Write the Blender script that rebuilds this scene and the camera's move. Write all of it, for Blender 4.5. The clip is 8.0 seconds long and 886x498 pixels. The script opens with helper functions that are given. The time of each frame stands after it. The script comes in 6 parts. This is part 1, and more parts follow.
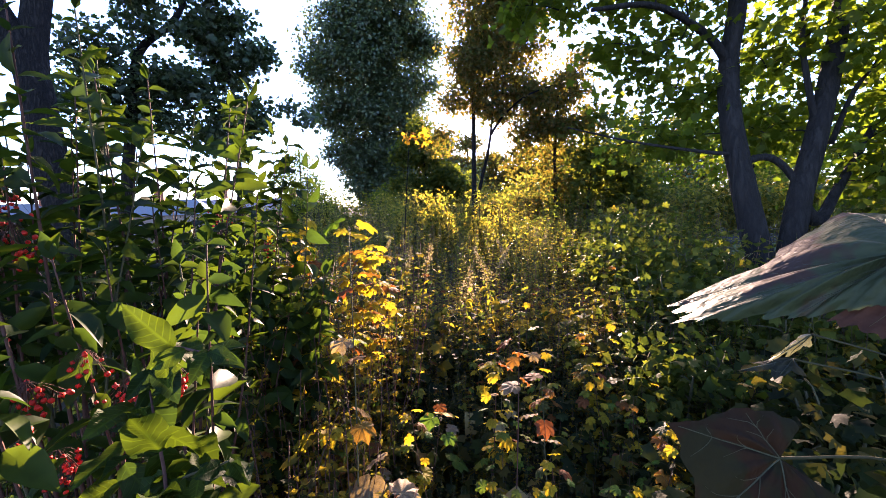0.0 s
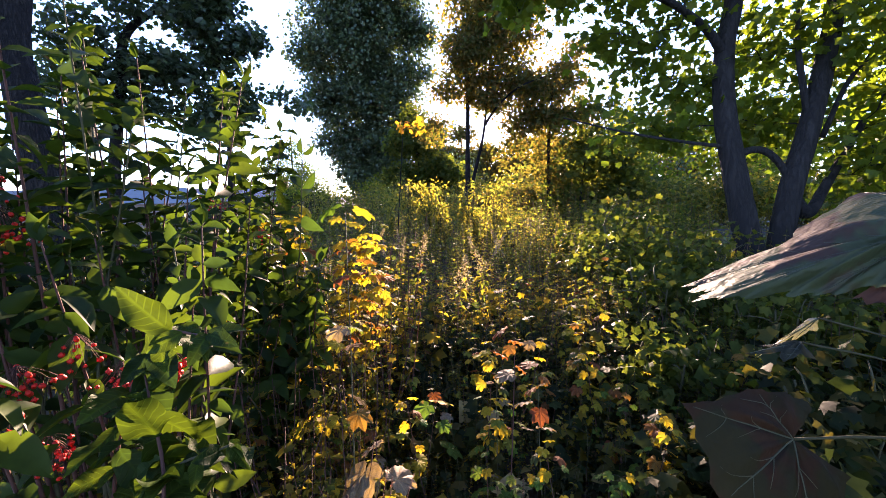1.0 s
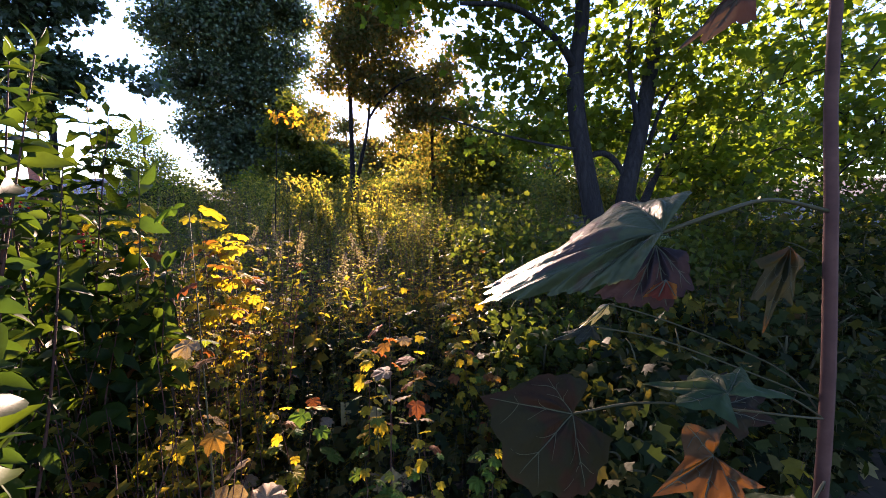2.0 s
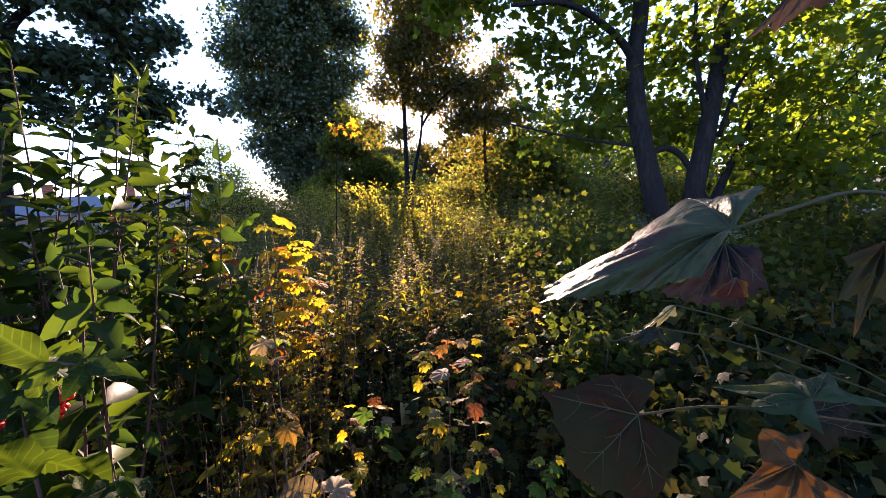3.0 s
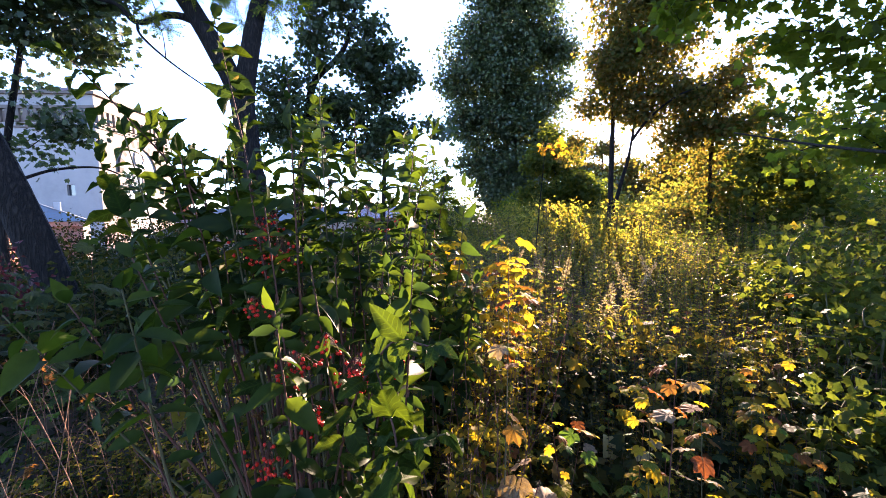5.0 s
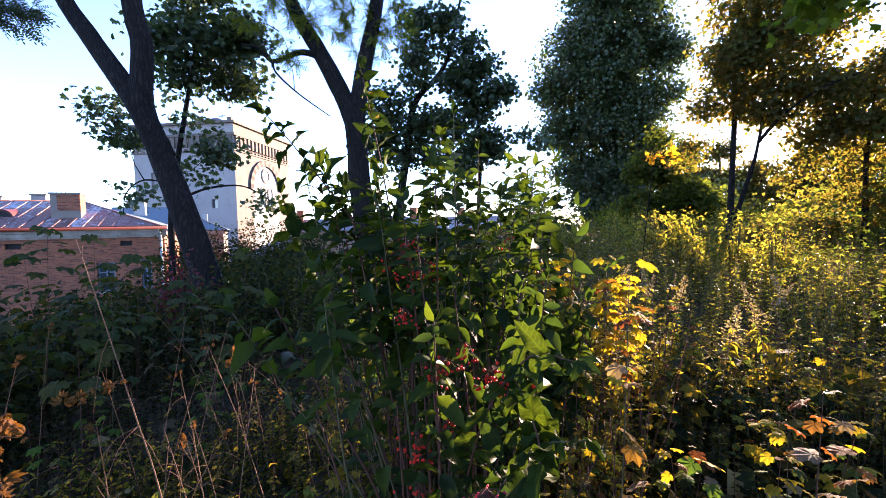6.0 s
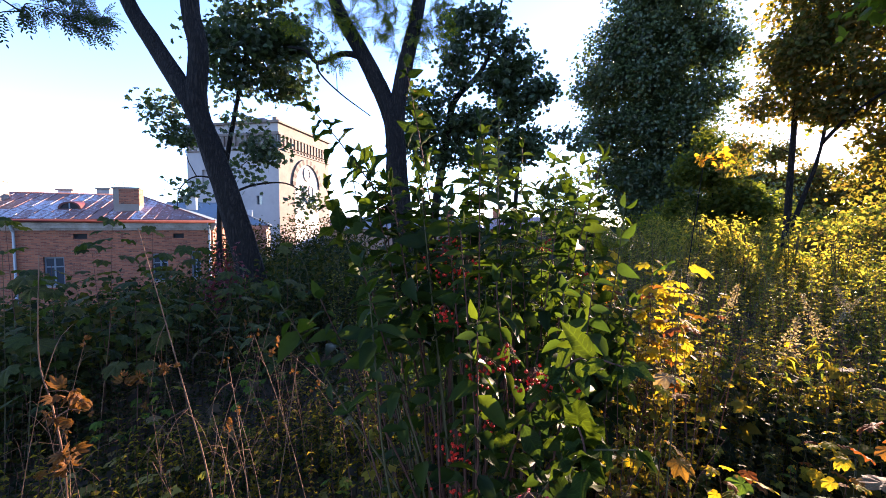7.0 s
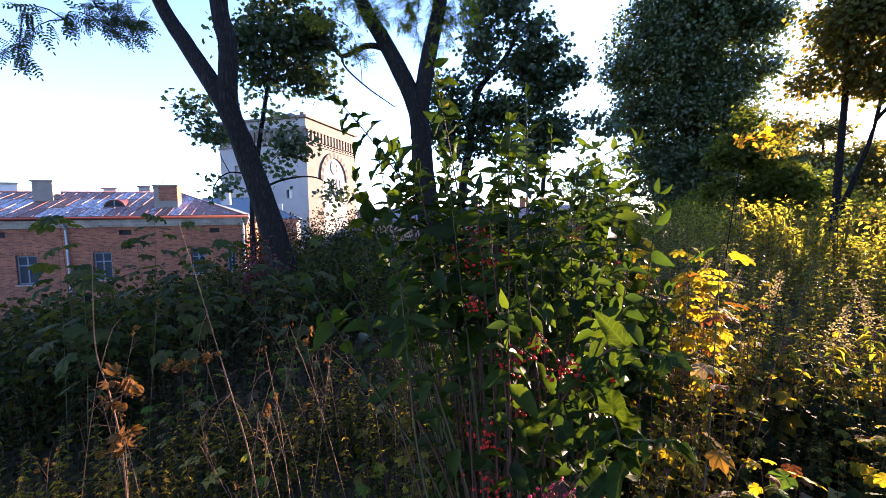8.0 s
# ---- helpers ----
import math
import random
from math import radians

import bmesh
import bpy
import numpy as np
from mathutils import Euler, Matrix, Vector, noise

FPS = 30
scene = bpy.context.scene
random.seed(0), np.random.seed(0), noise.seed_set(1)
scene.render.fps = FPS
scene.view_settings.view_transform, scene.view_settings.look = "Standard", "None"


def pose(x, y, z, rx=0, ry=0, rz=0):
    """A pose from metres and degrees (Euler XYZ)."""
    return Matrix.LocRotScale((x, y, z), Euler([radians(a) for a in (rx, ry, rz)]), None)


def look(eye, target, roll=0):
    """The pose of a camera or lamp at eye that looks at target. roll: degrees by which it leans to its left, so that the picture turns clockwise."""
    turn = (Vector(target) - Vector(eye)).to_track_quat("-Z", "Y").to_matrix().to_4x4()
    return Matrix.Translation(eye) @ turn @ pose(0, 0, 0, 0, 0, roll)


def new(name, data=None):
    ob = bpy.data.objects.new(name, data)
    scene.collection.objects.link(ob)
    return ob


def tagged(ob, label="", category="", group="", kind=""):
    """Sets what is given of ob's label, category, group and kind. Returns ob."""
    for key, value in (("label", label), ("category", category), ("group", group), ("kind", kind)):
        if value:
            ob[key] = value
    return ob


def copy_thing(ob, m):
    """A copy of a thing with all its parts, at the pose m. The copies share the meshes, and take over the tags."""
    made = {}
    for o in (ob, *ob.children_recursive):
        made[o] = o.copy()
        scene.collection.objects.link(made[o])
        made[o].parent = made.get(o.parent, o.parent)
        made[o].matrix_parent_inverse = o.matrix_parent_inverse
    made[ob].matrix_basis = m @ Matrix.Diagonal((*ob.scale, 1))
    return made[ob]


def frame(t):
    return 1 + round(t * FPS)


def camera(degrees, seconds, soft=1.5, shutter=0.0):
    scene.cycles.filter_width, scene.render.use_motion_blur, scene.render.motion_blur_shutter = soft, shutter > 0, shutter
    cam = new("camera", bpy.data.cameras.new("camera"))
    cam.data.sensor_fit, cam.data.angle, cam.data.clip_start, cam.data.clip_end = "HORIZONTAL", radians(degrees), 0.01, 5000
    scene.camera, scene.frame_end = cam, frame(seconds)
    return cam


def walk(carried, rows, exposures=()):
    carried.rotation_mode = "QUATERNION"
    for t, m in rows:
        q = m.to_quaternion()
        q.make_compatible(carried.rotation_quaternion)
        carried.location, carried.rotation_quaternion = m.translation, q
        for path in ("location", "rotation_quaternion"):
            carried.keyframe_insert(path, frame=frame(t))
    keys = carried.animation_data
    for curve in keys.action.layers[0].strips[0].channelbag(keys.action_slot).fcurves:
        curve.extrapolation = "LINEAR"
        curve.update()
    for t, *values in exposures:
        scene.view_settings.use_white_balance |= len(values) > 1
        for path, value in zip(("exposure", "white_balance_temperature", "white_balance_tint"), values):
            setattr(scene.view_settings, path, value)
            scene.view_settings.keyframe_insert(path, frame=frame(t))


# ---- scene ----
cam = camera(95.4, 8.0, soft=0.8)
PATH = [
    (0, (0.049, 0.021, 1.669), (0.011, 2.007, 1.439), -2.1),
    (0.5, (0.044, 0.012, 1.673), (0.022, 1.995, 1.413), -2.1),
    (1, (0.031, 0.031, 1.656), (0.028, 2.012, 1.38), -1.6),
    (1.5, (0.063, 0.017, 1.673), (0.259, 1.981, 1.349), -1.6),
    (1.7, (0.074, 0.03, 1.667), (0.421, 1.972, 1.339), -0.8),
    (2.25, (0.125, 0.02, 1.667), (0.726, 1.925, 1.358), -1.6),
    (2.8, (0.101, 0.013, 1.667), (0.504, 1.95, 1.377), -2.5),
    (3, (0.096, 0.009, 1.668), (0.367, 1.97, 1.383), -3.1),
    (3.5, (0.061, -0.008, 1.675), (0.082, 1.975, 1.412), -3.9),
    (4, (0.033, -0.033, 1.69), (-0.079, 1.948, 1.443), -1.7),
    (4.5, (-0.017, -0.061, 1.696), (-0.365, 1.897, 1.478), -0.9),
    (5, (-0.05, -0.11, 1.712), (-0.687, 1.778, 1.54), -1.3),
    (5.2, (-0.061, -0.134, 1.722), (-0.825, 1.709, 1.577), -2.0),
    (6.3, (-0.116, -0.309, 1.766), (-1.213, 1.359, 1.642), -0.6),
    (6.5, (-0.124, -0.302, 1.759), (-1.255, 1.343, 1.633), -0.4),
    (7, (-0.13, -0.297, 1.754), (-1.312, 1.313, 1.641), 0.1),
    (7.5, (-0.131, -0.302, 1.753), (-1.351, 1.278, 1.631), -0.4),
    (8, (-0.135, -0.305, 1.754), (-1.418, 1.221, 1.594), -1.0),
]
EXPOSURES = [(t, s + 2.97, 7250, 37 if t < 4.9 else 33) for t, s in ((0.0, 0.38), (1.0, 0.38), (1.7, 0.1), (3.0, -0.03), (4.0, 0.33), (4.5, 0.6), (5.2, 0.5), (6.5, 0.05), (8.0, 0.05))]
walk(cam, [(t, look(eye, target, roll)) for t, eye, target, roll in PATH], EXPOSURES)

# ---- light ----
SUN_WAY = Vector((384, 3000, 495)).normalized()
world = bpy.data.worlds.new("sky")
scene.world = world
world.use_nodes = True
wn = world.node_tree
sky = wn.nodes.new("ShaderNodeTexSky")
sky.sky_type = "NISHITA"
sky.sun_disc = False
sky.sun_elevation = math.asin(SUN_WAY.z)
sky.sun_rotation = math.atan2(SUN_WAY.x, SUN_WAY.y)
sky.air_density, sky.dust_density, sky.ozone_density = 0.7, 0.08, 3.6
wn.links.new(sky.outputs["Color"], wn.nodes["Background"].inputs["Color"])
wn.nodes["Background"].inputs["Strength"].default_value = 0.15
sun_data = bpy.data.lights.new("sun", "SUN")
sun_data.energy = 5.0
sun_data.angle = radians(0.6)
sun_data.color = (1.0, 0.86, 0.66)
sun = new("sun", sun_data)
sun.matrix_world = look(SUN_WAY * 50, (0, 0, 0))

# ---- mesh helpers ----
rng = np.random.default_rng(7)


class Acc:
    """Gathers triangles and makes one mesh of them."""

    def __init__(self):
        self.v, self.t, self.n = [], [], 0

    def add(self, v, t):
        v = np.asarray(v, float).reshape(-1, 3)
        t = np.asarray(t, int).reshape(-1, 3)
        self.v.append(v)
        self.t.append(t + self.n)
        self.n += len(v)
        return self

    def mesh(self, name, smooth=True):
        v, t = np.concatenate(self.v), np.concatenate(self.t)
        me = bpy.data.meshes.new(name)
        me.vertices.add(len(v))
        me.vertices.foreach_set("co", v.ravel())
        me.loops.add(3 * len(t))
        me.loops.foreach_set("vertex_index", t.ravel())
        me.polygons.add(len(t))
        me.polygons.foreach_set("loop_start", np.arange(0, 3 * len(t), 3))
        me.polygons.foreach_set("use_smooth", np.full(len(t), smooth))
        me.update(calc_edges=True)
        return me


def part(name, shape, material, parent=None, label="", smooth=True, at=None, kind=""):
    """One mesh object, under a thing or a part when parent is given."""
    me = shape.mesh(name, smooth) if isinstance(shape, Acc) else shape
    if material is not None and not me.materials:
        me.materials.append(material)
    ob = new(name, me)
    if parent is not None:
        ob.parent = parent
    if at is not None:
        ob.matrix_basis = at
    if label:
        ob["label"] = label
    if kind:
        ob["kind"] = kind
    return ob


def thing(name, label, category, group="", kind="", at=None):
    ob = tagged(new(name), label, category, group, kind)
    if at is not None:
        ob.matrix_basis = at
    return ob


def unit(a):
    a = np.asarray(a, float)
    return a / np.maximum(np.linalg.norm(a, axis=-1, keepdims=True), 1e-9)


def smooth_line(pts, n):
    """A smooth line of n points through pts."""
    p = np.asarray(pts, float)
    if len(p) == 2:
        return p[0] + (p[1] - p[0]) * np.linspace(0, 1, n)[:, None]
    q = np.vstack([2 * p[0] - p[1], p, 2 * p[-1] - p[-2]])
    out = []
    for u in np.linspace(0, len(p) - 1, n):
        i = min(int(u), len(p) - 2)
        f = u - i
        a, b, c, d = q[i:i + 4]
        out.append(0.5 * (2 * b + (c - a) * f + (2 * a - 5 * b + 4 * c - d) * f * f + (3 * b - a - 3 * c + d) * f ** 3))
    return np.array(out)


def tube(pts, r0, r1, sides=6, rough=0.0, power=1.0):
    """A tapered tube along pts."""
    p = np.asarray(pts, float)
    n = len(p)
    tan = unit(np.gradient(p, axis=0))
    up = np.array([0.31, 0.17, 0.93]) if abs(tan[0][2]) < 0.9 else np.array([0.95, 0.3, 0.05])
    rad = r0 + (r1 - r0) * np.linspace(0, 1, n) ** power
    ang = np.linspace(0, 2 * np.pi, sides, endpoint=False)
    rings = []
    ridges = rough * rng.normal(size=sides) if rough else 0
    x = unit(np.cross(tan[0], up))
    for i in range(n):
        x = unit(x - tan[i] * (x @ tan[i]))
        y = np.cross(tan[i], x)
        r = rad[i] * (1 + ridges + 0.4 * rough * rng.normal(size=sides)) if rough else np.full(sides, rad[i])
        rings.append(p[i] + (np.cos(ang) * r)[:, None] * x + (np.sin(ang) * r)[:, None] * y)
    v = np.vstack(rings + [p[:1], p[-1:]])
    t = []
    for i in range(n - 1):
        for k in range(sides):
            a, b = i * sides + k, i * sides + (k + 1) % sides
            t += [(a, b, b + sides), (a, b + sides, a + sides)]
    e0, e1 = n * sides, n * sides + 1
    for k in range(sides):
        t += [(e0, (k + 1) % sides, k), (e1, (n - 1) * sides + k, (n - 1) * sides + (k + 1) % sides)]
    return v, np.array(t)


def frames(way, up):
    """Turns that lay a leaf's length along way and its face towards up."""
    y = unit(way)
    x = unit(np.cross(y, up))
    return np.stack([x, y, np.cross(x, y)], axis=-1)


def scatter(shape, pos, turns, size):
    tv, tt = shape
    v = np.einsum("nij,kj->nki", turns, tv) * np.asarray(size)[:, None, None] + np.asarray(pos)[:, None]
    t = tt[None] + (np.arange(len(pos)) * len(tv))[:, None, None]
    return v.reshape(-1, 3), t.reshape(-1, 3)


def box(lo, hi):
    (a, b, c), (d, e, f) = lo, hi
    v = [(a, b, c), (d, b, c), (d, e, c), (a, e, c), (a, b, f), (d, b, f), (d, e, f), (a, e, f)]
    t = []
    for q in ((0, 3, 2, 1), (4, 5, 6, 7), (0, 1, 5, 4), (1, 2, 6, 5), (2, 3, 7, 6), (3, 0, 4, 7)):
        t += [(q[0], q[1], q[2]), (q[0], q[2], q[3])]
    return v, t


def quad(a, b, c, d):
    return [a, b, c, d], [(0, 1, 2), (0, 2, 3)]


# ---- leaf shapes: base at the origin, length 1 along y, face towards z ----
def ovate(width=0.5, rows=6, fold=0.12, droop=0.2, belly=0.42, wave=0.0, half=1):
    """half: strips on each side of the midrib."""
    v, t, n = [], [], 2 * half + 1
    for i in range(rows + 1):
        u = i / rows
        w = 0.5 * width * math.sin(math.pi * min(1, u ** (math.log(0.5) / math.log(belly)))) ** 0.85 if 0 < u < 1 else 0.008
        z = -droop * u * u
        for k in range(-half, half + 1):
            x = k / half
            rip = wave * math.sin(9 * u + 1.5 * x) * x * abs(x) + (0.05 * math.sin(22 * u) * abs(x) * (1.2 - abs(x)) if half > 1 else 0)
            v.append((w * x, u, z + 2 * w * (fold * abs(x) - (0.35 * fold * x * x if half > 1 else 0)) + rip * w))
    for i in range(rows):
        for k in range(n - 1):
            a = n * i + k
            t += [(a, a + 1, a + n + 1), (a, a + n + 1, a + n)]
    return np.array(v, float), np.array(t)


def rhomb(width=0.7, droop=0.15):
    v = [(0, 0, 0), (width / 2, 0.45, 0.1), (0, 1, -droop), (-width / 2, 0.45, 0.1)]
    return np.array(v, float), np.array([(0, 1, 2), (0, 2, 3)])


MAPLE_FINE = ((0, 1.0), (5, .86), (11, .80), (13, .66), (19, .55), (24, .60), (29, .76), (36, .86), (42, .97), (47, .82), (55, .74), (58, .66),
              (66, .52), (74, .47), (82, .56), (92, .66), (98, .70), (106, .55), (118, .44), (132, .40), (150, .36), (166, .22), (178, .05))
MAPLE_SMALL = ((0, 1.0), (24, .68), (46, .92), (70, .62), (98, .68), (178, .12))
MAPLE_FULL = ((0, 1.0), (6, .93), (11, .91), (16, .82), (22, .74), (28, .80), (36, .90), (42, .98), (48, .90), (56, .86), (64, .74), (74, .66), (86, .72), (98, .78), (110, .66), (130, .55), (150, .45), (168, .30), (178, .08))


def lobed(outline, rings=1, cup=0.1, curl=0.0, ripple=0.0):
    ang = [math.radians(a) for a, r in outline]
    rad = [r for a, r in outline]
    full = [(-a, r) for a, r in zip(ang[::-1], rad[::-1])] + [(a, r) for a, r in zip(ang[1:], rad[1:])]
    v = [(0, 0, 0)]
    for k in range(1, rings + 1):
        f = k / rings
        for a, r in full:
            x, y = math.sin(a) * r * f * 0.95, math.cos(a) * r * f
            z = cup * abs(math.sin(a * 4)) * r * f - curl * (r * f) ** 2 + ripple * math.sin(11 * x + 5) * math.cos(13 * y) * f
            v.append((x, y, z))
    m = len(full)
    t = [(0, 1 + i + 1, 1 + i) for i in range(m - 1)]
    for k in range(rings - 1):
        for i in range(m - 1):
            a, b = 1 + k * m + i, 1 + (k + 1) * m + i
            t += [(a, a + 1, b + 1), (a, b + 1, b)]
    return np.array(v, float), np.array(t)


def frond(pairs=6):
    """A feather leaf of a locust: a thin stalk with oval leaflets."""
    acc = Acc()
    acc.add(*tube(smooth_line([(0, 0, 0), (0, 0.5, 0.03), (0, 1, -0.12)], 4), 0.007, 0.003, 3))
    oval = np.array([(0, 0, 0), (0.17, 0.3, 0.04), (0.17, 0.68, 0.04), (0, 1, -0.05), (-0.17, 0.68, 0.04), (-0.17, 0.3, 0.04)], float)
    leaf = oval, np.array([(0, 1, 5), (1, 2, 5), (2, 4, 5), (2, 3, 4)])
    pos, way = [], []
    for i in range(pairs):
        y = 0.2 + 0.78 * i / pairs
        for s in (-1, 1):
            pos.append((0, y, 0.03 - 0.15 * y * y))
            way.append((s, 0.5, -0.3))
    pos.append((0, 1, -0.12)), way.append((0, 1, -0.3))
    acc.add(*scatter(leaf, np.array(pos), frames(np.array(way, float), np.tile([0.0, 0.1, 1], (len(pos), 1))), np.full(len(pos), 0.2)))
    return np.concatenate(acc.v), np.concatenate(acc.t)


def capsule():
    """A four-lobed fruit, about 1 across."""
    v, t, n, m = [], [], 10, 6
    for j in range(m + 1):
        th = math.pi * j / m
        for i in range(n):
            a = 2 * math.pi * i / n
            r = math.sin(th) * (0.40 + 0.16 * math.cos(4 * a))
            v.append((r * math.cos(a), r * math.sin(a), -0.4 * math.cos(th)))
    for j in range(m):
        for i in range(n):
            a, b = j * n + i, j * n + (i + 1) % n
            t += [(a, b, b + n), (a, b + n, a + n)]
    return np.array(v, float), np.array(t)


# ---- materials ----
def nodes_of(name):
    mat = bpy.data.materials.new(name)
    mat.use_nodes = True
    nt = mat.node_tree
    return mat, nt, nt.nodes["Principled BSDF"], nt.nodes["Material Output"]


def ramp(nt, colours, fac):
    node = nt.nodes.new("ShaderNodeValToRGB")
    els = node.color_ramp.elements
    for i, c in enumerate(colours):
        e = els[i] if i < 2 else els.new(0.5)
        e.position = i / max(1, len(colours) - 1)
    for e, c in zip(els, colours):
        e.color = (*c, 1)
    nt.links.new(fac, node.inputs["Fac"])
    return node.outputs["Color"]


def noise_of(nt, scale, detail=4, coords=None, rough=0.6):
    node = nt.nodes.new("ShaderNodeTexNoise")
    node.inputs["Scale"].default_value = scale
    node.inputs["Detail"].default_value = detail
    node.inputs["Roughness"].default_value = rough
    if coords is not None:
        nt.links.new(coords, node.inputs["Vector"])
    return node.outputs["Fac"]


def blend(nt, a, b, fac, mode="MIX"):
    node = nt.nodes.new("ShaderNodeMix")
    node.data_type, node.blend_type = "RGBA", mode
    for sock, val in ((node.inputs[6], a), (node.inputs[7], b)):
        if isinstance(val, tuple):
            sock.default_value = (*val, 1)
        else:
            nt.links.new(val, sock)
    if isinstance(fac, float):
        node.inputs[0].default_value = fac
    else:
        nt.links.new(fac, node.inputs[0])
    return node.outputs[2]


def math_of(nt, what, a, b=None, c=None):
    node = nt.nodes.new("ShaderNodeMath")
    node.operation = what
    for i, val in enumerate((a, b, c)):
        if val is None:
            continue
        if isinstance(val, float):
            node.inputs[i].default_value = val
        else:
            nt.links.new(val, node.inputs[i])
    return node.outputs[0]


def bump_of(nt, height, strength, distance, bsdf):
    node = nt.nodes.new("ShaderNodeBump")
    node.inputs["Strength"].default_value, node.inputs["Distance"].default_value = strength, distance
    nt.links.new(height, node.inputs["Height"])
    nt.links.new(node.outputs["Normal"], bsdf.inputs["Normal"])


def leaf_mat(name, colours, through_part=0.5, rough=0.45, single=False, spots=(0.16, 0.10, 0.04), spot_at=0.68, grain=60.0, veins="", relief=0.35, gloss=0.2):
    """A leaf that lets light through; colours vary from leaf to leaf."""
    mat, nt, bsdf, out = nodes_of(name)
    if single:
        rnd = nt.nodes.new("ShaderNodeObjectInfo").outputs["Random"]
    else:
        rnd = nt.nodes.new("ShaderNodeNewGeometry").outputs["Random Per Island"]
    pos = nt.nodes.new("ShaderNodeNewGeometry").outputs["Position"]
    col = ramp(nt, colours, rnd)
    fine = noise_of(nt, grain, 3, pos)
    col = blend(nt, col, (0.35, 0.35, 0.3), ramp(nt, [(0, 0, 0), (0.25, 0.25, 0.25), (0.7, 0.7, 0.7)], fine), "MULTIPLY")
    wide = noise_of(nt, grain * 0.4, 3, pos)
    edge = nt.nodes.new("ShaderNodeMapRange")
    edge.inputs["From Min"].default_value, edge.inputs["From Max"].default_value = spot_at, spot_at + 0.06
    nt.links.new(wide, edge.inputs["Value"])
    col = blend(nt, col, spots, edge.outputs["Result"])
    nt.links.new(col, bsdf.inputs["Base Color"])
    bsdf.inputs["Roughness"].default_value = rough
    bsdf.inputs["Specular IOR Level"].default_value = gloss
    bump_of(nt, fine, relief, 0.002 if relief < 0.5 else 0.006, bsdf)
    if veins:
        local = nt.nodes.new("ShaderNodeSeparateXYZ")
        nt.links.new(nt.nodes.new("ShaderNodeTexCoord").outputs["Object"], local.inputs[0])
        x, y = local.outputs["X"], local.outputs["Y"]
        side_x = math_of(nt, "ABSOLUTE", x)
        if veins == "feather":
            ribs = math_of(nt, "ABSOLUTE", math_of(nt, "SINE", math_of(nt, "MULTIPLY", math_of(nt, "MULTIPLY_ADD", side_x, -0.8, y), 24.0)))
            rib = math_of(nt, "MINIMUM", math_of(nt, "MULTIPLY", side_x, 26.0), math_of(nt, "MULTIPLY", ribs, 2.6))
        else:
            turn = math_of(nt, "ARCTAN2", x, y)
            far = math_of(nt, "SQRT", math_of(nt, "MULTIPLY_ADD", x, x, math_of(nt, "MULTIPLY", y, y)))
            main = math_of(nt, "MULTIPLY", math_of(nt, "ABSOLUTE", math_of(nt, "SINE", math_of(nt, "MULTIPLY", turn, 4.28))), math_of(nt, "MULTIPLY", far, 9.0))
            cells = nt.nodes.new("ShaderNodeTexVoronoi")
            cells.feature = "DISTANCE_TO_EDGE"
            cells.inputs["Scale"].default_value = 11.0
            nt.links.new(nt.nodes.new("ShaderNodeTexCoord").outputs["Object"], cells.inputs["Vector"])
            rib = math_of(nt, "MINIMUM", main, math_of(nt, "MULTIPLY_ADD", cells.outputs["Distance"], 3.0, 0.45))
        rib = math_of(nt, "MINIMUM", rib, 1.0)
        col = blend(nt, blend(nt, col, (1.6, 1.6, 1.3), 1.0, "MULTIPLY"), col, rib)
        nt.links.new(col, bsdf.inputs["Base Color"])
        raised = math_of(nt, "MULTIPLY_ADD", rib, 1.0, math_of(nt, "MULTIPLY", fine, 0.5))
        bump_of(nt, raised, 0.35, 0.004, bsdf)
    tr = nt.nodes.new("ShaderNodeBsdfTranslucent")
    nt.links.new(blend(nt, col, (1.75, 1.65, 0.75), 1.0, "MULTIPLY"), tr.inputs["Color"])
    mix = nt.nodes.new("ShaderNodeMixShader")
    mix.inputs["Fac"].default_value = through_part
    nt.links.new(bsdf.outputs[0], mix.inputs[1])
    nt.links.new(tr.outputs[0], mix.inputs[2])
    nt.links.new(mix.outputs[0], out.inputs["Surface"])
    return mat


def solid_mat(name, colours, scale=8.0, rough=0.8, bump=0.3, dist=0.01, metal=0.0, stretch=None, fine=6.0):
    """A rough solid: colours by noise at two scales, with relief."""
    mat, nt, bsdf, out = nodes_of(name)
    coords = nt.nodes.new("ShaderNodeTexCoord").outputs["Object"]
    if stretch:
        mp = nt.nodes.new("ShaderNodeMapping")
        mp.inputs["Scale"].default_value = stretch
        nt.links.new(coords, mp.inputs["Vector"])
        coords = mp.outputs["Vector"]
    a = noise_of(nt, scale, 6, coords)
    b = noise_of(nt, scale * fine, 4, coords)
    mixed = nt.nodes.new("ShaderNodeMath")
    mixed.operation = "MULTIPLY_ADD"
    nt.links.new(b, mixed.inputs[0])
    mixed.inputs[1].default_value = 0.45
    half = nt.nodes.new("ShaderNodeMath")
    half.operation = "MULTIPLY_ADD"
    nt.links.new(a, half.inputs[0])
    half.inputs[1].default_value, half.inputs[2].default_value = 1.3, -0.38
    nt.links.new(half.outputs[0], mixed.inputs[2])
    nt.links.new(ramp(nt, colours, mixed.outputs[0]), bsdf.inputs["Base Color"])
    bsdf.inputs["Roughness"].default_value, bsdf.inputs["Metallic"].default_value = rough, metal
    bsdf.inputs["Specular IOR Level"].default_value = 0.25
    bump_of(nt, mixed.outputs[0], bump, dist, bsdf)
    return mat


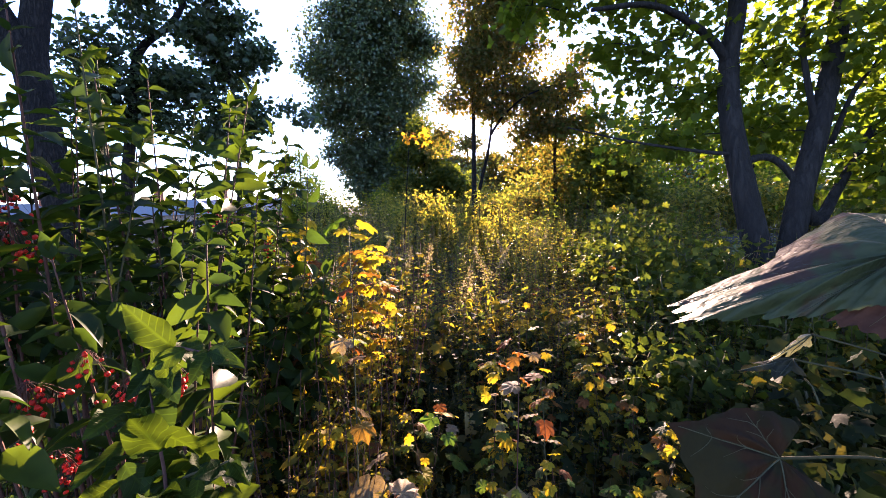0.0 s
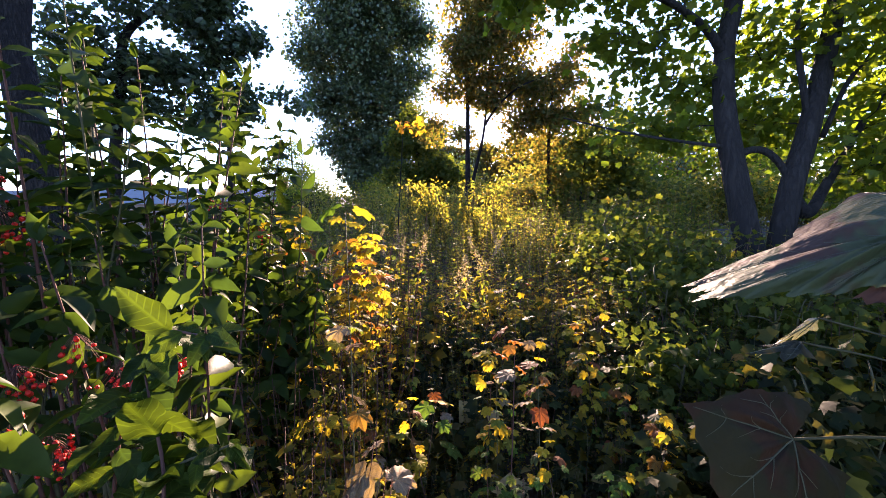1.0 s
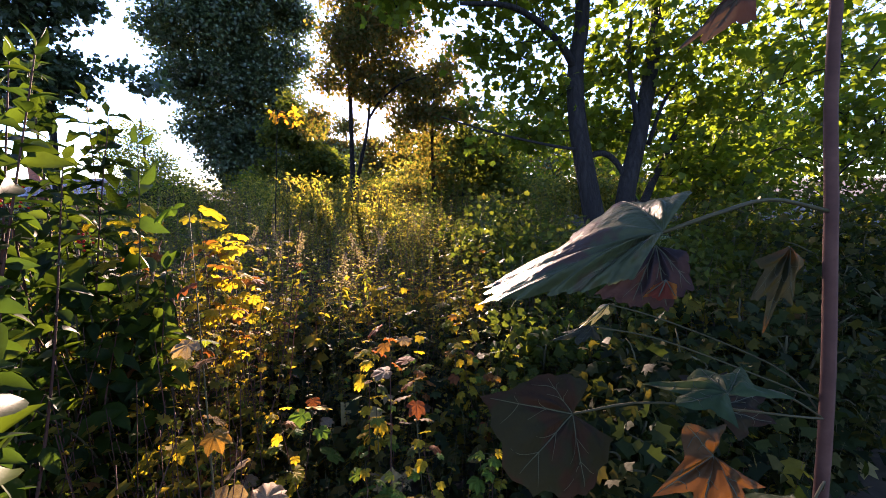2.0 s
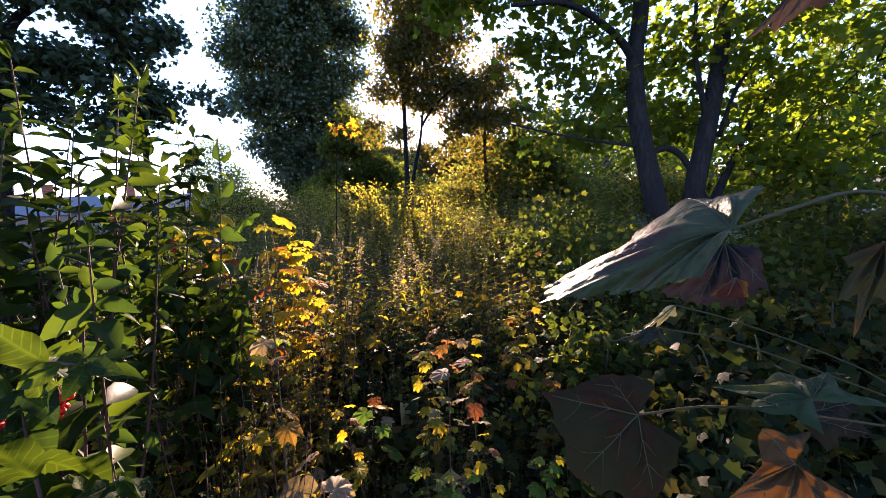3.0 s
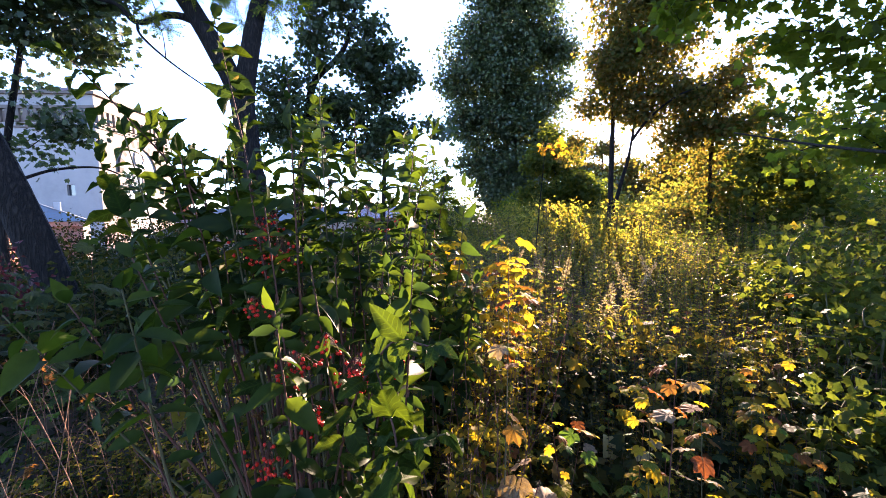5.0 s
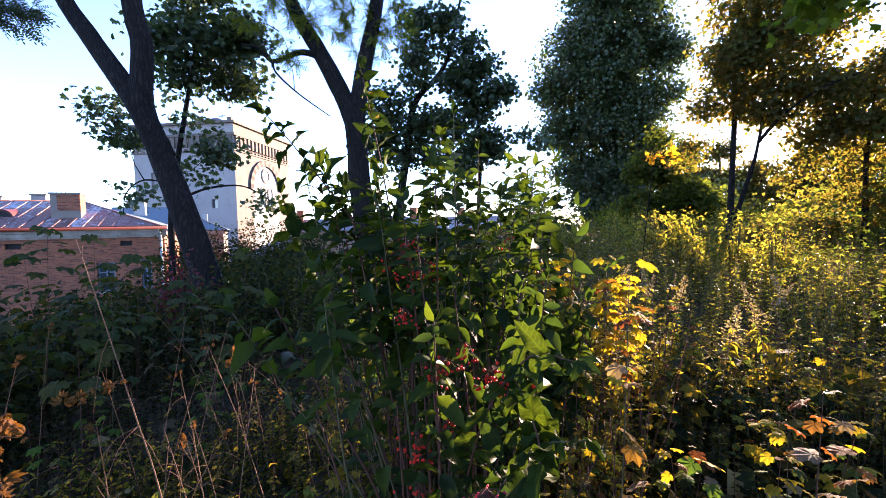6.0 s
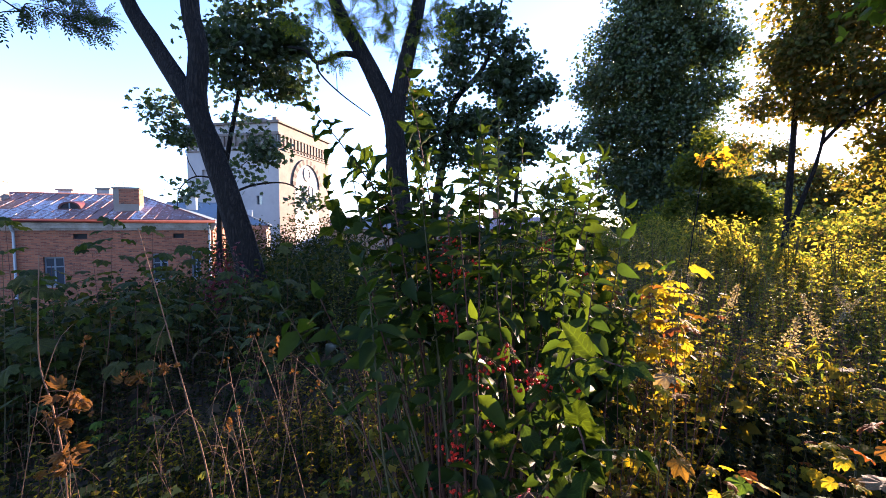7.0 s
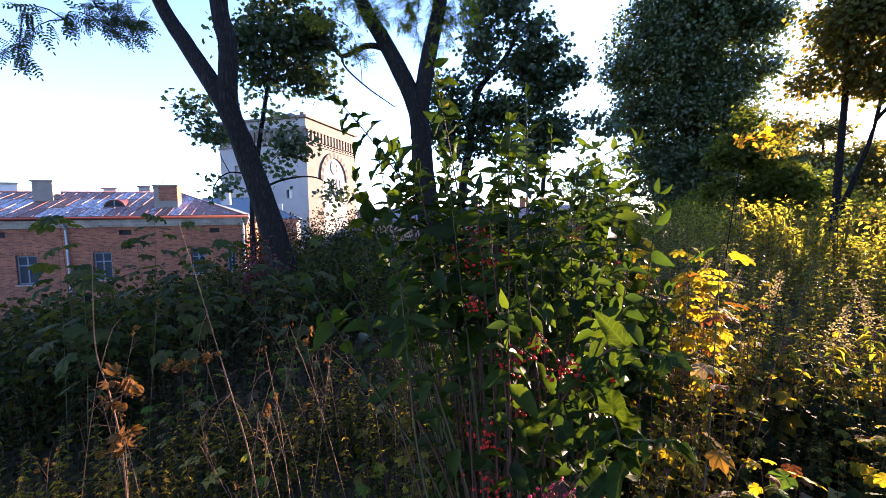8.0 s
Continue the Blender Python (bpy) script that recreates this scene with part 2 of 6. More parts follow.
def bark_mat(name, colours, scale, deep):
    """Furrowed bark: long ridges between dark cracks, with fine grain."""
    mat, nt, bsdf, out = nodes_of(name)
    coords = nt.nodes.new("ShaderNodeTexCoord").outputs["Object"]
    mp = nt.nodes.new("ShaderNodeMapping")
    mp.inputs["Scale"].default_value = (1.0, 1.0, 0.22)
    nt.links.new(coords, mp.inputs["Vector"])
    crack = math_of(nt, "ABSOLUTE", math_of(nt, "MULTIPLY_ADD", noise_of(nt, scale, 3, mp.outputs["Vector"], 0.5), 2.0, -1.0))
    ridge = math_of(nt, "MINIMUM", math_of(nt, "MULTIPLY", crack, 3.2), 1.0)
    grain = noise_of(nt, scale * 5, 5, mp.outputs["Vector"], 0.7)
    height = math_of(nt, "MULTIPLY_ADD", grain, 0.45, math_of(nt, "MULTIPLY", ridge, 0.62))
    wide = noise_of(nt, 1.7, 4, coords)
    tone = math_of(nt, "MULTIPLY_ADD", wide, 0.5, math_of(nt, "MULTIPLY_ADD", height, 0.9, -0.3))
    nt.links.new(ramp(nt, colours, tone), bsdf.inputs["Base Color"])
    bsdf.inputs["Roughness"].default_value = 0.95
    bsdf.inputs["Specular IOR Level"].default_value = 0.2
    bump_of(nt, height, 1.0, deep, bsdf)
    return mat


def brick_mat():
    mat, nt, bsdf, out = nodes_of("old_brick")
    coords = nt.nodes.new("ShaderNodeTexCoord").outputs["Object"]
    mp = nt.nodes.new("ShaderNodeMapping")
    mp.inputs["Rotation"].default_value = (radians(90), 0, 0)
    nt.links.new(coords, mp.inputs["Vector"])
    br = nt.nodes.new("ShaderNodeTexBrick")
    br.inputs["Scale"].default_value = 1.0
    br.inputs["Brick Width"].default_value, br.inputs["Row Height"].default_value = 0.25, 0.077
    br.inputs["Mortar Size"].default_value = 0.011
    br.inputs["Color1"].default_value, br.inputs["Color2"].default_value = (0.16, 0.034, 0.018, 1), (0.40, 0.115, 0.052, 1)
    br.inputs["Mortar"].default_value = (0.23, 0.115, 0.07, 1)
    nt.links.new(mp.outputs["Vector"], br.inputs["Vector"])
    flat = nt.nodes.new("ShaderNodeMapping")
    flat.inputs["Scale"].default_value = (1.0, 1.0, 3.2)
    nt.links.new(coords, flat.inputs["Vector"])
    rows = noise_of(nt, 1.6, 8, flat.outputs["Vector"], 0.75)
    col = blend(nt, br.outputs["Color"], (0.38, 0.17, 0.09), ramp(nt, [(0, 0, 0), (0, 0, 0), (0.15, 0.15, 0.15), (0.75, 0.75, 0.75)], rows))
    wide = noise_of(nt, 0.45, 5, coords)
    col = blend(nt, col, (0.6, 0.48, 0.44), ramp(nt, [(0.9, 0.9, 0.9), (0.4, 0.4, 0.4), (0, 0, 0), (0, 0, 0)], wide), "MULTIPLY")
    holes = noise_of(nt, 3.2, 5, flat.outputs["Vector"], 0.7)
    cut = nt.nodes.new("ShaderNodeMapRange")
    cut.inputs["From Min"].default_value, cut.inputs["From Max"].default_value = 0.585, 0.63
    nt.links.new(holes, cut.inputs["Value"])
    col = blend(nt, col, (0.055, 0.03, 0.025), cut.outputs["Result"])
    nt.links.new(col, bsdf.inputs["Base Color"])
    bsdf.inputs["Roughness"].default_value = 0.9
    bump_of(nt, br.outputs["Fac"], -0.5, 0.02, bsdf)
    return mat


def roof_mat(name, paint, rust, share):
    """Painted sheet metal with rust in streaks down the slope."""
    mat, nt, bsdf, out = nodes_of(name)
    coords = nt.nodes.new("ShaderNodeTexCoord").outputs["Object"]
    mp = nt.nodes.new("ShaderNodeMapping")
    mp.inputs["Scale"].default_value = (1.2, 0.9, 1)
    nt.links.new(coords, mp.inputs["Vector"])
    a = noise_of(nt, 3.4, 8, mp.outputs["Vector"], 0.85)
    rnd = nt.nodes.new("ShaderNodeObjectInfo").outputs["Random"]
    add = nt.nodes.new("ShaderNodeMath")
    add.operation = "MULTIPLY_ADD"
    nt.links.new(rnd, add.inputs[0])
    add.inputs[1].default_value = 0.16
    nt.links.new(a, add.inputs[2])
    cut = nt.nodes.new("ShaderNodeMapRange")
    cut.inputs["From Min"].default_value, cut.inputs["From Max"].default_value = share, share + 0.10
    nt.links.new(add.outputs[0], cut.inputs["Value"])
    col = blend(nt, ramp(nt, paint, noise_of(nt, 3.0, 4, coords)), ramp(nt, rust, noise_of(nt, 9.0, 4, coords)), cut.outputs["Result"])
    nt.links.new(col, bsdf.inputs["Base Color"])
    bsdf.inputs["Roughness"].default_value, bsdf.inputs["Metallic"].default_value = 0.6, 0.05
    bump_of(nt, a, 0.2, 0.01, bsdf)
    return mat


bush_leaf = leaf_mat("bush_leaf", [(0.012, 0.026, 0.009), (0.015, 0.031, 0.009), (0.018, 0.035, 0.008), (0.023, 0.043, 0.007), (0.034, 0.054, 0.007), (0.05, 0.07, 0.008), (0.15, 0.135, 0.014)], 0.33, 0.6, True, grain=45.0, spot_at=0.70, veins="feather", gloss=0.05)
bush_leaf_far = leaf_mat("bush_leaf_inner", [(0.013, 0.028, 0.009), (0.018, 0.038, 0.009), (0.026, 0.05, 0.008), (0.045, 0.07, 0.009), (0.12, 0.105, 0.012)], 0.5, 0.5, grain=45.0, spot_at=0.74, gloss=0.1)
maple_green = leaf_mat("maple_green", [(0.055, 0.09, 0.012), (0.08, 0.13, 0.015), (0.13, 0.17, 0.02), (0.27, 0.23, 0.02)], 0.68, 0.5)
thicket_leaf = leaf_mat("thicket_leaf", [(0.035, 0.055, 0.013), (0.06, 0.085, 0.018), (0.11, 0.12, 0.022), (0.28, 0.21, 0.03)], 0.58, 0.55, gloss=0.1)
rust_crown = leaf_mat("rust_crown", [(0.05, 0.065, 0.02), (0.07, 0.085, 0.022), (0.11, 0.10, 0.025), (0.15, 0.10, 0.03), (0.21, 0.11, 0.03), (0.10, 0.055, 0.025)], 0.6, 0.55)
orange_crown = leaf_mat("orange_crown", [(0.42, 0.24, 0.02), (0.36, 0.15, 0.02), (0.40, 0.30, 0.03)], 0.55, 0.5)
maple_dark = leaf_mat("maple_dark", [(0.03, 0.056, 0.026), (0.042, 0.075, 0.032), (0.062, 0.094, 0.036)], 0.36, 0.42, gloss=0.45)
maple_yellow = leaf_mat("maple_yellow", [(0.32, 0.21, 0.02), (0.36, 0.25, 0.022), (0.24, 0.21, 0.025), (0.13, 0.15, 0.025)], 0.55, 0.72, True, veins="palm", gloss=0.12)
maple_orange = leaf_mat("maple_orange", [(0.20, 0.075, 0.02), (0.16, 0.045, 0.02), (0.24, 0.12, 0.025)], 0.42, 0.72, True, veins="palm", gloss=0.12)
maple_seed_green = leaf_mat("maple_seedling_green", [(0.05, 0.10, 0.02), (0.07, 0.13, 0.02), (0.20, 0.18, 0.03)], 0.45, 0.72, True, veins="palm", gloss=0.12)
# Seedling greens made darker, with shade put into the leaf colour.
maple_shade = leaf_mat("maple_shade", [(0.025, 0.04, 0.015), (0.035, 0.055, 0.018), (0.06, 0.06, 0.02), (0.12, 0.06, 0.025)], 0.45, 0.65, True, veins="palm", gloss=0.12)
maple_brown = leaf_mat("maple_brown", [(0.16, 0.105, 0.06), (0.22, 0.155, 0.10), (0.11, 0.06, 0.035)], 0.35, 0.75, True, veins="palm")
litter_leaf = leaf_mat("litter_leaf", [(0.10, 0.06, 0.03), (0.18, 0.11, 0.05), (0.30, 0.22, 0.10), (0.32, 0.24, 0.04), (0.07, 0.045, 0.025)], 0.25, 0.7)
herb_leaf = leaf_mat("herb_leaf", [(0.035, 0.05, 0.014), (0.06, 0.085, 0.018), (0.10, 0.12, 0.02), (0.24, 0.18, 0.03), (0.36, 0.25, 0.03), (0.22, 0.10, 0.03)], 0.6, 0.5)
# Dark green leaves, darkened further so the colour carries the shade near the soil.
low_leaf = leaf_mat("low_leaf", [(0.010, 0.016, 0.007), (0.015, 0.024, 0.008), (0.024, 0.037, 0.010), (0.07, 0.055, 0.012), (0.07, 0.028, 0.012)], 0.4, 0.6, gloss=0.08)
under_leaf = leaf_mat("undergrowth_leaf", [(0.02, 0.03, 0.012), (0.035, 0.05, 0.016), (0.06, 0.08, 0.018), (0.13, 0.12, 0.025), (0.32, 0.22, 0.03), (0.22, 0.075, 0.015), (0.15, 0.045, 0.015), (0.12, 0.065, 0.03)], 0.6, 0.65, gloss=0.06)
gold_leaf = leaf_mat("gold_leaf", [(0.06, 0.09, 0.02), (0.11, 0.13, 0.03), (0.20, 0.18, 0.04), (0.36, 0.28, 0.05), (0.28, 0.15, 0.04)], 0.6, 0.5)
linden_leaf = leaf_mat("linden_leaf", [(0.032, 0.056, 0.024), (0.042, 0.074, 0.028), (0.06, 0.092, 0.032), (0.10, 0.095, 0.04)], 0.35, 0.45, grain=6.0, gloss=0.5)
locust_leaf = leaf_mat("locust_leaf", [(0.05, 0.085, 0.012), (0.09, 0.13, 0.015), (0.24, 0.23, 0.02)], 0.62, 0.5)
plume_mat = leaf_mat("seed_plume", [(0.20, 0.165, 0.12), (0.26, 0.21, 0.16), (0.15, 0.115, 0.08)], 0.35, 0.8)
# Darker locust leaf: the silhouette against the sky is put into its colour.
locust_silhouette = leaf_mat("locust_silhouette", [(0.02, 0.035, 0.012), (0.03, 0.05, 0.014)], 0.25, 0.6)
crimson_leaf = leaf_mat("crimson_leaf", [(0.10, 0.012, 0.02), (0.16, 0.022, 0.035), (0.06, 0.015, 0.02)], 0.3, 0.5)
dry_leaf = leaf_mat("dry_leaf", [(0.12, 0.045, 0.015), (0.17, 0.07, 0.02), (0.07, 0.028, 0.012)], 0.35, 0.8)
bark = bark_mat("bark", [(0.006, 0.005, 0.004), (0.016, 0.012, 0.010), (0.040, 0.031, 0.025)], 17.0, 0.05)
bark_smooth = bark_mat("maple_bark", [(0.012, 0.010, 0.009), (0.020, 0.017, 0.015), (0.032, 0.027, 0.024)], 12.0, 0.025)
twig_red = solid_mat("red_twig", [(0.045, 0.017, 0.012), (0.075, 0.028, 0.019), (0.11, 0.046, 0.03)], 30.0, 0.85, 0.2, 0.002)
twig_green = solid_mat("green_twig", [(0.035, 0.03, 0.014), (0.06, 0.052, 0.022), (0.10, 0.08, 0.036)], 25.0, 0.85, 0.2, 0.002)
stem_dry = solid_mat("dry_stem", [(0.08, 0.034, 0.02), (0.15, 0.07, 0.038), (0.24, 0.13, 0.068)], 18.0, 0.7, 0.2, 0.002)
fruit_red = solid_mat("red_fruit", [(0.44, 0.010, 0.004), (0.56, 0.016, 0.005), (0.62, 0.035, 0.012)], 40.0, 0.6, 0.1, 0.001)
fruit_pink = solid_mat("pink_fruit", [(0.42, 0.012, 0.03), (0.55, 0.02, 0.05), (0.60, 0.05, 0.08)], 40.0, 0.6, 0.1, 0.001)
soil = solid_mat("soil", [(0.02, 0.014, 0.009), (0.05, 0.035, 0.022), (0.09, 0.065, 0.035), (0.05, 0.06, 0.02)], 1.3, 0.95, 0.8, 0.05)
lawn_mat = solid_mat("lawn", [(0.05, 0.09, 0.02), (0.09, 0.13, 0.03), (0.15, 0.15, 0.04)], 2.0, 0.9, 0.6, 0.03)
asphalt = solid_mat("asphalt", [(0.04, 0.04, 0.04), (0.055, 0.055, 0.055), (0.08, 0.075, 0.07)], 3.0, 1.0, 0.3, 0.01)
# Tower plaster with its colour lowered to temper the strong sunlight.
tower_plaster = solid_mat("sun_toned_plaster", [(0.085, 0.068, 0.056), (0.13, 0.105, 0.088), (0.16, 0.13, 0.11)], 0.7, 0.9, 0.2, 0.01)
# Dark plaster: recess shade put into the niches' colour, also every other voussoir.
niche_mat = solid_mat("dark_shade_plaster", [(0.04, 0.033, 0.028), (0.065, 0.053, 0.045)], 1.5, 0.9, 0.2, 0.01)
brick = brick_mat()
roof_old = roof_mat("rusty_roof", [(0.30, 0.30, 0.33), (0.50, 0.50, 0.53)], [(0.09, 0.022, 0.018), (0.16, 0.052, 0.036), (0.24, 0.12, 0.075)], 0.475)
roof_blue = roof_mat("blue_roof", [(0.075, 0.125, 0.15), (0.11, 0.165, 0.19)], [(0.10, 0.10, 0.105), (0.15, 0.145, 0.14)], 0.58)
gutter_red = solid_mat("gutter_red", [(0.06, 0.014, 0.012), (0.10, 0.022, 0.018), (0.12, 0.045, 0.035)], 2.0, 0.5, 0.1, 0.005)
plaster = solid_mat("plaster", [(0.13, 0.105, 0.085), (0.21, 0.17, 0.14), (0.26, 0.215, 0.18)], 0.7, 0.9, 0.2, 0.01)
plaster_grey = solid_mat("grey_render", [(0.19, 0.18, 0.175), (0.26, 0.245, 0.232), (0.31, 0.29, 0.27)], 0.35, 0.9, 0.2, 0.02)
cornice_mat = solid_mat("cornice_paint", [(0.08, 0.06, 0.05), (0.22, 0.18, 0.15), (0.44, 0.39, 0.34), (0.54, 0.49, 0.43)], 2.2, 0.85, 0.2, 0.01)
zinc = solid_mat("zinc", [(0.25, 0.28, 0.30), (0.34, 0.38, 0.40)], 3.0, 0.5, 0.1, 0.005, metal=0.3)
frame_paint = solid_mat("frame_paint", [(0.09, 0.12, 0.14), (0.15, 0.18, 0.20)], 4.0, 0.6, 0.1, 0.003)
dark_room = solid_mat("dark_inside", [(0.02, 0.02, 0.02), (0.035, 0.03, 0.03)], 2.0, 0.9, 0.1, 0.01)
pane_mat, _nt, _b, _o = nodes_of("window_glass")
_b.inputs["Base Color"].default_value = (0.03, 0.04, 0.05, 1)
_b.inputs["Roughness"].default_value = 0.08
_b.inputs["Specular IOR Level"].default_value = 0.8
sun_glow, _nt, _b, _o = nodes_of("sun_glow")
_b.inputs["Emission Color"].default_value = (1.0, 0.93, 0.80, 1)
_b.inputs["Emission Strength"].default_value = 60.0


# ---- ground ----
def ground_z(x, y):
    u = np.clip((-np.asarray(x, float) - 5.5) / 14, 0, 1)
    return -4.6 * u * u * (3 - 2 * u)


side = np.concatenate([[-2500, -900, -350, -150, -80, -50], np.arange(-36, 37, 1.0), [50, 80, 150, 350, 900, 2500]])
gx, gy = np.meshgrid(side, side, indexing="ij")
near = (np.abs(gx) < 37) & (np.abs(gy) < 37)
gz = ground_z(gx, gy) + np.where(near, 0.05 * np.sin(gx * 1.3 + 0.7 * gy) * np.cos(gy * 0.9 - 0.4 * gx), 0)
n = len(side)
idx = np.arange(n * n).reshape(n, n)
a, b, c, d = idx[:-1, :-1].ravel(), idx[1:, :-1].ravel(), idx[1:, 1:].ravel(), idx[:-1, 1:].ravel()
ground = part("ground", Acc().add(np.stack([gx, gy, gz], -1), np.concatenate([np.stack([a, b, c], 1), np.stack([a, c, d], 1)])), soil)
tagged(ground, "dark soil and leaf litter under the undergrowth", "ground", kind="structure")


def patch(name, label, category, pts, z, material):
    pts = smooth_line(pts + [pts[0]], 40)[:-1]
    m = pts.mean(0)
    v = [(m[0], m[1], z)] + [(p[0], p[1], z) for p in pts]
    t = [(0, 1 + i, 1 + (i + 1) % len(pts)) for i in range(len(pts))]
    v += [(p[0], p[1], z - 0.15) for p in pts]
    k = len(pts)
    for i in range(k):
        p, q = 1 + i, 1 + (i + 1) % k
        t += [(p, p + k, q + k), (p, q + k, q)]
    return tagged(part(name, Acc().add(v, t), material), label, category, kind="structure")


patch("lawn", "sunlit mown lawn behind the trees", "lawn", [(3.0, 7.2), (6.5, 6.2), (13, 7), (15, 12), (9, 12.4), (4.2, 11.6)], 0.07, lawn_mat)
patch("path", "grey asphalt path behind the shrubs", "path", [(1.5, 13.2), (6, 12.9), (16, 12.7), (17, 14.6), (7, 15.6), (1.5, 15.6)], 0.075, asphalt)

# the sun itself, far off
bm = bmesh.new()
bmesh.ops.create_uvsphere(bm, u_segments=32, v_segments=16, radius=80)
me = bpy.data.meshes.new("sun_disc")
bm.to_mesh(me), bm.free()
tagged(part("sun_disc", me, sun_glow, at=Matrix.Translation(SUN_WAY * 4200 + Vector((0, 0, -108)))), "low autumn sun glaring through the trees", "sun", kind="structure")


# ---- the brick house below the slope ----
def wall_sheet(acc, x0, x1, z0, z1, holes, y, deep):
    """A wall face at y with openings (xa, xb, za, zb) and reveals of the given depth."""
    xs = sorted({x0, x1, *[h[0] for h in holes], *[h[1] for h in holes]})
    zs = sorted({z0, z1, *[h[2] for h in holes], *[h[3] for h in holes]})
    for xa, xb in zip(xs, xs[1:]):
        for za, zb in zip(zs, zs[1:]):
            mx, mz = (xa + xb) / 2, (za + zb) / 2
            if not any(h[0] < mx < h[1] and h[2] < mz < h[3] for h in holes):
                acc.add(*quad((xa, y, za), (xb, y, za), (xb, y, zb), (xa, y, zb)))
    for xa, xb, za, zb in holes:
        q = y + deep
        acc.add(*quad((xa, y, za), (xa, y, zb), (xa, q, zb), (xa, q, za)))
        acc.add(*quad((xb, y, za), (xb, q, za), (xb, q, zb), (xb, y, zb)))
        acc.add(*quad((xa, y, za), (xa, q, za), (xb, q, za), (xb, y, za)))
        acc.add(*quad((xa, y, zb), (xb, y, zb), (xb, q, zb), (xa, q, zb)))


def frame_bars(xa, xb, za, zb, y, w, thick):
    acc = Acc()
    for lo, hi in (((xa, za), (xa + w, zb)), ((xb - w, za), (xb, zb)), ((xa + w, za), (xb - w, za + w)), ((xa + w, zb - w), (xb - w, zb))):
        acc.add(*box((lo[0], y, lo[1]), (hi[0], y + thick, hi[1])))
    return acc


HOUSE = Matrix.Translation((-25.0, 10.607, 0)) @ Matrix.Rotation(math.atan2(0.8488, 0.5287), 4, "Z")
house = thing("brick_house", "long old red-brick house with a rusty metal roof below the slope", "house", at=HOUSE)
wins = [(-18.3, -17.4, -1.45, 0.05), (-14.6, -13.7, -1.45, 0.05), (-10.88, -9.98, -1.45, 0.08), (-7.55, -6.7, -1.40, 0.12), (-2.85, -2.1, -1.35, 0.2), (-0.98, -0.5, -1.3, 0.3)]
vents = [(-16.4, -15.8, 1.04, 1.32), (-11.75, -11.2, 1.05, 1.33), (-6.28, -5.69, 1.05, 1.32), (-1.82, -1.3, 1.05, 1.32)]
acc = Acc()
wall_sheet(acc, -34, 0.15, -5.2, 1.68, wins + vents, 0, 0.22)
acc.add(*quad((0.15, 0, -5.2), (0.15, 10, -5.2), (0.15, 10, 1.68), (0.15, 0, 1.68)))
acc.add(*quad((-34, 10, -5.2), (-34, 0, -5.2), (-34, 0, 1.68), (-34, 10, 1.68)))
acc.add(*quad((0.15, 10, -5.2), (-34, 10, -5.2), (-34, 10, 1.68), (0.15, 10, 1.68)))
part("wall", acc, brick, house, smooth=False)
acc = Acc()
acc.add(*box((-34, 0.42, -5), (0, 0.5, 1.6)))
part("inside", acc, dark_room, house, smooth=False)
acc = Acc()
acc.add(*box((-34.1, -0.12, 1.50), (0.25, 0.0, 1.62))).add(*box((-34.1, -0.24, 1.62), (0.3, 0.0, 1.80))).add(*box((-34.1, -0.34, 1.80), (0.4, 0.0, 1.93)))
part("cornice", acc, cornice_mat, house, "flaking pale plaster cornice", smooth=False)
for xa, xb, za, zb in wins:
    win = part("window", frame_bars(xa + 0.01, xb - 0.01, za + 0.01, zb - 0.01, 0.12, 0.07, 0.06), frame_paint, house, "old window with blue-grey frame", smooth=False)
    xm, zm = (xa + xb) / 2, za + 0.66 * (zb - za)
    part("mullion", Acc().add(*box((xm - 0.035, 0.115, za + 0.08), (xm + 0.035, 0.175, zb - 0.08))), frame_paint, win, smooth=False)
    part("transom", Acc().add(*box((xa + 0.08, 0.11, zm - 0.035), (xb - 0.08, 0.17, zm + 0.035))), frame_paint, win, smooth=False)
    for pa, pb in ((xa + 0.08, xm - 0.035), (xm + 0.035, xb - 0.08)):
        for qa, qb in ((za + 0.08, zm - 0.035), (zm + 0.035, zb - 0.08)):
            part("pane", Acc().add(*box((pa, 0.14, qa), (pb, 0.148, qb))), pane_mat, win, smooth=False)
    part("sill", Acc().add(*box((xa - 0.08, -0.06, za - 0.07), (xb + 0.08, 0.1, za))), cornice_mat, win, smooth=False)
    acc = Acc()
    for i in range(5):
        f = (i - 2) / 2
        acc.add(*box((xm + f * (xb - xa) * 0.5 - 0.1, -0.025, zb + 0.01), (xm + f * (xb - xa) * 0.5 + 0.09, 0.0, zb + 0.2)))
    part("lintel", acc, brick, win, smooth=False)
for xa, xb, za, zb in vents:
    part("vent_grille", frame_bars(xa, xb, za, zb, 0.1, 0.05, 0.05).add(*box((xa, 0.16, za), (xb, 0.17, zb))), dark_room, house, smooth=False)
# roof sheets with standing seams
RISE, EAVE = (3.72 - 1.98) / 5.4, 1.98
slope_len = math.hypot(5.4, 3.72 - 1.98)
width = 0.62


def sheet(w, length, seam):
    acc = Acc()
    acc.add(*box((0, 0, -0.02), (w - 0.02, length, 0.0)))
    if seam:
        acc.add(*box((w - 0.045, 0, 0.0), (w - 0.015, length, 0.035)))
    return acc


sheet_meshes = [sheet(width, slope_len * f, True).mesh("roof_sheet", False) for f in (0.36, 0.34, 0.30)]
tilt = math.atan(RISE)
for i in range(46):
    y = 0.0
    for k, f in enumerate((0.36, 0.34, 0.30)):
        m = Matrix.Translation((-34.2 + width * i, -0.4 + y * math.cos(tilt), EAVE + y * math.sin(tilt) + 0.004 * k)) @ Matrix.Rotation(tilt, 4, "X")
        part("roof_sheet", sheet_meshes[k], roof_old, house, at=m)
        y += slope_len * f


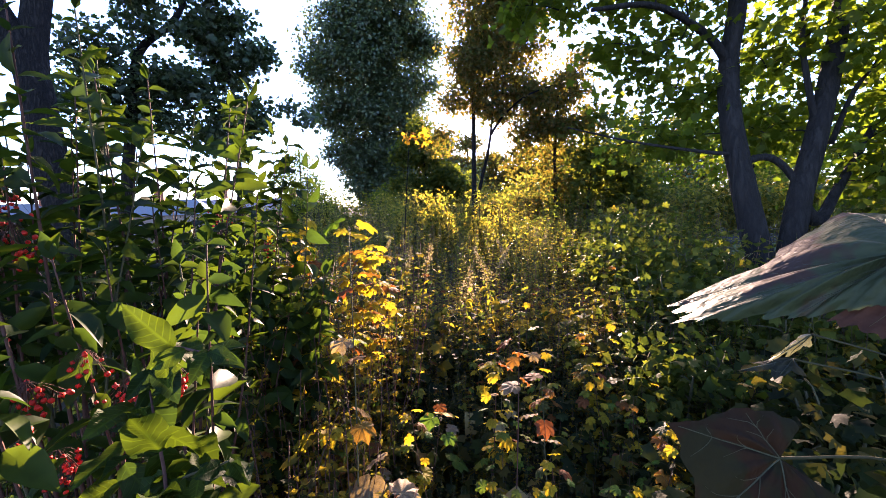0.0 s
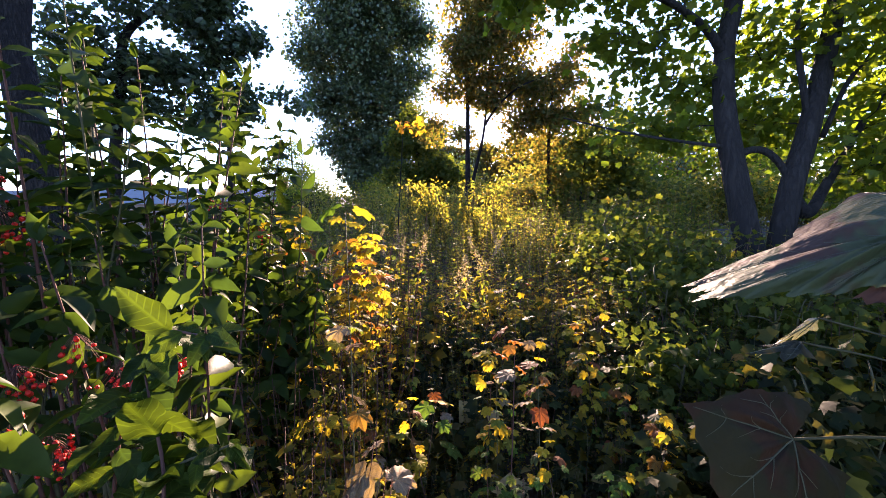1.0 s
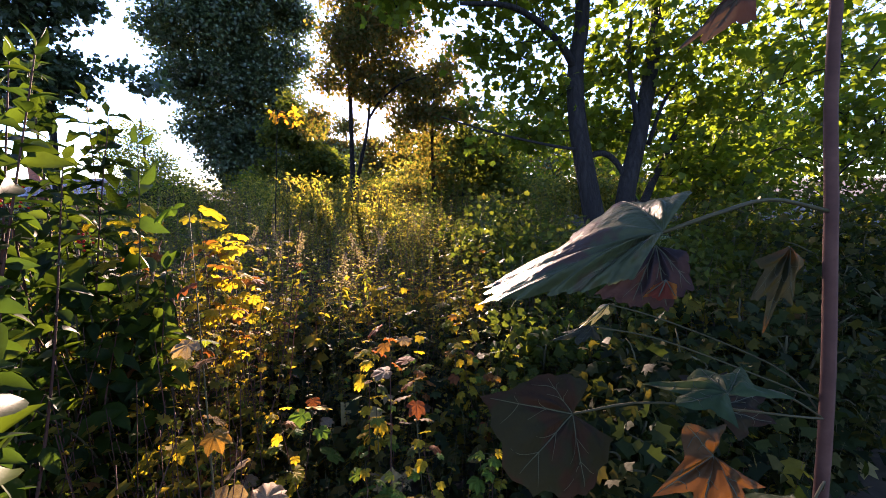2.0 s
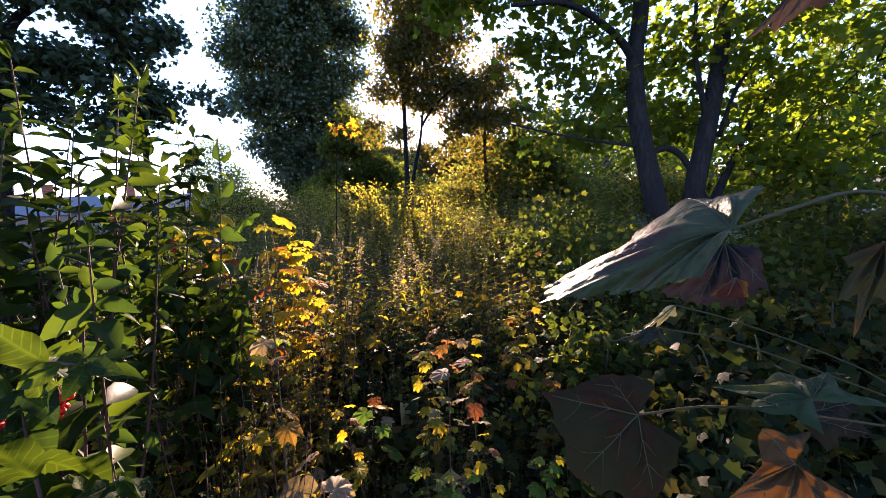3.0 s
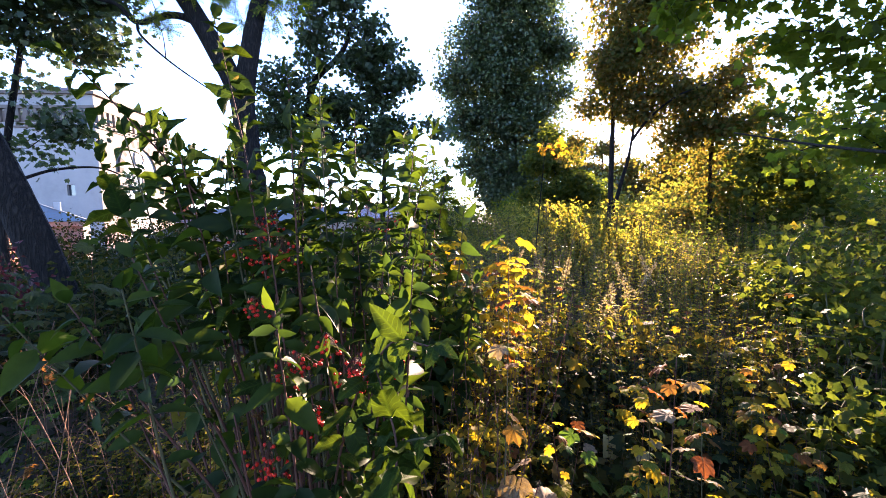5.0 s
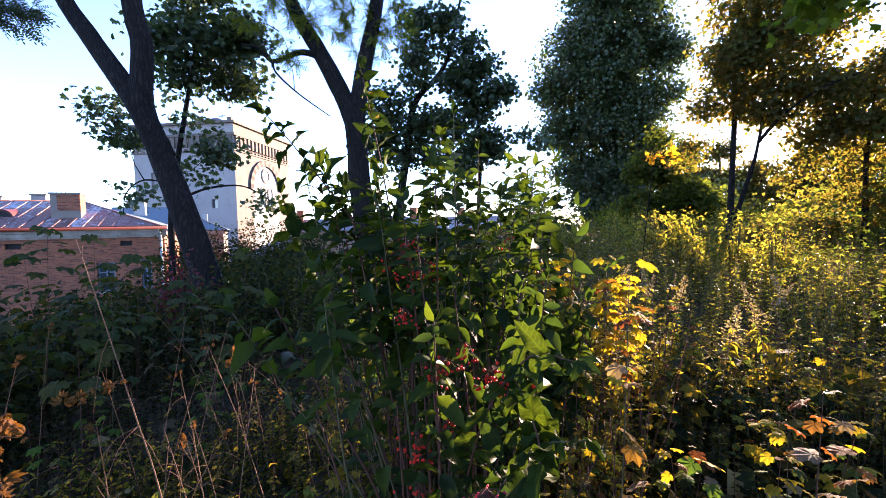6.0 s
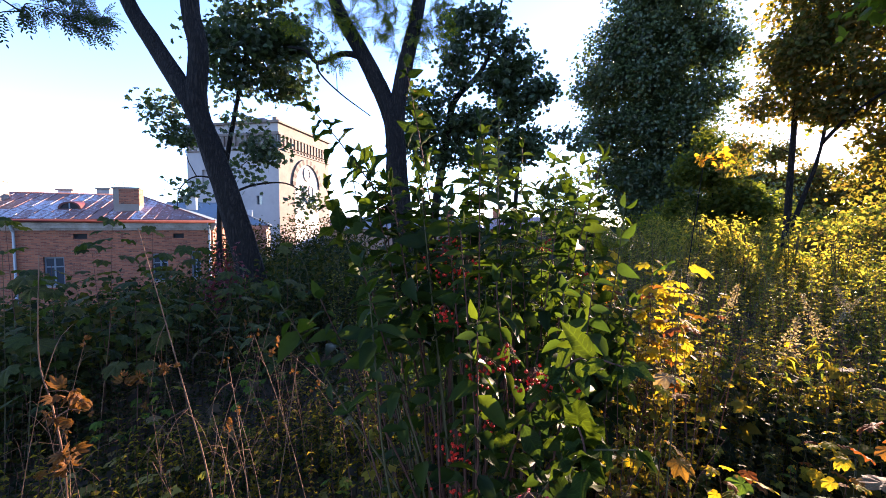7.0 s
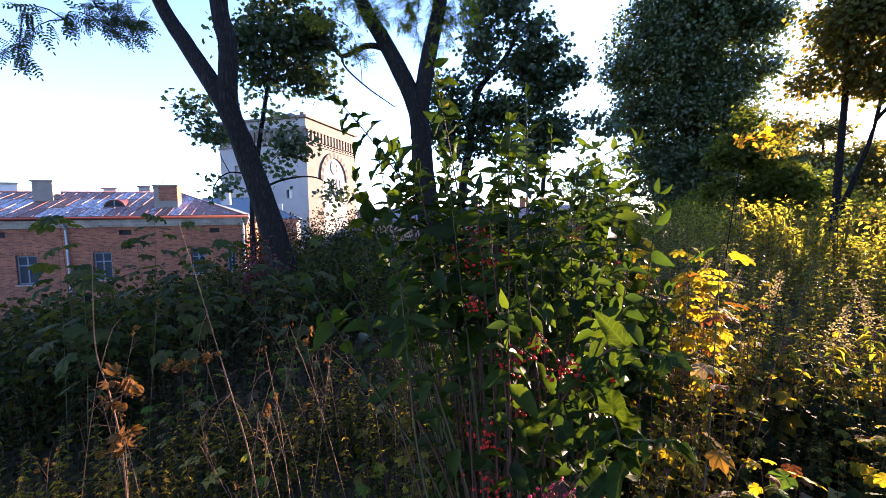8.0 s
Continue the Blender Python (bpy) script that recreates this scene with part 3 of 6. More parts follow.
def hip_sheets(owner, mat, x0, x1, y0, z0, y1, z1, top):
    """Sheets from the eave (y0, z0) up to the ridge (y1, z1), cut where the hip runs from (x1, eave) to (top, ridge)."""
    n = round((x1 - x0) / width)
    w = (x1 - x0) / n
    for q in range(n):
        a, b = x0 + w * q, x0 + w * (q + 1) - 0.02
        fa, fb = (min(1.0, (x1 - x) / (x1 - top)) for x in (a, b))
        v = [(x, y0 + (y1 - y0) * f, z0 + (z1 - z0) * f + lift) for lift in (0.0, -0.02) for x, f in ((a, 0), (b, 0), (b, fb), (a, fa))]
        acc = Acc().add(v, [(0, 1, 2), (0, 2, 3), (4, 6, 5), (4, 7, 6), (0, 4, 5), (0, 5, 1), (1, 5, 6), (1, 6, 2), (2, 6, 7), (2, 7, 3), (3, 7, 4), (3, 4, 0)])
        acc.add(*tube([(b, y0, z0 + 0.012), (b, y0 + (y1 - y0) * fb, z0 + (z1 - z0) * fb + 0.012)], 0.02, 0.02, 4))
        part("roof_sheet", acc, mat, owner, smooth=False)


HIP = -4.6
hip_sheets(house, roof_old, -34.2 + 46 * width, 0.3, -0.4, EAVE, 5.0, 3.72, HIP)
part("roof_back", Acc().add(*quad((HIP, 5, 3.70), (-34.2, 5, 3.70), (-34.2, 10.4, 1.9), (0.3, 10.4, 1.9))), roof_old, house, smooth=False)
part("hip_end", Acc().add([(0.3, -0.4, 1.97), (0.3, 10.4, 1.9), (HIP, 5, 3.70), (0.3, -0.4, 1.93), (0.3, 10.4, 1.86)], [(0, 1, 2), (0, 3, 4), (0, 4, 1)]), roof_blue, house, "blue-grey hipped end of the roof", smooth=False)
part("ridge_cap", Acc().add(*tube([(-34.2, 5, 3.71), (HIP, 5, 3.71)], 0.07, 0.07, 8)), roof_old, house)
part("hip_cap", Acc().add(*tube([(HIP, 5, 3.71), (0.3, -0.4, 2.0)], 0.05, 0.05, 8)), roof_old, house)
part("gutter", Acc().add(*tube([(-34.2, -0.47, 1.99), (0.35, -0.47, 1.99)], 0.075, 0.075, 8)), gutter_red, house, "dark red metal gutter")
part("eave_board", Acc().add(*box((-34.2, -0.42, 2.02), (0.35, -0.05, 2.10))), gutter_red, house, smooth=False)
for x in (-8.6, 0.0, -20.5):
    part("downpipe", Acc().add(*tube(smooth_line([(x, -0.45, 1.95), (x, -0.2, 1.45), (x, -0.12, 1.0), (x, -0.12, -5)], 14), 0.06, 0.06, 8)), zinc, house)


def chimney(x0, x1, y0, y1, z0, z1, mat, cap=0.06):
    body = part("chimney", Acc().add(*box((x0, y0, z0), (x1, y1, z1))), mat, house, smooth=False)
    part("chimney_cap", Acc().add(*box((x0 - cap, y0 - cap, z1), (x1 + cap, y1 + cap, z1 + 0.1))), plaster, body, smooth=False)
    return body


chB = chimney(-4.97, -3.75, 1.5, 2.3, 2.2, 3.86, plaster)
part("bare_brick", Acc().add(*box((-4.7, 1.485, 3.0), (-3.75, 1.5, 3.84))).add(*box((-3.752, 1.5, 2.9), (-3.738, 2.3, 3.84))), brick, chB, "bare brick where the plaster fell off", smooth=False)
acc = Acc()
for x in (-4.9, -4.35, -3.8):
    acc.add(*tube([(x, 1.6, 3.95), (x, 1.6, 4.25)], 0.012, 0.012, 4)).add(*tube([(x, 2.2, 3.95), (x, 2.2, 4.25)], 0.012, 0.012, 4))
for z in (4.1, 4.25):
    acc.add(*tube([(-4.95, 1.6, z), (-3.75, 1.6, z)], 0.012, 0.012, 4)).add(*tube([(-4.95, 2.2, z), (-3.75, 2.2, z)], 0.012, 0.012, 4))
acc.add(*tube(smooth_line([(-4.6, 1.9, 4.0), (-4.5, 1.9, 4.5), (-4.2, 1.9, 4.6), (-4.0, 1.9, 4.35)], 8), 0.012, 0.012, 4))
part("wire_rack", acc, zinc, chB, "thin metal rack on the chimney")
chimney(-11.45, -10.5, 3.0, 3.8, 2.9, 4.2, plaster)
chimney(-6.9, -6.25, 5.0, 5.6, 3.3, 4.05, plaster_grey)
chimney(-9.3, -8.6, 6.2, 6.8, 3.0, 4.0, zinc, 0.1)
chimney(-14.6, -13.5, 5.6, 6.3, 3.0, 4.25, zinc, 0.1)
chimney(-2.3, -1.7, 6.2, 6.8, 2.9, 3.75, zinc, 0.1)
# arched roof dormer
acc = Acc()
ring = [(math.cos(math.pi * i / 10), math.sin(math.pi * i / 10)) for i in range(11)]
for (c0, s0), (c1, s1) in zip(ring, ring[1:]):
    acc.add(*quad((-7.05 + 0.52 * c0, 1.75, 2.68 + 0.42 * s0), (-7.05 + 0.52 * c1, 1.75, 2.68 + 0.42 * s1), (-7.05 + 0.52 * c1, 3.4, 2.75 + 0.42 * s1), (-7.05 + 0.52 * c0, 3.4, 2.75 + 0.42 * s0)))
    acc.add(*quad((-7.05 + 0.52 * c0, 1.75, 2.68 + 0.42 * s0), (-7.05 + 0.42 * c0, 1.75, 2.68 + 0.33 * s0), (-7.05 + 0.42 * c1, 1.75, 2.68 + 0.33 * s1), (-7.05 + 0.52 * c1, 1.75, 2.68 + 0.42 * s1)))
dormer = part("dormer", acc, gutter_red, house, "small arched dormer in the roof")
v = [(-7.05, 1.79, 2.68)] + [(-7.05 + 0.42 * c, 1.79, 2.68 + 0.33 * s) for c, s in ring]
part("dormer_window", Acc().add(v, [(0, i + 2, i + 1) for i in range(10)]), dark_room, dormer)
part("mullion", Acc().add(*box((-7.08, 1.76, 2.68), (-7.02, 1.785, 3.0))), frame_paint, dormer, smooth=False)

# blue-roofed wing beyond, and low roofs in the distance
wing = thing("blue_roof_wing", "low wing with a hipped blue-grey sheet-metal roof", "building", at=HOUSE)
part("wall", Acc().add(*box((0.2, 6.9, -5), (2.8, 18, 1.78))), plaster, wing, smooth=False)
part("cornice", Acc().add(*box((0.25, 6.62, 1.5), (2.95, 6.9, 1.76))), cornice_mat, wing, smooth=False)
hip_sheets(wing, roof_blue, -4.5, 3.1, 6.4, 1.8, 11.0, 3.6, -0.8)
part("roof_side", Acc().add(*quad((3.1, 6.4, 1.8), (3.1, 18, 1.8), (-0.8, 18, 3.6), (-0.8, 11, 3.6))), roof_blue, wing, smooth=False)
part("hip_cap", Acc().add(*tube([(-4.5, 11, 3.62), (-0.8, 11, 3.62), (3.1, 6.4, 1.82)], 0.04, 0.04, 6)), roof_blue, wing)
part("chimney", Acc().add(*box((-3.75, 11.6, 3.0), (-3.0, 12.3, 4.15))).add(*box((-3.83, 11.52, 4.05), (-2.92, 12.38, 4.2))), plaster, wing, smooth=False)
part("hatch", Acc().add(*box((1.2, 11.7, 2.2), (1.55, 12.0, 3.15))), zinc, wing, smooth=False)
for k, (x, y, w, rot, roofm) in enumerate([(-44, 50, 26, 20, roof_blue), (-30, 62, 22, 8, roof_old), (-60, 42, 20, 35, roof_old)]):
    far = thing("distant_house", "low distant house with pale metal roof", "house", group="distant roofs", at=pose(x, y, -1.6, 0, 0, rot))
    part("wall", Acc().add(*box((-w / 2, -4, -5), (w / 2, 4, 3.0))), plaster if k != 1 else brick, far, smooth=False)
    acc = Acc().add(*quad((-w / 2 - 0.3, -4.4, 2.9), (w / 2 + 0.3, -4.4, 2.9), (w / 2 - 2, 0, 4.9), (-w / 2 + 2, 0, 4.9))).add(*quad((w / 2 + 0.3, 4.4, 2.9), (-w / 2 - 0.3, 4.4, 2.9), (-w / 2 + 2, 0, 4.9), (w / 2 - 2, 0, 4.9)))
    acc.add([(-w / 2 - 0.3, -4.4, 2.9), (-w / 2 + 2, 0, 4.9), (-w / 2 - 0.3, 4.4, 2.9)], [(0, 1, 2)]).add([(w / 2 + 0.3, -4.4, 2.9), (w / 2 + 0.3, 4.4, 2.9), (w / 2 - 2, 0, 4.9)], [(0, 1, 2)])
    part("roof", acc, roofm, far, smooth=False)
    for cx in (-w / 5, w / 4):
        part("chimney", Acc().add(*box((cx, -0.8, 4.0), (cx + 1.0, 0.1, 6.2))).add(*box((cx - 0.1, -0.9, 6.2), (cx + 1.1, 0.2, 6.35))), brick, far, smooth=False)

# ---- the pale tower ----
# local x runs along its shaded face, y along its sunlit face, corner at the origin
ca, sa = math.cos(radians(25)), math.sin(radians(25))
TOWER = Matrix(((-ca, -sa, 0, -42.14), (-sa, ca, 0, 25.67), (0, 0, 1, 0), (0, 0, 0, 1)))
tower = thing("tower", "square pale plastered tower with arcaded parapet and round arch", "tower", at=TOWER)
TOP, S = 13.5, 12.0
acc = Acc()
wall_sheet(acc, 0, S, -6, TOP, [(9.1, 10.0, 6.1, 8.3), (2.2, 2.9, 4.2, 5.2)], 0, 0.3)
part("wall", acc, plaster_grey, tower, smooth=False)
# Remaining sides: darker than the shaded face, the sun's strength countered in colour.
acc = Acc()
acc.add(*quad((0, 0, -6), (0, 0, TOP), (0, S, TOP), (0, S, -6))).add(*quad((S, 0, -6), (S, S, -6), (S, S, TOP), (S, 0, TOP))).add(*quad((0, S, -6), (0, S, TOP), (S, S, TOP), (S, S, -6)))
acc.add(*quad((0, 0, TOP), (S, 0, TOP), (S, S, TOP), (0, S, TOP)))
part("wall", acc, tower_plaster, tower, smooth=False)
part("blind_window", Acc().add(*box((9.1, 0.28, 6.1), (10.0, 0.34, 8.3))), plaster_grey, tower, smooth=False)
part("window", Acc().add(*box((2.2, 0.26, 4.2), (2.9, 0.3, 5.2))), pane_mat, tower, smooth=False)
for z0, z1, o in ((10.35, 10.5, 0.12), (12.0, 12.2, 0.25), (13.3, 13.55, 0.3), (12.2, 12.32, 0.15)):
    part("string_course", Acc().add(*box((-o, -o, z0), (S + o, 0, z1))), tower_plaster, tower, smooth=False)
    part("string_course", Acc().add(*box((-o, 0, z0), (0, S + o, z1))), tower_plaster, tower, smooth=False)
for i in range(16):
    for s in (0, 1):
        a0 = 0.15 + i * 0.74
        w, h0, h1 = 0.36, 10.85, 11.98
        lo, hi = ((a0, -0.22, h0), (a0 + w, 0, h1)) if s == 0 else ((-0.22, a0, h0), (0, a0 + w, h1))
        part("corbel", Acc().add(*box(lo, hi)), tower_plaster, tower, smooth=False)
        b0 = a0 + w
        lo, hi = ((b0, -0.03, h0), (b0 + 0.38, 0, h1 - 0.15)) if s == 0 else ((-0.03, b0, h0), (0, b0 + 0.38, h1 - 0.15))
        # Niche fronts get a darker plaster that stands in for recess shade.
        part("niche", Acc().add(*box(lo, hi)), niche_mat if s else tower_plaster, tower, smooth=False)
        c0 = a0 + 0.1
        lo, hi = ((c0, -0.14, 10.5), (c0 + 0.3, 0, 10.72)) if s == 0 else ((-0.14, c0, 10.5), (0, c0 + 0.3, 10.72))
        part("dentil", Acc().add(*box(lo, hi)), tower_plaster, tower, smooth=False)
# round arch with a round window over two lancets on the sunlit face
around = [math.pi * (1 - k / 22) for k in range(23)]
line = [(6 + 3.5 * math.cos(a), 6.6 + 3.5 * math.sin(a)) for a in around]
inner = [(6 + 2.85 * math.cos(a), 6.6 + 2.85 * math.sin(a)) for a in around]
for i in range(len(line) - 1):
    acc = Acc()
    (y0, z0), (y1, z1), (y2, z2), (y3, z3) = line[i], line[i + 1], inner[i + 1], inner[i]
    acc.add(*quad((-0.2, y0, z0), (-0.2, y3, z3), (-0.2, y2, z2), (-0.2, y1, z1))).add(*quad((0, y0, z0), (-0.2, y0, z0), (-0.2, y1, z1), (0, y1, z1))).add(*quad((0, y3, z3), (0, y2, z2), (-0.2, y2, z2), (-0.2, y3, z3)))
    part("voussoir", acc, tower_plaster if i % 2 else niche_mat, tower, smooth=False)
v = [(-0.02, 6, 6.6)] + [(-0.02, y, z) for y, z in inner] + [(-0.02, inner[-1][0], -2), (-0.02, inner[0][0], -2)]
part("arch_panel", Acc().add(v, [(0, i + 1, i + 2) for i in range(len(v) - 2)] + [(0, len(v) - 1, 1)]), plaster_grey, tower, smooth=False)
acc, acc2 = Acc(), Acc()
for i in range(20):
    t0, t1 = 2 * math.pi * i / 20, 2 * math.pi * (i + 1) / 20
    p = [(6 + r * math.cos(t), 8.3 + r * math.sin(t)) for t in (t0, t1) for r in (0.6, 0.92)]
    acc.add(*quad((-0.14, *p[0]), (-0.14, *p[1]), (-0.14, *p[3]), (-0.14, *p[2]))).add(*quad((0, *p[0]), (-0.14, *p[0]), (-0.14, *p[2]), (0, *p[2])))
    acc2.add([(-0.06, 6, 8.3), (-0.06, *p[0]), (-0.06, *p[2])], [(0, 1, 2)])
oculus = part("round_window", acc, cornice_mat, tower, smooth=False)
part("pane", acc2, pane_mat, oculus, smooth=False)
for y in (4.75, 6.35):
    v = [(-0.05, y, 4.6), (-0.05, y + 0.9, 4.6)] + [(-0.05, y + 0.45 + 0.45 * math.cos(a), 6.4 + 0.45 * math.sin(a)) for a in np.linspace(0, math.pi, 9)]
    lancet = part("window", Acc().add(v, [(0, k + 1, k + 2) for k in range(len(v) - 2)]), pane_mat, tower, smooth=False)
    part("surround", Acc().add(*tube(v[1:] + [v[0]], 0.09, 0.09, 5)), cornice_mat, lancet, smooth=False)
part("roof", Acc().add([(1, 1, TOP + 0.05), (S - 1, 1, TOP + 0.05), (S - 1, S - 1, TOP + 0.05), (1, S - 1, TOP + 0.05), (S / 2, S / 2, TOP + 2.2)], [(0, 1, 4), (1, 2, 4), (2, 3, 4), (3, 0, 4)]), gutter_red, tower, "low brownish pyramid roof", smooth=False)
for x, y in ((0.5, 0.5), (10.8, 0.6), (4.5, 0.7)):
    part("chimney", Acc().add(*box((x, y, TOP), (x + 0.5, y + 0.45, TOP + 0.6))), tower_plaster, tower, smooth=False)


# ---- trees ----
def clump_centres(blobs, count, shell=0.55):
    """Random places in the outer part of ellipsoids (centre, radii)."""
    vol = np.array([r[0] * r[1] * r[2] for c, r in blobs], float) ** 0.7
    which = rng.choice(len(blobs), count, p=vol / vol.sum())
    way = unit(rng.normal(size=(count, 3)))
    rad = shell + (1 - shell) * rng.random(count)
    cen = np.array([b[0] for b in blobs], float)[which]
    return let_sun_in(cen + way * np.array([b[1] for b in blobs], float)[which] * rad[:, None])


def let_sun_in(cen):
    """Thins clumps that stand between the sun and the clearing."""
    s = np.array(SUN_WAY)
    at = cen - s * ((cen[:, 1] - 3) / s[1])[:, None]
    keep = np.ones(len(cen))
    keep[(at[:, 0] > -2.2) & (at[:, 0] < 3.4) & (at[:, 2] > 0) & (at[:, 2] < 1.9)] = 0.66
    keep[(at[:, 0] > -1.6) & (at[:, 0] < 2.6) & (at[:, 2] > -1.1) & (at[:, 2] < 0.2) & (cen[:, 1] > 12)] = 0.44
    keep[(at[:, 0] > -2.9) & (at[:, 0] < -1.2) & (at[:, 2] > 0.6) & (at[:, 2] < 2.0)] = 0.14
    keep[(at[:, 0] > -1.2) & (at[:, 0] < 1.5) & (at[:, 2] > 0.2) & (at[:, 2] < 1.5)] = 0.18
    keep[(at[:, 0] > -1.65) & (at[:, 0] < 0.1) & (at[:, 2] > 1.4) & (at[:, 2] < 2.75)] = 0.05
    keep[(at[:, 0] > -0.05) & (at[:, 0] < 0.95) & (at[:, 2] > 1.5) & (at[:, 2] < 2.45)] = 0.03
    return cen[(rng.random(len(cen)) < keep) | (cen[:, 1] < 7.9)]


def foliage(centres, per, spread, shape, size, droop=0.5, flat=0.6):
    """Leaves round the clump centres."""
    n = len(centres) * per
    own = np.repeat(centres, per, axis=0)
    off = rng.normal(size=(n, 3)) * spread * np.array([1, 1, flat])
    way = unit(unit(off) + rng.normal(size=(n, 3)) * 0.7 + np.array([0, 0, -droop]))
    up = unit(rng.normal(size=(n, 3)) * 0.75 + np.array([0, 0, 1.0]))
    return scatter(shape, own + off, frames(way, up), size * (0.7 + 0.6 * rng.random(n)))


def branches(acc, skeleton, centres, thick, limb_share=0.012, sides=4):
    """Limbs that reach from the skeleton to every clump, each later one from the nearest so far. Returns their lines."""
    lines = []
    pts = np.array(skeleton, float)
    order = np.argsort(np.linalg.norm(centres[:, None] - pts[None], axis=2).min(1))
    for c in centres[order]:
        dist = np.linalg.norm(pts - c, axis=1) + 0.6 * np.maximum(0, pts[:, 2] - c[2] + 0.1)
        a = pts[dist.argmin()]
        length = np.linalg.norm(c - a)
        mid = (a + c) / 2 + np.array([0, 0, 0.10 * length]) + rng.normal(size=3) * 0.06 * length
        line = smooth_line([a, mid, c], 4)
        acc.add(*tube(line, min(thick, 0.006 + limb_share * length), 0.004, 3))
        pts = np.vstack([pts, line[1:]])
        lines.append(line)
    return lines


def tree(name, label, stems, blobs, clumps, per, spread, shape, size, leafm, barkm, extra=(), droop=0.5, thick=0.06, shell=0.5, group="", centres=None, sides=12):
    """stems: (points, start radius, end radius); blobs: (centre, radii) or (x, y, z, radius); extra: thin drawn limbs."""
    ob = thing(name, label, "tree", group)
    blobs = [b if len(b) == 2 else (b[:3], (b[3], b[3], 0.85 * b[3])) for b in blobs]
    skel = []
    for i, (pts, r0, r1) in enumerate(stems):
        line = smooth_line(pts, 7 * len(pts))
        part("trunk" if i == 0 else "limb", Acc().add(*tube(line, r0, r1, sides + 8, 0.045)), barkm, ob)
        skel += list(line[len(line) // 3:])
    for pts, r0, r1 in extra:
        line = smooth_line(pts, 4 * len(pts))
        part("branch", Acc().add(*tube(line, r0, r1, 7, 0.04)), barkm, ob)
        skel += list(line[2:])
    cen = clump_centres(blobs, clumps, shell) if centres is None else centres
    acc = Acc()
    lines = branches(acc, skel, cen, thick)
    part("twig_mass", acc, barkm, ob, kind="stuff")
    if shape is FROND:
        own = np.concatenate([smooth_line(line[-3:], per) for line in lines])
        along = np.concatenate([np.tile(unit(line[-1] - line[-3]), (per, 1)) for line in lines])
        n = len(own)
        way = unit(0.5 * along + rng.normal(size=(n, 3)) * 0.7 + np.array([0, 0, -0.55]))
        up = unit(rng.normal(size=(n, 3)) * 0.5 + np.array([0, -0.3, 0.8]))
        leaves = scatter(shape, own, frames(way, up), size * (0.7 + 0.6 * rng.random(n)))
    else:
        leaves = foliage(cen, per, spread, shape, size, droop)
    part("crown", Acc().add(*leaves), leafm, ob, kind="stuff")
    return ob


MAPLE_B = lobed(MAPLE_SMALL, 1, 0.16, 0.3)
MAPLE_S = lobed(MAPLE_SMALL, 1, 0.1, 0.2)
RHOMB = rhomb()
BROAD = rhomb(0.95, 0.25)
OVAL = rhomb(0.55, 0.25)
FROND = frond()

# forked maple on the right
maple_crown = [(2.3, 5.6, 3.7, 0.52), (2.8, 5.4, 3.6, 0.5), (2.6, 5.7, 3.0, 0.46), (3.1, 5.5, 2.9, 0.4), (2.9, 5.7, 2.4, 0.36), (3.3, 5.5, 2.3, 0.3), (2.5, 5.9, 2.5, 0.28), (2.4, 5.4, 4.2, 0.55)]
maple_crown += [(4.1, 5.3, 3.4, 0.4), (4.2, 5.5, 2.6, 0.4), (4.9, 4.9, 3.3, 0.42), (5.3, 4.9, 2.8, 0.42), (5.2, 4.7, 2.1, 0.42), (4.9, 5.0, 1.7, 0.4), (5.4, 4.6, 1.5, 0.36), (5.3, 4.7, 3.7, 0.4), (4.3, 5.5, 1.9, 0.3)]
tree("maple_tree", "forked maple with grey trunks and yellow-green backlit leaves", [
    ([(3.78, 4.55, -0.1), (3.66, 4.6, 0.5), (3.53, 4.72, 1.27), (3.45, 4.85, 1.92), (3.43, 5.03, 2.6), (3.51, 5.21, 3.3), (3.64, 5.29, 3.98), (3.7, 5.5, 5.4), (3.6, 5.8, 7.2)], 0.155, 0.08),
    ([(3.84, 4.58, 0.2), (3.87, 4.62, 0.62), (4.09, 4.77, 1.57), (4.38, 4.92, 2.35), (4.68, 5.12, 3.23), (4.91, 5.31, 3.94), (5.2, 5.6, 5.4), (5.4, 5.9, 7)], 0.135, 0.065)],
    [((3.6, 5.2, 6.2), (3.2, 2.6, 1.9)), ((1.9, 5.3, 4.7), (1.6, 1.4, 1.0)), ((5.8, 5.0, 4.4), (2.2, 1.9, 1.5)), ((6.4, 4.4, 2.6), (1.6, 1.5, 1.2)), ((4.8, 6.3, 3.2), (1.7, 1.0, 1.3))] + maple_crown,
    430, 40, 0.21, MAPLE_S, 0.088, maple_green, bark_smooth,
    [([(4.09, 4.77, 1.5), (4.4, 4.85, 1.3), (4.76, 5.04, 1.62), (5.3, 5.2, 2.4)], 0.09, 0.04), ([(3.5, 5.18, 3.2), (3.11, 5.03, 3.51), (2.32, 4.63, 3.67), (1.6, 4.5, 3.6)], 0.06, 0.02),
     ([(3.47, 4.85, 2.0), (3.75, 4.88, 2.06), (3.95, 4.86, 1.95), (4.1, 4.8, 1.7)], 0.045, 0.04), ([(4.38, 4.95, 2.4), (4.25, 4.95, 2.9), (4.2, 5.0, 3.4), (4.3, 5.1, 4.0)], 0.04, 0.02),
     ([(3.44, 4.9, 2.1), (2.9, 4.8, 2.15), (2.2, 4.9, 2.3), (1.5, 5.0, 2.5)], 0.025, 0.008), ([(4.7, 5.1, 2.2), (4.9, 5.0, 2.9), (5.3, 4.9, 3.3)], 0.035, 0.015)])

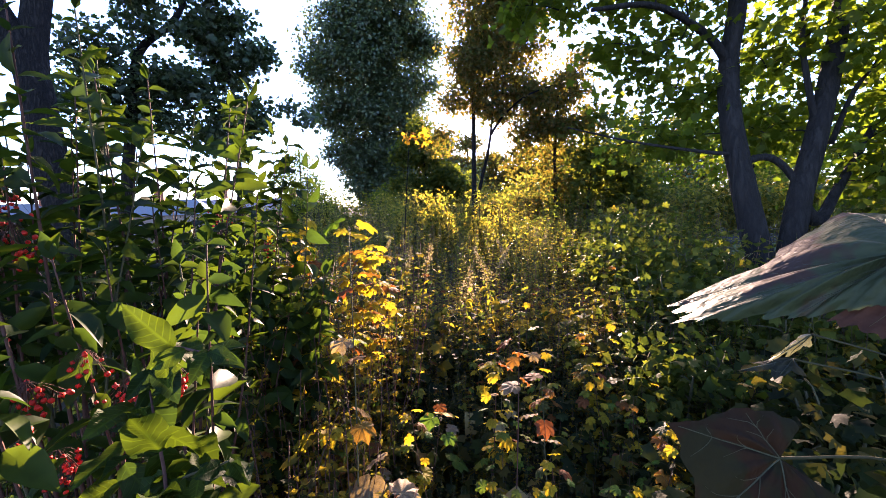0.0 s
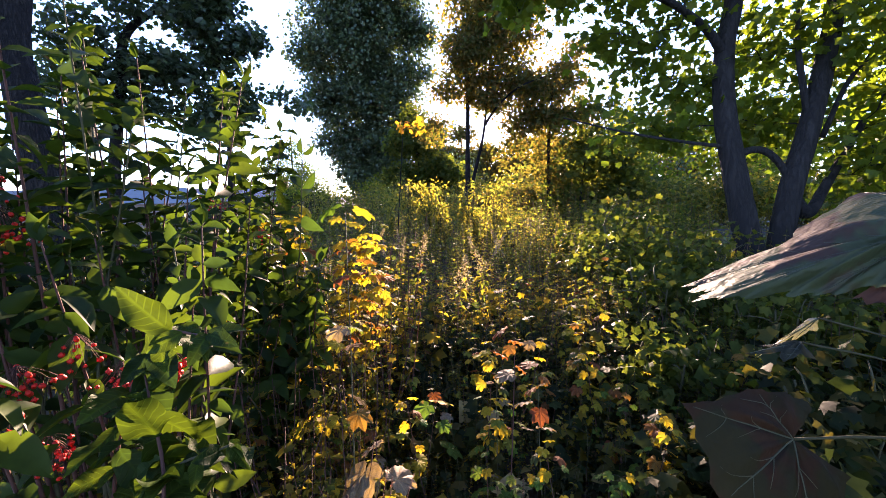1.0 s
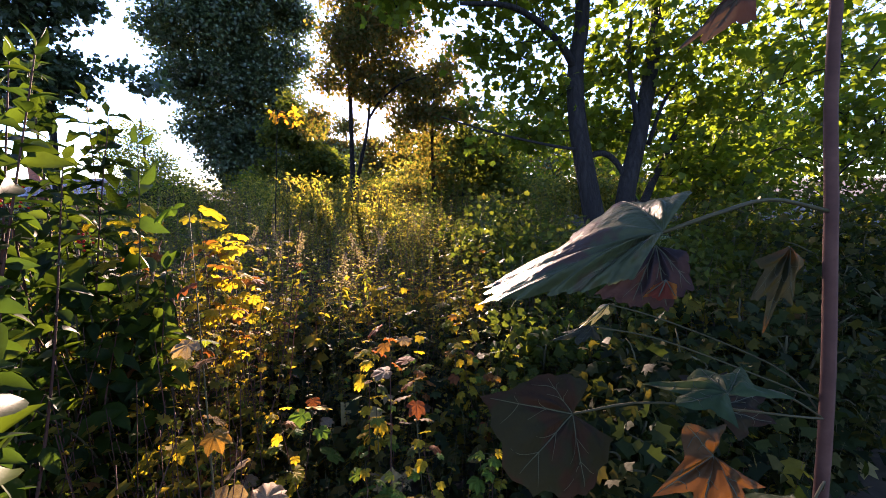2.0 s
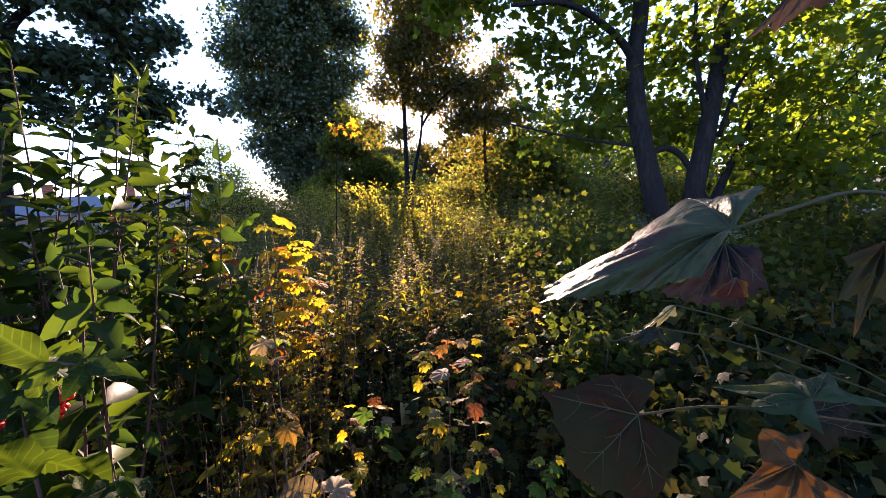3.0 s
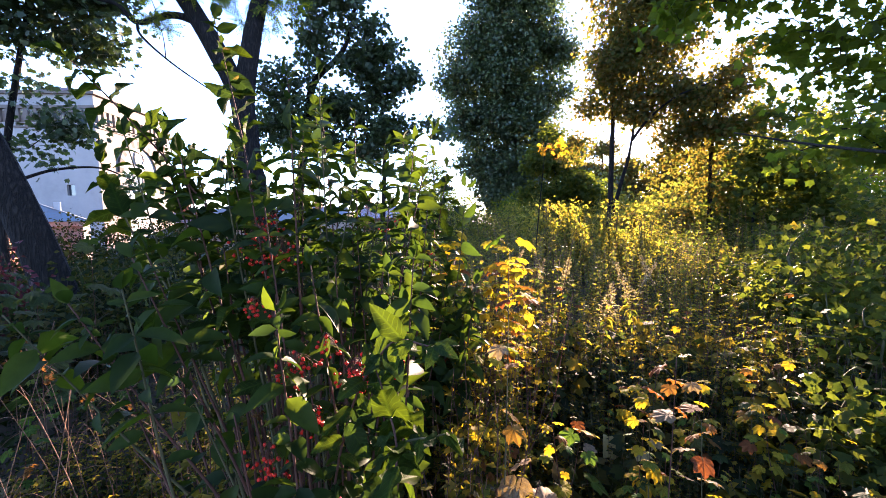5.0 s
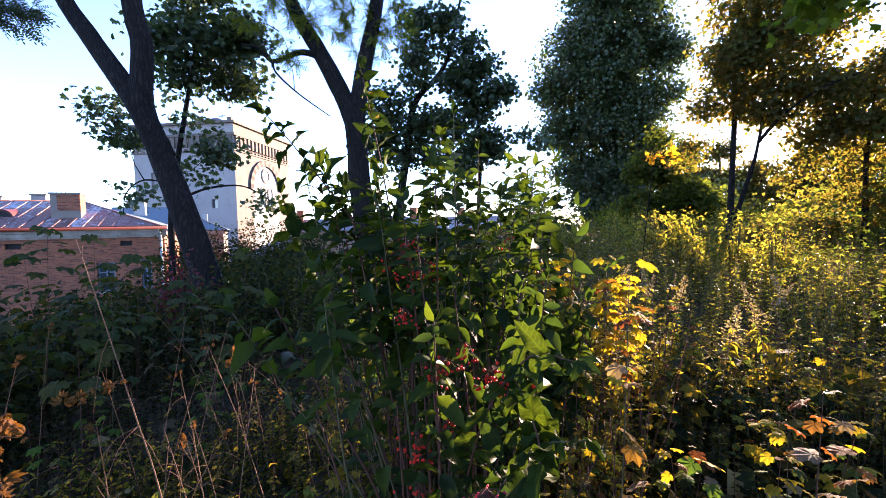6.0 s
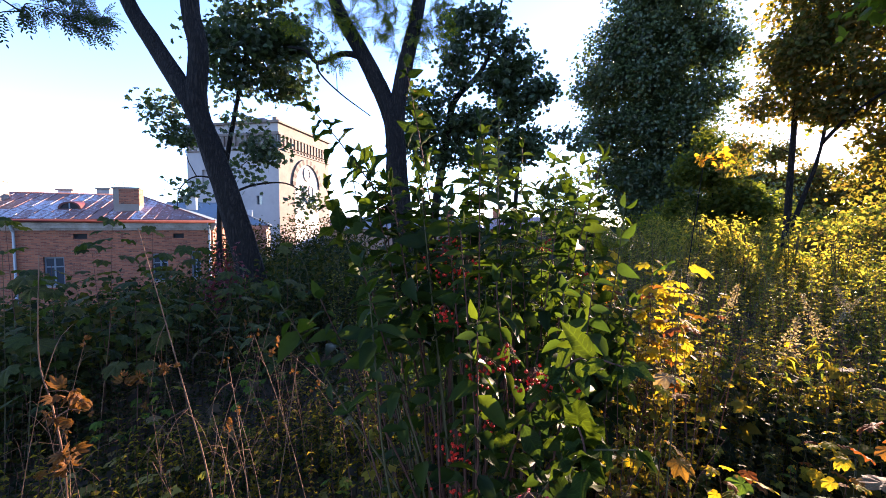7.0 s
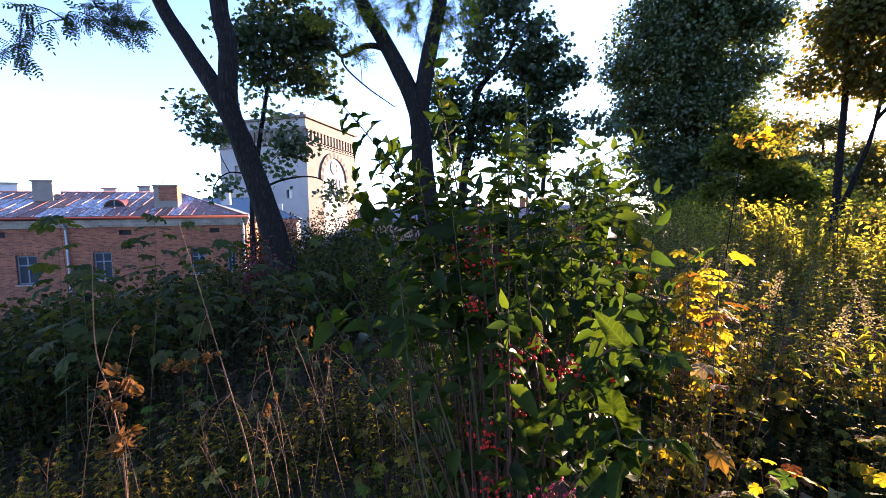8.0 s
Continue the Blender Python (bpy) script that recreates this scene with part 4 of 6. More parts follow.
# tall dense linden in the distance
linden_crown = [(-4.4, 26.9, 13.7, 3.1), (-6.7, 27.1, 12.0, 2.5), (-4.6, 27.8, 11.1, 3.2), (-2.2, 27.6, 12.5, 2.0), (-8.1, 27.3, 10.3, 1.6), (-6.6, 28.2, 8.3, 2.6), (-3.8, 28.7, 8.3, 2.9), (-1.7, 28.5, 9.8, 1.5), (-6.8, 28.7, 5.4, 1.9), (-4.5, 29.1, 5.2, 2.5), (-5.4, 29.1, 3.1, 2.0), (-2.4, 29.3, 5.8, 1.8), (-4.4, 26.5, 15.8, 2.6), (-2.6, 26.8, 15.6, 2.0), (-1.2, 28.0, 11.8, 1.2)]
tree("linden_tree", "tall dense dark linden standing far behind the weeds", [([(-3.1, 29.8, -0.2), (-3.36, 29.46, 3.7), (-4.19, 29.08, 6.3), (-4.8, 28.3, 10.1), (-4.8, 27.4, 14.5)], 0.45, 0.12), ([(-3.4, 29.4, 3.4), (-3.0, 29.0, 6.0), (-2.6, 28.6, 9.5)], 0.25, 0.08)],
     linden_crown, 1350, 62, 0.36, BROAD, 0.19, linden_leaf, bark, shell=0.25, thick=0.08, sides=10)

tree("maple_tree", "ivy-green maple beside the tall linden", [([(-1.0, 21.9, -0.1), (-1.1, 21.8, 2.2), (-1.2, 21.5, 5.2)], 0.10, 0.03)],
     [(-1.7, 21.5, 4.2, 1.05), (-0.5, 21.5, 4.5, 0.77), (-0.7, 21.7, 2.9, 1.11), (0.6, 21.7, 2.7, 1.0), (-2.0, 21.6, 2.4, 0.92), (-1.3, 21.3, 5.7, 0.44)], 190, 40, 0.24, MAPLE_S, 0.13, thicket_leaf, bark, sides=7)
tree("maple_tree", "slim maple with a few orange leaves before the linden", [([(-0.9, 7.6, -0.1), (-0.75, 7.4, 1.5), (-0.6, 7.25, 2.9)], 0.012, 0.005)],
     [((-0.55, 7.22, 2.85), (0.26, 0.2, 0.14)), ((-0.3, 7.25, 2.8), (0.2, 0.2, 0.12))], 8, 4, 0.06, MAPLE_S, 0.075, orange_crown, bark, sides=5, thick=0.008)

# double-stemmed tree in front of the sun
tree("aspen_tree", "slim double-stemmed tree with yellowing crown before the sun", [([(1.0, 16.1, -0.1), (1.05, 16.15, 1.6), (1.1, 16.2, 4.0), (1.2, 16.2, 8), (1.4, 16.2, 11)], 0.12, 0.04), ([(1.05, 16.15, 1.3), (1.4, 16.2, 2.6), (1.75, 16.1, 4.2), (2.0, 16.0, 7)], 0.085, 0.03)],
     [(1.7, 15.2, 7.8, 1.15), (1.0, 15.5, 6.8, 0.9), (1.8, 15.6, 6.4, 1.15), (2.8, 15.3, 7.2, 0.9), (0.7, 15.8, 5.6, 0.74), (2.0, 15.7, 5.4, 0.85), (3.2, 15.5, 5.7, 0.75), (1.7, 14.9, 9.0, 1.3), (3.2, 14.9, 8.8, 1.2), (1.9, 16.2, 1.4, 0.5), (2.4, 15.2, 11.0, 1.6), (2.5, 16.1, 4.4, 0.5), (2.7, 16.0, 3.2, 0.6), (-0.3, 16.2, 4.0, 0.6), (3.4, 16.0, 3.8, 0.6)],
     520, 66, 0.26, BROAD, 0.125, rust_crown, bark, [([(1.75, 16.2, 4.2), (2.2, 15.4, 4.8), (2.9, 14.9, 5.3), (3.8, 14.8, 5.6)], 0.06, 0.02)], sides=9)
tree("maple_tree", "maple with rust-tinged leaves beside the sunlit gap", [([(4.3, 16.4, -0.1), (4.3, 16.3, 1.8), (4.2, 16.0, 3.6), (4.3, 15.8, 5.6)], 0.10, 0.03)],
     [(3.8, 15.8, 4.9, 0.85), (4.4, 16.0, 4.2, 0.7), (3.3, 15.9, 4.4, 0.5), (4.6, 15.8, 5.8, 0.7), (3.4, 16.4, 1.5, 0.6), (4.9, 16.1, 3.3, 0.45), (3.9, 16.2, 3.1, 0.4), (4.5, 16.2, 2.3, 0.6), (3.7, 16.3, 2.3, 0.4), (5.3, 16.0, 4.6, 0.45), (3.1, 15.6, 5.5, 0.4), (5.0, 15.6, 6.6, 0.5), (5.2, 16.3, 1.6, 0.5)],
     270, 46, 0.24, BROAD, 0.125, rust_crown, bark, sides=9)
tree("maple_tree", "young rust-tinged maple leafy to the ground below the sun", [([(5.1, 14.6, -0.1), (5.0, 14.6, 1.4), (5.2, 14.5, 3.4)], 0.05, 0.02)],
     [(4.7, 14.6, 2.3, 0.7), (5.6, 14.6, 2.7, 0.75), (5.1, 14.5, 3.4, 0.6), (4.3, 14.7, 1.5, 0.6), (5.8, 14.6, 1.6, 0.8), (6.4, 14.7, 2.4, 0.55), (5.7, 14.5, 4.3, 0.5), (4.6, 14.6, 3.8, 0.4), (6.9, 14.7, 3.4, 0.5), (6.8, 14.7, 1.3, 0.7)],
     110, 40, 0.36, MAPLE_S, 0.12, thicket_leaf, bark, sides=7)
# tall wood behind, with the opening through which the sun stands
for x, y, h, w in [(-11.5, 65, 10, 4.5), (-5.5, 67, 17, 4.5), (-0.8, 66, 13, 3.6), (3.2, 67, 13.5, 3.4), (7.6, 66, 9.8, 3.6), (12.4, 65, 10.6, 3.4), (16.4, 64, 15, 3.2), (21.5, 63, 11, 4.2), (27, 60, 13, 4.6), (33, 57, 14, 4.8), (39, 52, 12, 5.0)]:
    tree("wood_tree", "tall autumn tree of the far wood against the sun", [([(x, y, -0.2), (x + 0.3, y, h * 0.4), (x, y, h * 0.85)], 0.3, 0.08)],
         [(x, y, h * 0.82, w * 0.62), (x - w * 0.4, y, h * 0.6, w * 0.62), (x + w * 0.45, y, h * 0.56, w * 0.62), (x - w * 0.35, y, h * 0.34, w * 0.6), (x + w * 0.4, y, h * 0.3, w * 0.6), (x, y - 0.5, h * 0.14, w * 0.7), (x, y, h * 0.48, w * 0.6)],
         int(11 * h + 26 * w), 34, 0.7, BROAD, 0.36, rust_crown, bark, thick=0.1, shell=0.1, group="far wood", sides=6)

# black locusts on the left
tree("locust_tree", "dark leaning black locust with a forked trunk", [
    ([(-7.8, 4.32, -1.4), (-8.1, 4.2, -0.06), (-8.52, 3.98, 1.64), (-9.04, 3.82, 3.0), (-9.48, 3.58, 4.22), (-10.36, 3.24, 5.56), (-11.16, 2.94, 6.82), (-12.3, 2.62, 9.46)], 0.32, 0.12),
    ([(-9.14, 3.8, 3.26), (-9.46, 3.62, 4.26), (-9.5, 3.7, 5.46), (-9.7, 3.64, 6.58), (-9.9, 3.82, 9.46)], 0.23, 0.16)],
    [(-7.9, 1.6, 4.7, 0.3), (-7.9, 1.3, 4.9, 0.3), (-7.9, 1.8, 4.45, 0.2), (-8.2, 0.5, 4.5, 0.3), (-8.3, 0.4, 3.95, 0.17), (-8.4, 0.3, 3.5, 0.14), (-8.0, 0.8, 4.8, 0.24), (-9.4, 1.9, 6.4, 0.6), (-11.4, 2.3, 6.3, 0.5), (-8.6, 0.6, 4.75, 0.26), (-8.75, 0.4, 4.2, 0.2), (-8.4, 1.2, 4.95, 0.22), (-8.45, 1.5, 4.65, 0.2), (-8.25, 1.75, 5.05, 0.22), (-12.3, 2.0, 9.0, 1.0), (-9.2, 4.2, 11.2, 1.2)], 190, 9, 0.24, FROND, 0.26, locust_silhouette, bark,
    [([(-10.7, 3.12, 6.06), (-11.1, 2.62, 7.26), (-11.4, 2.32, 7.06), (-11.5, 2.22, 6.26)], 0.05, 0.01), ([(-11.16, 2.94, 6.82), (-10.2, 2.2, 7.2), (-9.0, 1.6, 6.2), (-8.1, 1.2, 5.0)], 0.05, 0.01)], thick=0.03)
tree("locust_tree", "black locust with forked trunk and sunlit yellow-green feather leaves", [
    ([(-7.1, 7.82, -1.2), (-7.28, 7.74, 1.22), (-7.52, 7.72, 3.04), (-7.7, 7.74, 4.56), (-8.42, 7.56, 6.14), (-9.36, 7.22, 7.96), (-10.3, 7.02, 10.66)], 0.34, 0.14),
    ([(-7.62, 7.74, 3.86), (-7.66, 7.82, 4.66), (-7.52, 8.04, 6.06), (-7.34, 8.34, 7.56), (-7.1, 8.82, 10.66)], 0.26, 0.15)],
    [(-8.9, 6.7, 7.2, 0.7), (-8.2, 7.6, 7.2, 0.65), (-9.4, 6.0, 7.0, 0.42), (-7.6, 8.3, 6.9, 0.75), (-7.0, 8.6, 7.1, 0.55), (-9.1, 7.0, 6.3, 0.34), (-7.6, 7.6, 7.8, 0.85), (-8.1, 6.9, 8.4, 0.9), (-6.6, 8.7, 7.6, 0.42), (-7.9, 8.0, 10.2, 1.6)], 230, 10, 0.30, FROND, 0.30, locust_leaf, bark,
    [([(-8.6, 7.52, 6.36), (-9.12, 7.26, 6.5), (-9.9, 7.02, 6.36), (-10.26, 6.86, 6.74), (-10.7, 6.62, 6.86)], 0.09, 0.03), ([(-9.9, 7.0, 6.36), (-9.5, 6.8, 5.9), (-8.9, 7.0, 5.3), (-8.2, 7.4, 4.7)], 0.03, 0.012), ([(-9.0, 6.95, 5.4), (-8.95, 6.9, 5.7), (-9.0, 6.9, 6.0)], 0.012, 0.006)], thick=0.03)

# dark-leaved maples behind the locusts
tree("maple_tree", "dark maple behind the leaning locust trunk", [([(-13.7, 5.9, -3.4), (-13.75, 5.99, 1.9), (-13.5, 6.14, 3.8), (-13.06, 6.29, 5.56), (-12.44, 6.34, 7.16), (-11.8, 6.25, 9.4)], 0.10, 0.04)],
     [(-12.1, 6.5, 7.8, 1.2), (-12.1, 7.2, 6.8, 0.95), (-12.9, 6.1, 6.4, 0.75), (-12.7, 5.7, 7.4, 0.7), (-13.9, 4.5, 5.1, 0.38), (-13.9, 4.9, 4.7, 0.42), (-13.9, 5.1, 4.0, 0.5), (-14.2, 4.6, 3.7, 0.27), (-13.1, 6.5, 5.0, 0.55), (-13.0, 7.0, 4.3, 0.52), (-13.2, 6.8, 3.6, 0.4), (-12.2, 7.5, 6.2, 0.55), (-11.6, 7.3, 7.6, 0.6), (-12.3, 8.4, 2.8, 0.46), (-11.5, 6.2, 9.4, 1.4), (-14.0, 5.3, 2.9, 0.24)],
     150, 56, 0.30, MAPLE_S, 0.12, maple_dark, bark, [([(-13.4, 6.2, 2.8), (-13.0, 6.8, 3.1), (-12.6, 7.6, 3.2), (-12.3, 8.2, 2.9)], 0.045, 0.015), ([(-13.55, 6.1, 3.2), (-13.9, 5.4, 3.3), (-14.1, 5.0, 2.9), (-14.1, 4.9, 2.3)], 0.03, 0.01)], thick=0.05, sides=8)
dark_crown = [(-9.7, 11.8, 6.3, 0.66), (-10.3, 11.7, 5.1, 0.62), (-9.5, 12.2, 5.5, 0.7), (-9.9, 12.2, 4.3, 0.7), (-8.7, 12.7, 5.9, 0.66), (-8.8, 13.0, 4.5, 0.7), (-8.0, 13.3, 5.5, 0.8), (-7.3, 13.3, 6.8, 0.62), (-7.0, 13.7, 6.1, 0.74), (-7.0, 14.0, 4.9, 0.75), (-7.6, 12.9, 7.2, 0.5), (-6.2, 13.8, 6.7, 0.42), (-5.7, 14.1, 6.5, 0.26)]
dark_crown += [(-7.6, 13.8, 4.0, 0.8), (-5.6, 14.6, 5.1, 0.27), (-5.1, 14.8, 4.8, 0.25), (-8.6, 12.3, 7.1, 0.46), (-8.2, 12.0, 8.8, 0.7), (-7.6, 12.2, 9.1, 0.5), (-8.5, 12.2, 7.9, 0.6), (-7.2, 13.0, 8.0, 0.6), (-6.7, 13.5, 7.4, 0.45)]
tree("maple_tree", "dark maple with ragged crown and an arching bare limb", [([(-10.2, 12.2, -1.4), (-9.87, 12.5, 2.64), (-9.42, 12.51, 4.75), (-8.95, 12.36, 6.34), (-8.08, 12.6, 7.22), (-7.6, 12.63, 7.9), (-7.0, 12.5, 9.6)], 0.2, 0.04), ([(-7.5, 14.1, -0.6), (-7.21, 14.18, 3.07), (-7.03, 13.89, 5.23), (-6.95, 13.48, 6.67), (-7.05, 13.02, 7.65)], 0.10, 0.03)],
     dark_crown, 230, 54, 0.27, MAPLE_S, 0.125, maple_dark, bark, thick=0.05, sides=8)

# trees that close the view behind the maple and beyond the path; those at negative y are added unseen to dim the sky
for x, y, h, w, mat in [(8.8, 19, 3.8, 2.4, maple_green), (14, 19, 7, 4.0, maple_green), (14, 10.5, 6.5, 3.2, maple_green), (9.6, 8.4, 4.0, 2.0, maple_green), (20, 12, 9, 4.5, linden_leaf), (13, -3, 11, 4, linden_leaf), (6, -10, 12, 4.5, linden_leaf), (-4, -11, 12, 4.5, linden_leaf), (13, 30, 9, 5.5, linden_leaf), (10, 3.5, 6.0, 2.8, maple_green), (-0.6, 34, 9, 3.2, linden_leaf)]:
    tree("park_tree", "leafy park tree beyond the path, some added unseen behind the camera", [([(x, y, -0.1), (x + 0.1, y, h * 0.35), (x, y + 0.1, h * 0.8)], 0.2, 0.05)],
         [((x, y, h * 0.62), (w, w, h * 0.36)), ((x - w * 0.5, y - 0.4, h * 0.35), (w * 0.6, w * 0.6, h * 0.22)), ((x + w * 0.5, y, h * 0.4), (w * 0.6, w * 0.6, h * 0.25))],
         int(70 + 12 * w), 28, 0.45, RHOMB, 0.21, mat, bark, thick=0.06, shell=0.3, group="park trees", sides=8)
for x, y, w, h in [(-1.5, 27, 2.2, 2.8), (1.8, 28, 2.4, 2.8), (4.6, 26, 2.2, 2.6), (7.5, 27, 2.6, 3.0)]:
    tree("thicket_tree", "thin hazy tree of the thicket below the sun", [([(x, y, -0.1), (x, y, h * 0.5), (x + 0.2, y, h)], 0.09, 0.03)],
         [((x, y, h * 0.75), (w, w, h * 0.5)), ((x + 0.6, y, h * 0.4), (w, w, h * 0.4))], 75, 30, 0.4, BROAD, 0.2, gold_leaf, bark, thick=0.04, shell=0.1, group="thicket", sides=6)
tree("pale_tree", "small pale feathery tree far beyond the weeds", [([(-11.7, 32, -2.4), (-11.6, 32, 2.5), (-11.5, 32, 6.4)], 0.12, 0.04)],
     [(-11.6, 32, 5.2, 1.6), (-13.0, 32, 3.8, 1.5), (-10.4, 32, 3.4, 1.3), (-11.8, 32, 2.6, 1.6)], 150, 40, 0.4, RHOMB, 0.15, locust_leaf, bark, shell=0.2, sides=8)
tree("rowan_tree", "orange autumn sapling beside the maple", [([(8.6, 7.4, 0), (8.6, 7.4, 1.4), (8.7, 7.3, 2.4)], 0.05, 0.02)],
     [((8.6, 7.3, 2.1), (0.9, 0.8, 0.8))], 30, 22, 0.2, MAPLE_S, 0.13, gold_leaf, bark, sides=6)


# ---- shrubs ----
def shrub(x, y, h, w, mat, label, clumps, per=24, size=0.07, shape=OVAL, name="shrub", group="shrubs", spread=0.13):
    z = float(ground_z(x, y))
    ob = thing(name, label, "shrub", group)
    cen = clump_centres([((x, y, z + h * 0.55), (w, w, h * 0.45)), ((x + w * 0.3, y, z + h * 0.3), (w * 0.8, w * 0.8, h * 0.3))], clumps, 0.3)
    cen[:, 2] = np.maximum(cen[:, 2], z + 0.05)
    acc, skel = Acc(), []
    for k in range(6):
        a = 2 * math.pi * k / 6 + rng.random()
        line = smooth_line([(x + 0.08 * math.cos(a), y + 0.08 * math.sin(a), z - 0.05), (x + w * 0.3 * math.cos(a), y + w * 0.3 * math.sin(a), z + h * 0.4), (x + w * 0.5 * math.cos(a), y + w * 0.5 * math.sin(a), z + h * 0.75)], 7)
        part("stem", Acc().add(*tube(line, 0.016, 0.006, 5)), twig_green, ob)
        skel += list(line)
    branches(acc, skel, cen, 0.01, sides=3)
    part("twig_mass", acc, twig_green, ob, kind="stuff")
    part("foliage", Acc().add(*foliage(cen, per, spread, shape, size)), mat, ob, kind="stuff")
    return ob


for x, y, h, w in [(1.6, 7.6, 1.15, 0.8), (2.6, 6.4, 1.25, 0.8), (2.2, 9.3, 1.4, 1.1), (3.6, 9.0, 1.4, 1.0), (0.4, 10.5, 1.35, 1.0), (1.7, 12.2, 1.7, 1.3), (-0.8, 12.5, 1.7, 1.2), (4.8, 12.6, 1.5, 1.0), (-2.2, 13.5, 2.2, 1.0), (-4.4, 15, 2.4, 1.2), (4.2, 8.0, 1.3, 0.8), (5.2, 9.0, 1.4, 0.9), (3.3, 7.4, 1.25, 0.7), (0.2, 15.5, 2.0, 0.9), (2.4, 16.5, 2.3, 1.0), (-1.6, 17.5, 2.6, 1.2), (5.2, 17, 2.2, 1.2), (-3.4, 19, 2.4, 1.3), (1.2, 19.5, 2.4, 1.2)]:
    shrub(x, y, h, w, gold_leaf if x < 2 else thicket_leaf, "yellow-green autumn shrub behind the weeds", int(50 + 36 * w), 20, 0.07, MAPLE_S if x > 2 and y < 8 else OVAL)
for x, y, h, w in [(2.0, 3.6, 1.15, 0.55), (2.7, 4.2, 1.45, 0.6), (2.6, 3.0, 1.0, 0.5), (3.6, 3.3, 1.1, 0.6), (4.8, 3.7, 1.5, 0.8), (5.6, 4.6, 1.9, 1.0), (2.3, 5.0, 1.6, 0.6), (1.5, 2.5, 0.8, 0.4), (1.9, 1.8, 0.85, 0.45), (2.9, 1.8, 1.0, 0.55), (1.3, 1.4, 0.75, 0.35), (4.6, 2.2, 1.5, 0.8), (6.2, 3.0, 1.9, 1.1), (5.6, 1.3, 1.7, 1.0), (7.6, 1.8, 2.3, 1.3), (9.0, 5.0, 2.4, 1.3)]:
    # The nearest shrubs take low_leaf, whose colour already holds their shade.
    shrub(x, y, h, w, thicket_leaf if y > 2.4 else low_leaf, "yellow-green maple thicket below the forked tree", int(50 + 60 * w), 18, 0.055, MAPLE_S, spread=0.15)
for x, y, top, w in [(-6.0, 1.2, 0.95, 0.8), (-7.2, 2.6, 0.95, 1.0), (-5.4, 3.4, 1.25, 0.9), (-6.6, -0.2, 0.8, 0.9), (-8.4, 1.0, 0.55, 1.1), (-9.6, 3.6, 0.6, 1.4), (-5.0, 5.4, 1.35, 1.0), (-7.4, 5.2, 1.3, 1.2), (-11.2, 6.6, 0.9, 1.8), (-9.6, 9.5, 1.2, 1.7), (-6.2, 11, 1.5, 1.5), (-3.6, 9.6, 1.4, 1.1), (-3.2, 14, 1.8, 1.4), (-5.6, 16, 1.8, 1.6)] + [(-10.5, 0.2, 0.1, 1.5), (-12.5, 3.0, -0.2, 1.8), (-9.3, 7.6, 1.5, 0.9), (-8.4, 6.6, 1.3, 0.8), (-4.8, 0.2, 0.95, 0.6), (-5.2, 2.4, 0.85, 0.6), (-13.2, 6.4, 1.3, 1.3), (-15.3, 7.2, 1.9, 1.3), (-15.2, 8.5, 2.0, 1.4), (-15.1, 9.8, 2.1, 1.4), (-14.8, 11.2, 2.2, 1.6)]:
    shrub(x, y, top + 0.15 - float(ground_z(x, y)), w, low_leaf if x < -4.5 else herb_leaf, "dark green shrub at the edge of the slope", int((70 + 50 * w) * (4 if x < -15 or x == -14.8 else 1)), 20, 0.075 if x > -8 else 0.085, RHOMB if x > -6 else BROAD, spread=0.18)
shrub(-5.96, 2.47, 1.5, 0.22, crimson_leaf, "small crimson-leaved shrub beside the leaning trunk", 55, 20, 0.06, RHOMB, spread=0.1)
for x, y, h in [(-0.87, 10.1, 2.5), (-0.35, 10.6, 2.2), (0.0, 10.1, 2.1), (0.75, 10.6, 2.3), (-1.3, 11.5, 2.1), (1.3, 9.4, 2.0)]:
    shrub(x, y, h, 0.28, gold_leaf, "slender yellow climbing plant above the weeds", 60, 20, 0.09, OVAL, "climbing_plant", "climbing plants", 0.10)
for x, y, h, w in [(9, 16.5, 2.0, 1.6), (11.6, 16.4, 2.3, 1.7), (14.4, 16.2, 2.2, 1.7), (17.5, 15.5, 2.4, 1.8), (-2.6, 24, 3.0, 2.2), (0.8, 23, 2.2, 2.0), (3.4, 20, 2.2, 2.4), (-7.5, 24, 2.2, 2.4), (-8.8, 27, 4.0, 1.8), (-10.6, 30, 4.8, 2.2), (-13.6, 30, 5.0, 2.4), (-17, 29, 5.6, 2.6), (6.6, 18.5, 2.0, 2.0)]:
    shrub(x, y, h, w, gold_leaf if x > 0 else locust_leaf, "tall climbing greenery under the far trees", 170, 30, 0.16, RHOMB, spread=0.28)


# ---- the spindle bush ----
LEAF = [ovate(0.52, 10, 0.22, 0.25, 0.45, 0.35, 2), ovate(0.58, 10, 0.35, 0.45, 0.48, 0.5, 2), ovate(0.48, 10, 0.15, 0.12, 0.42, 0.45, 2), ovate(0.54, 10, 0.5, 0.6, 0.46, 0.6, 2)]
LEAF_LOW = ovate(0.48, 4, 0.25, 0.3)


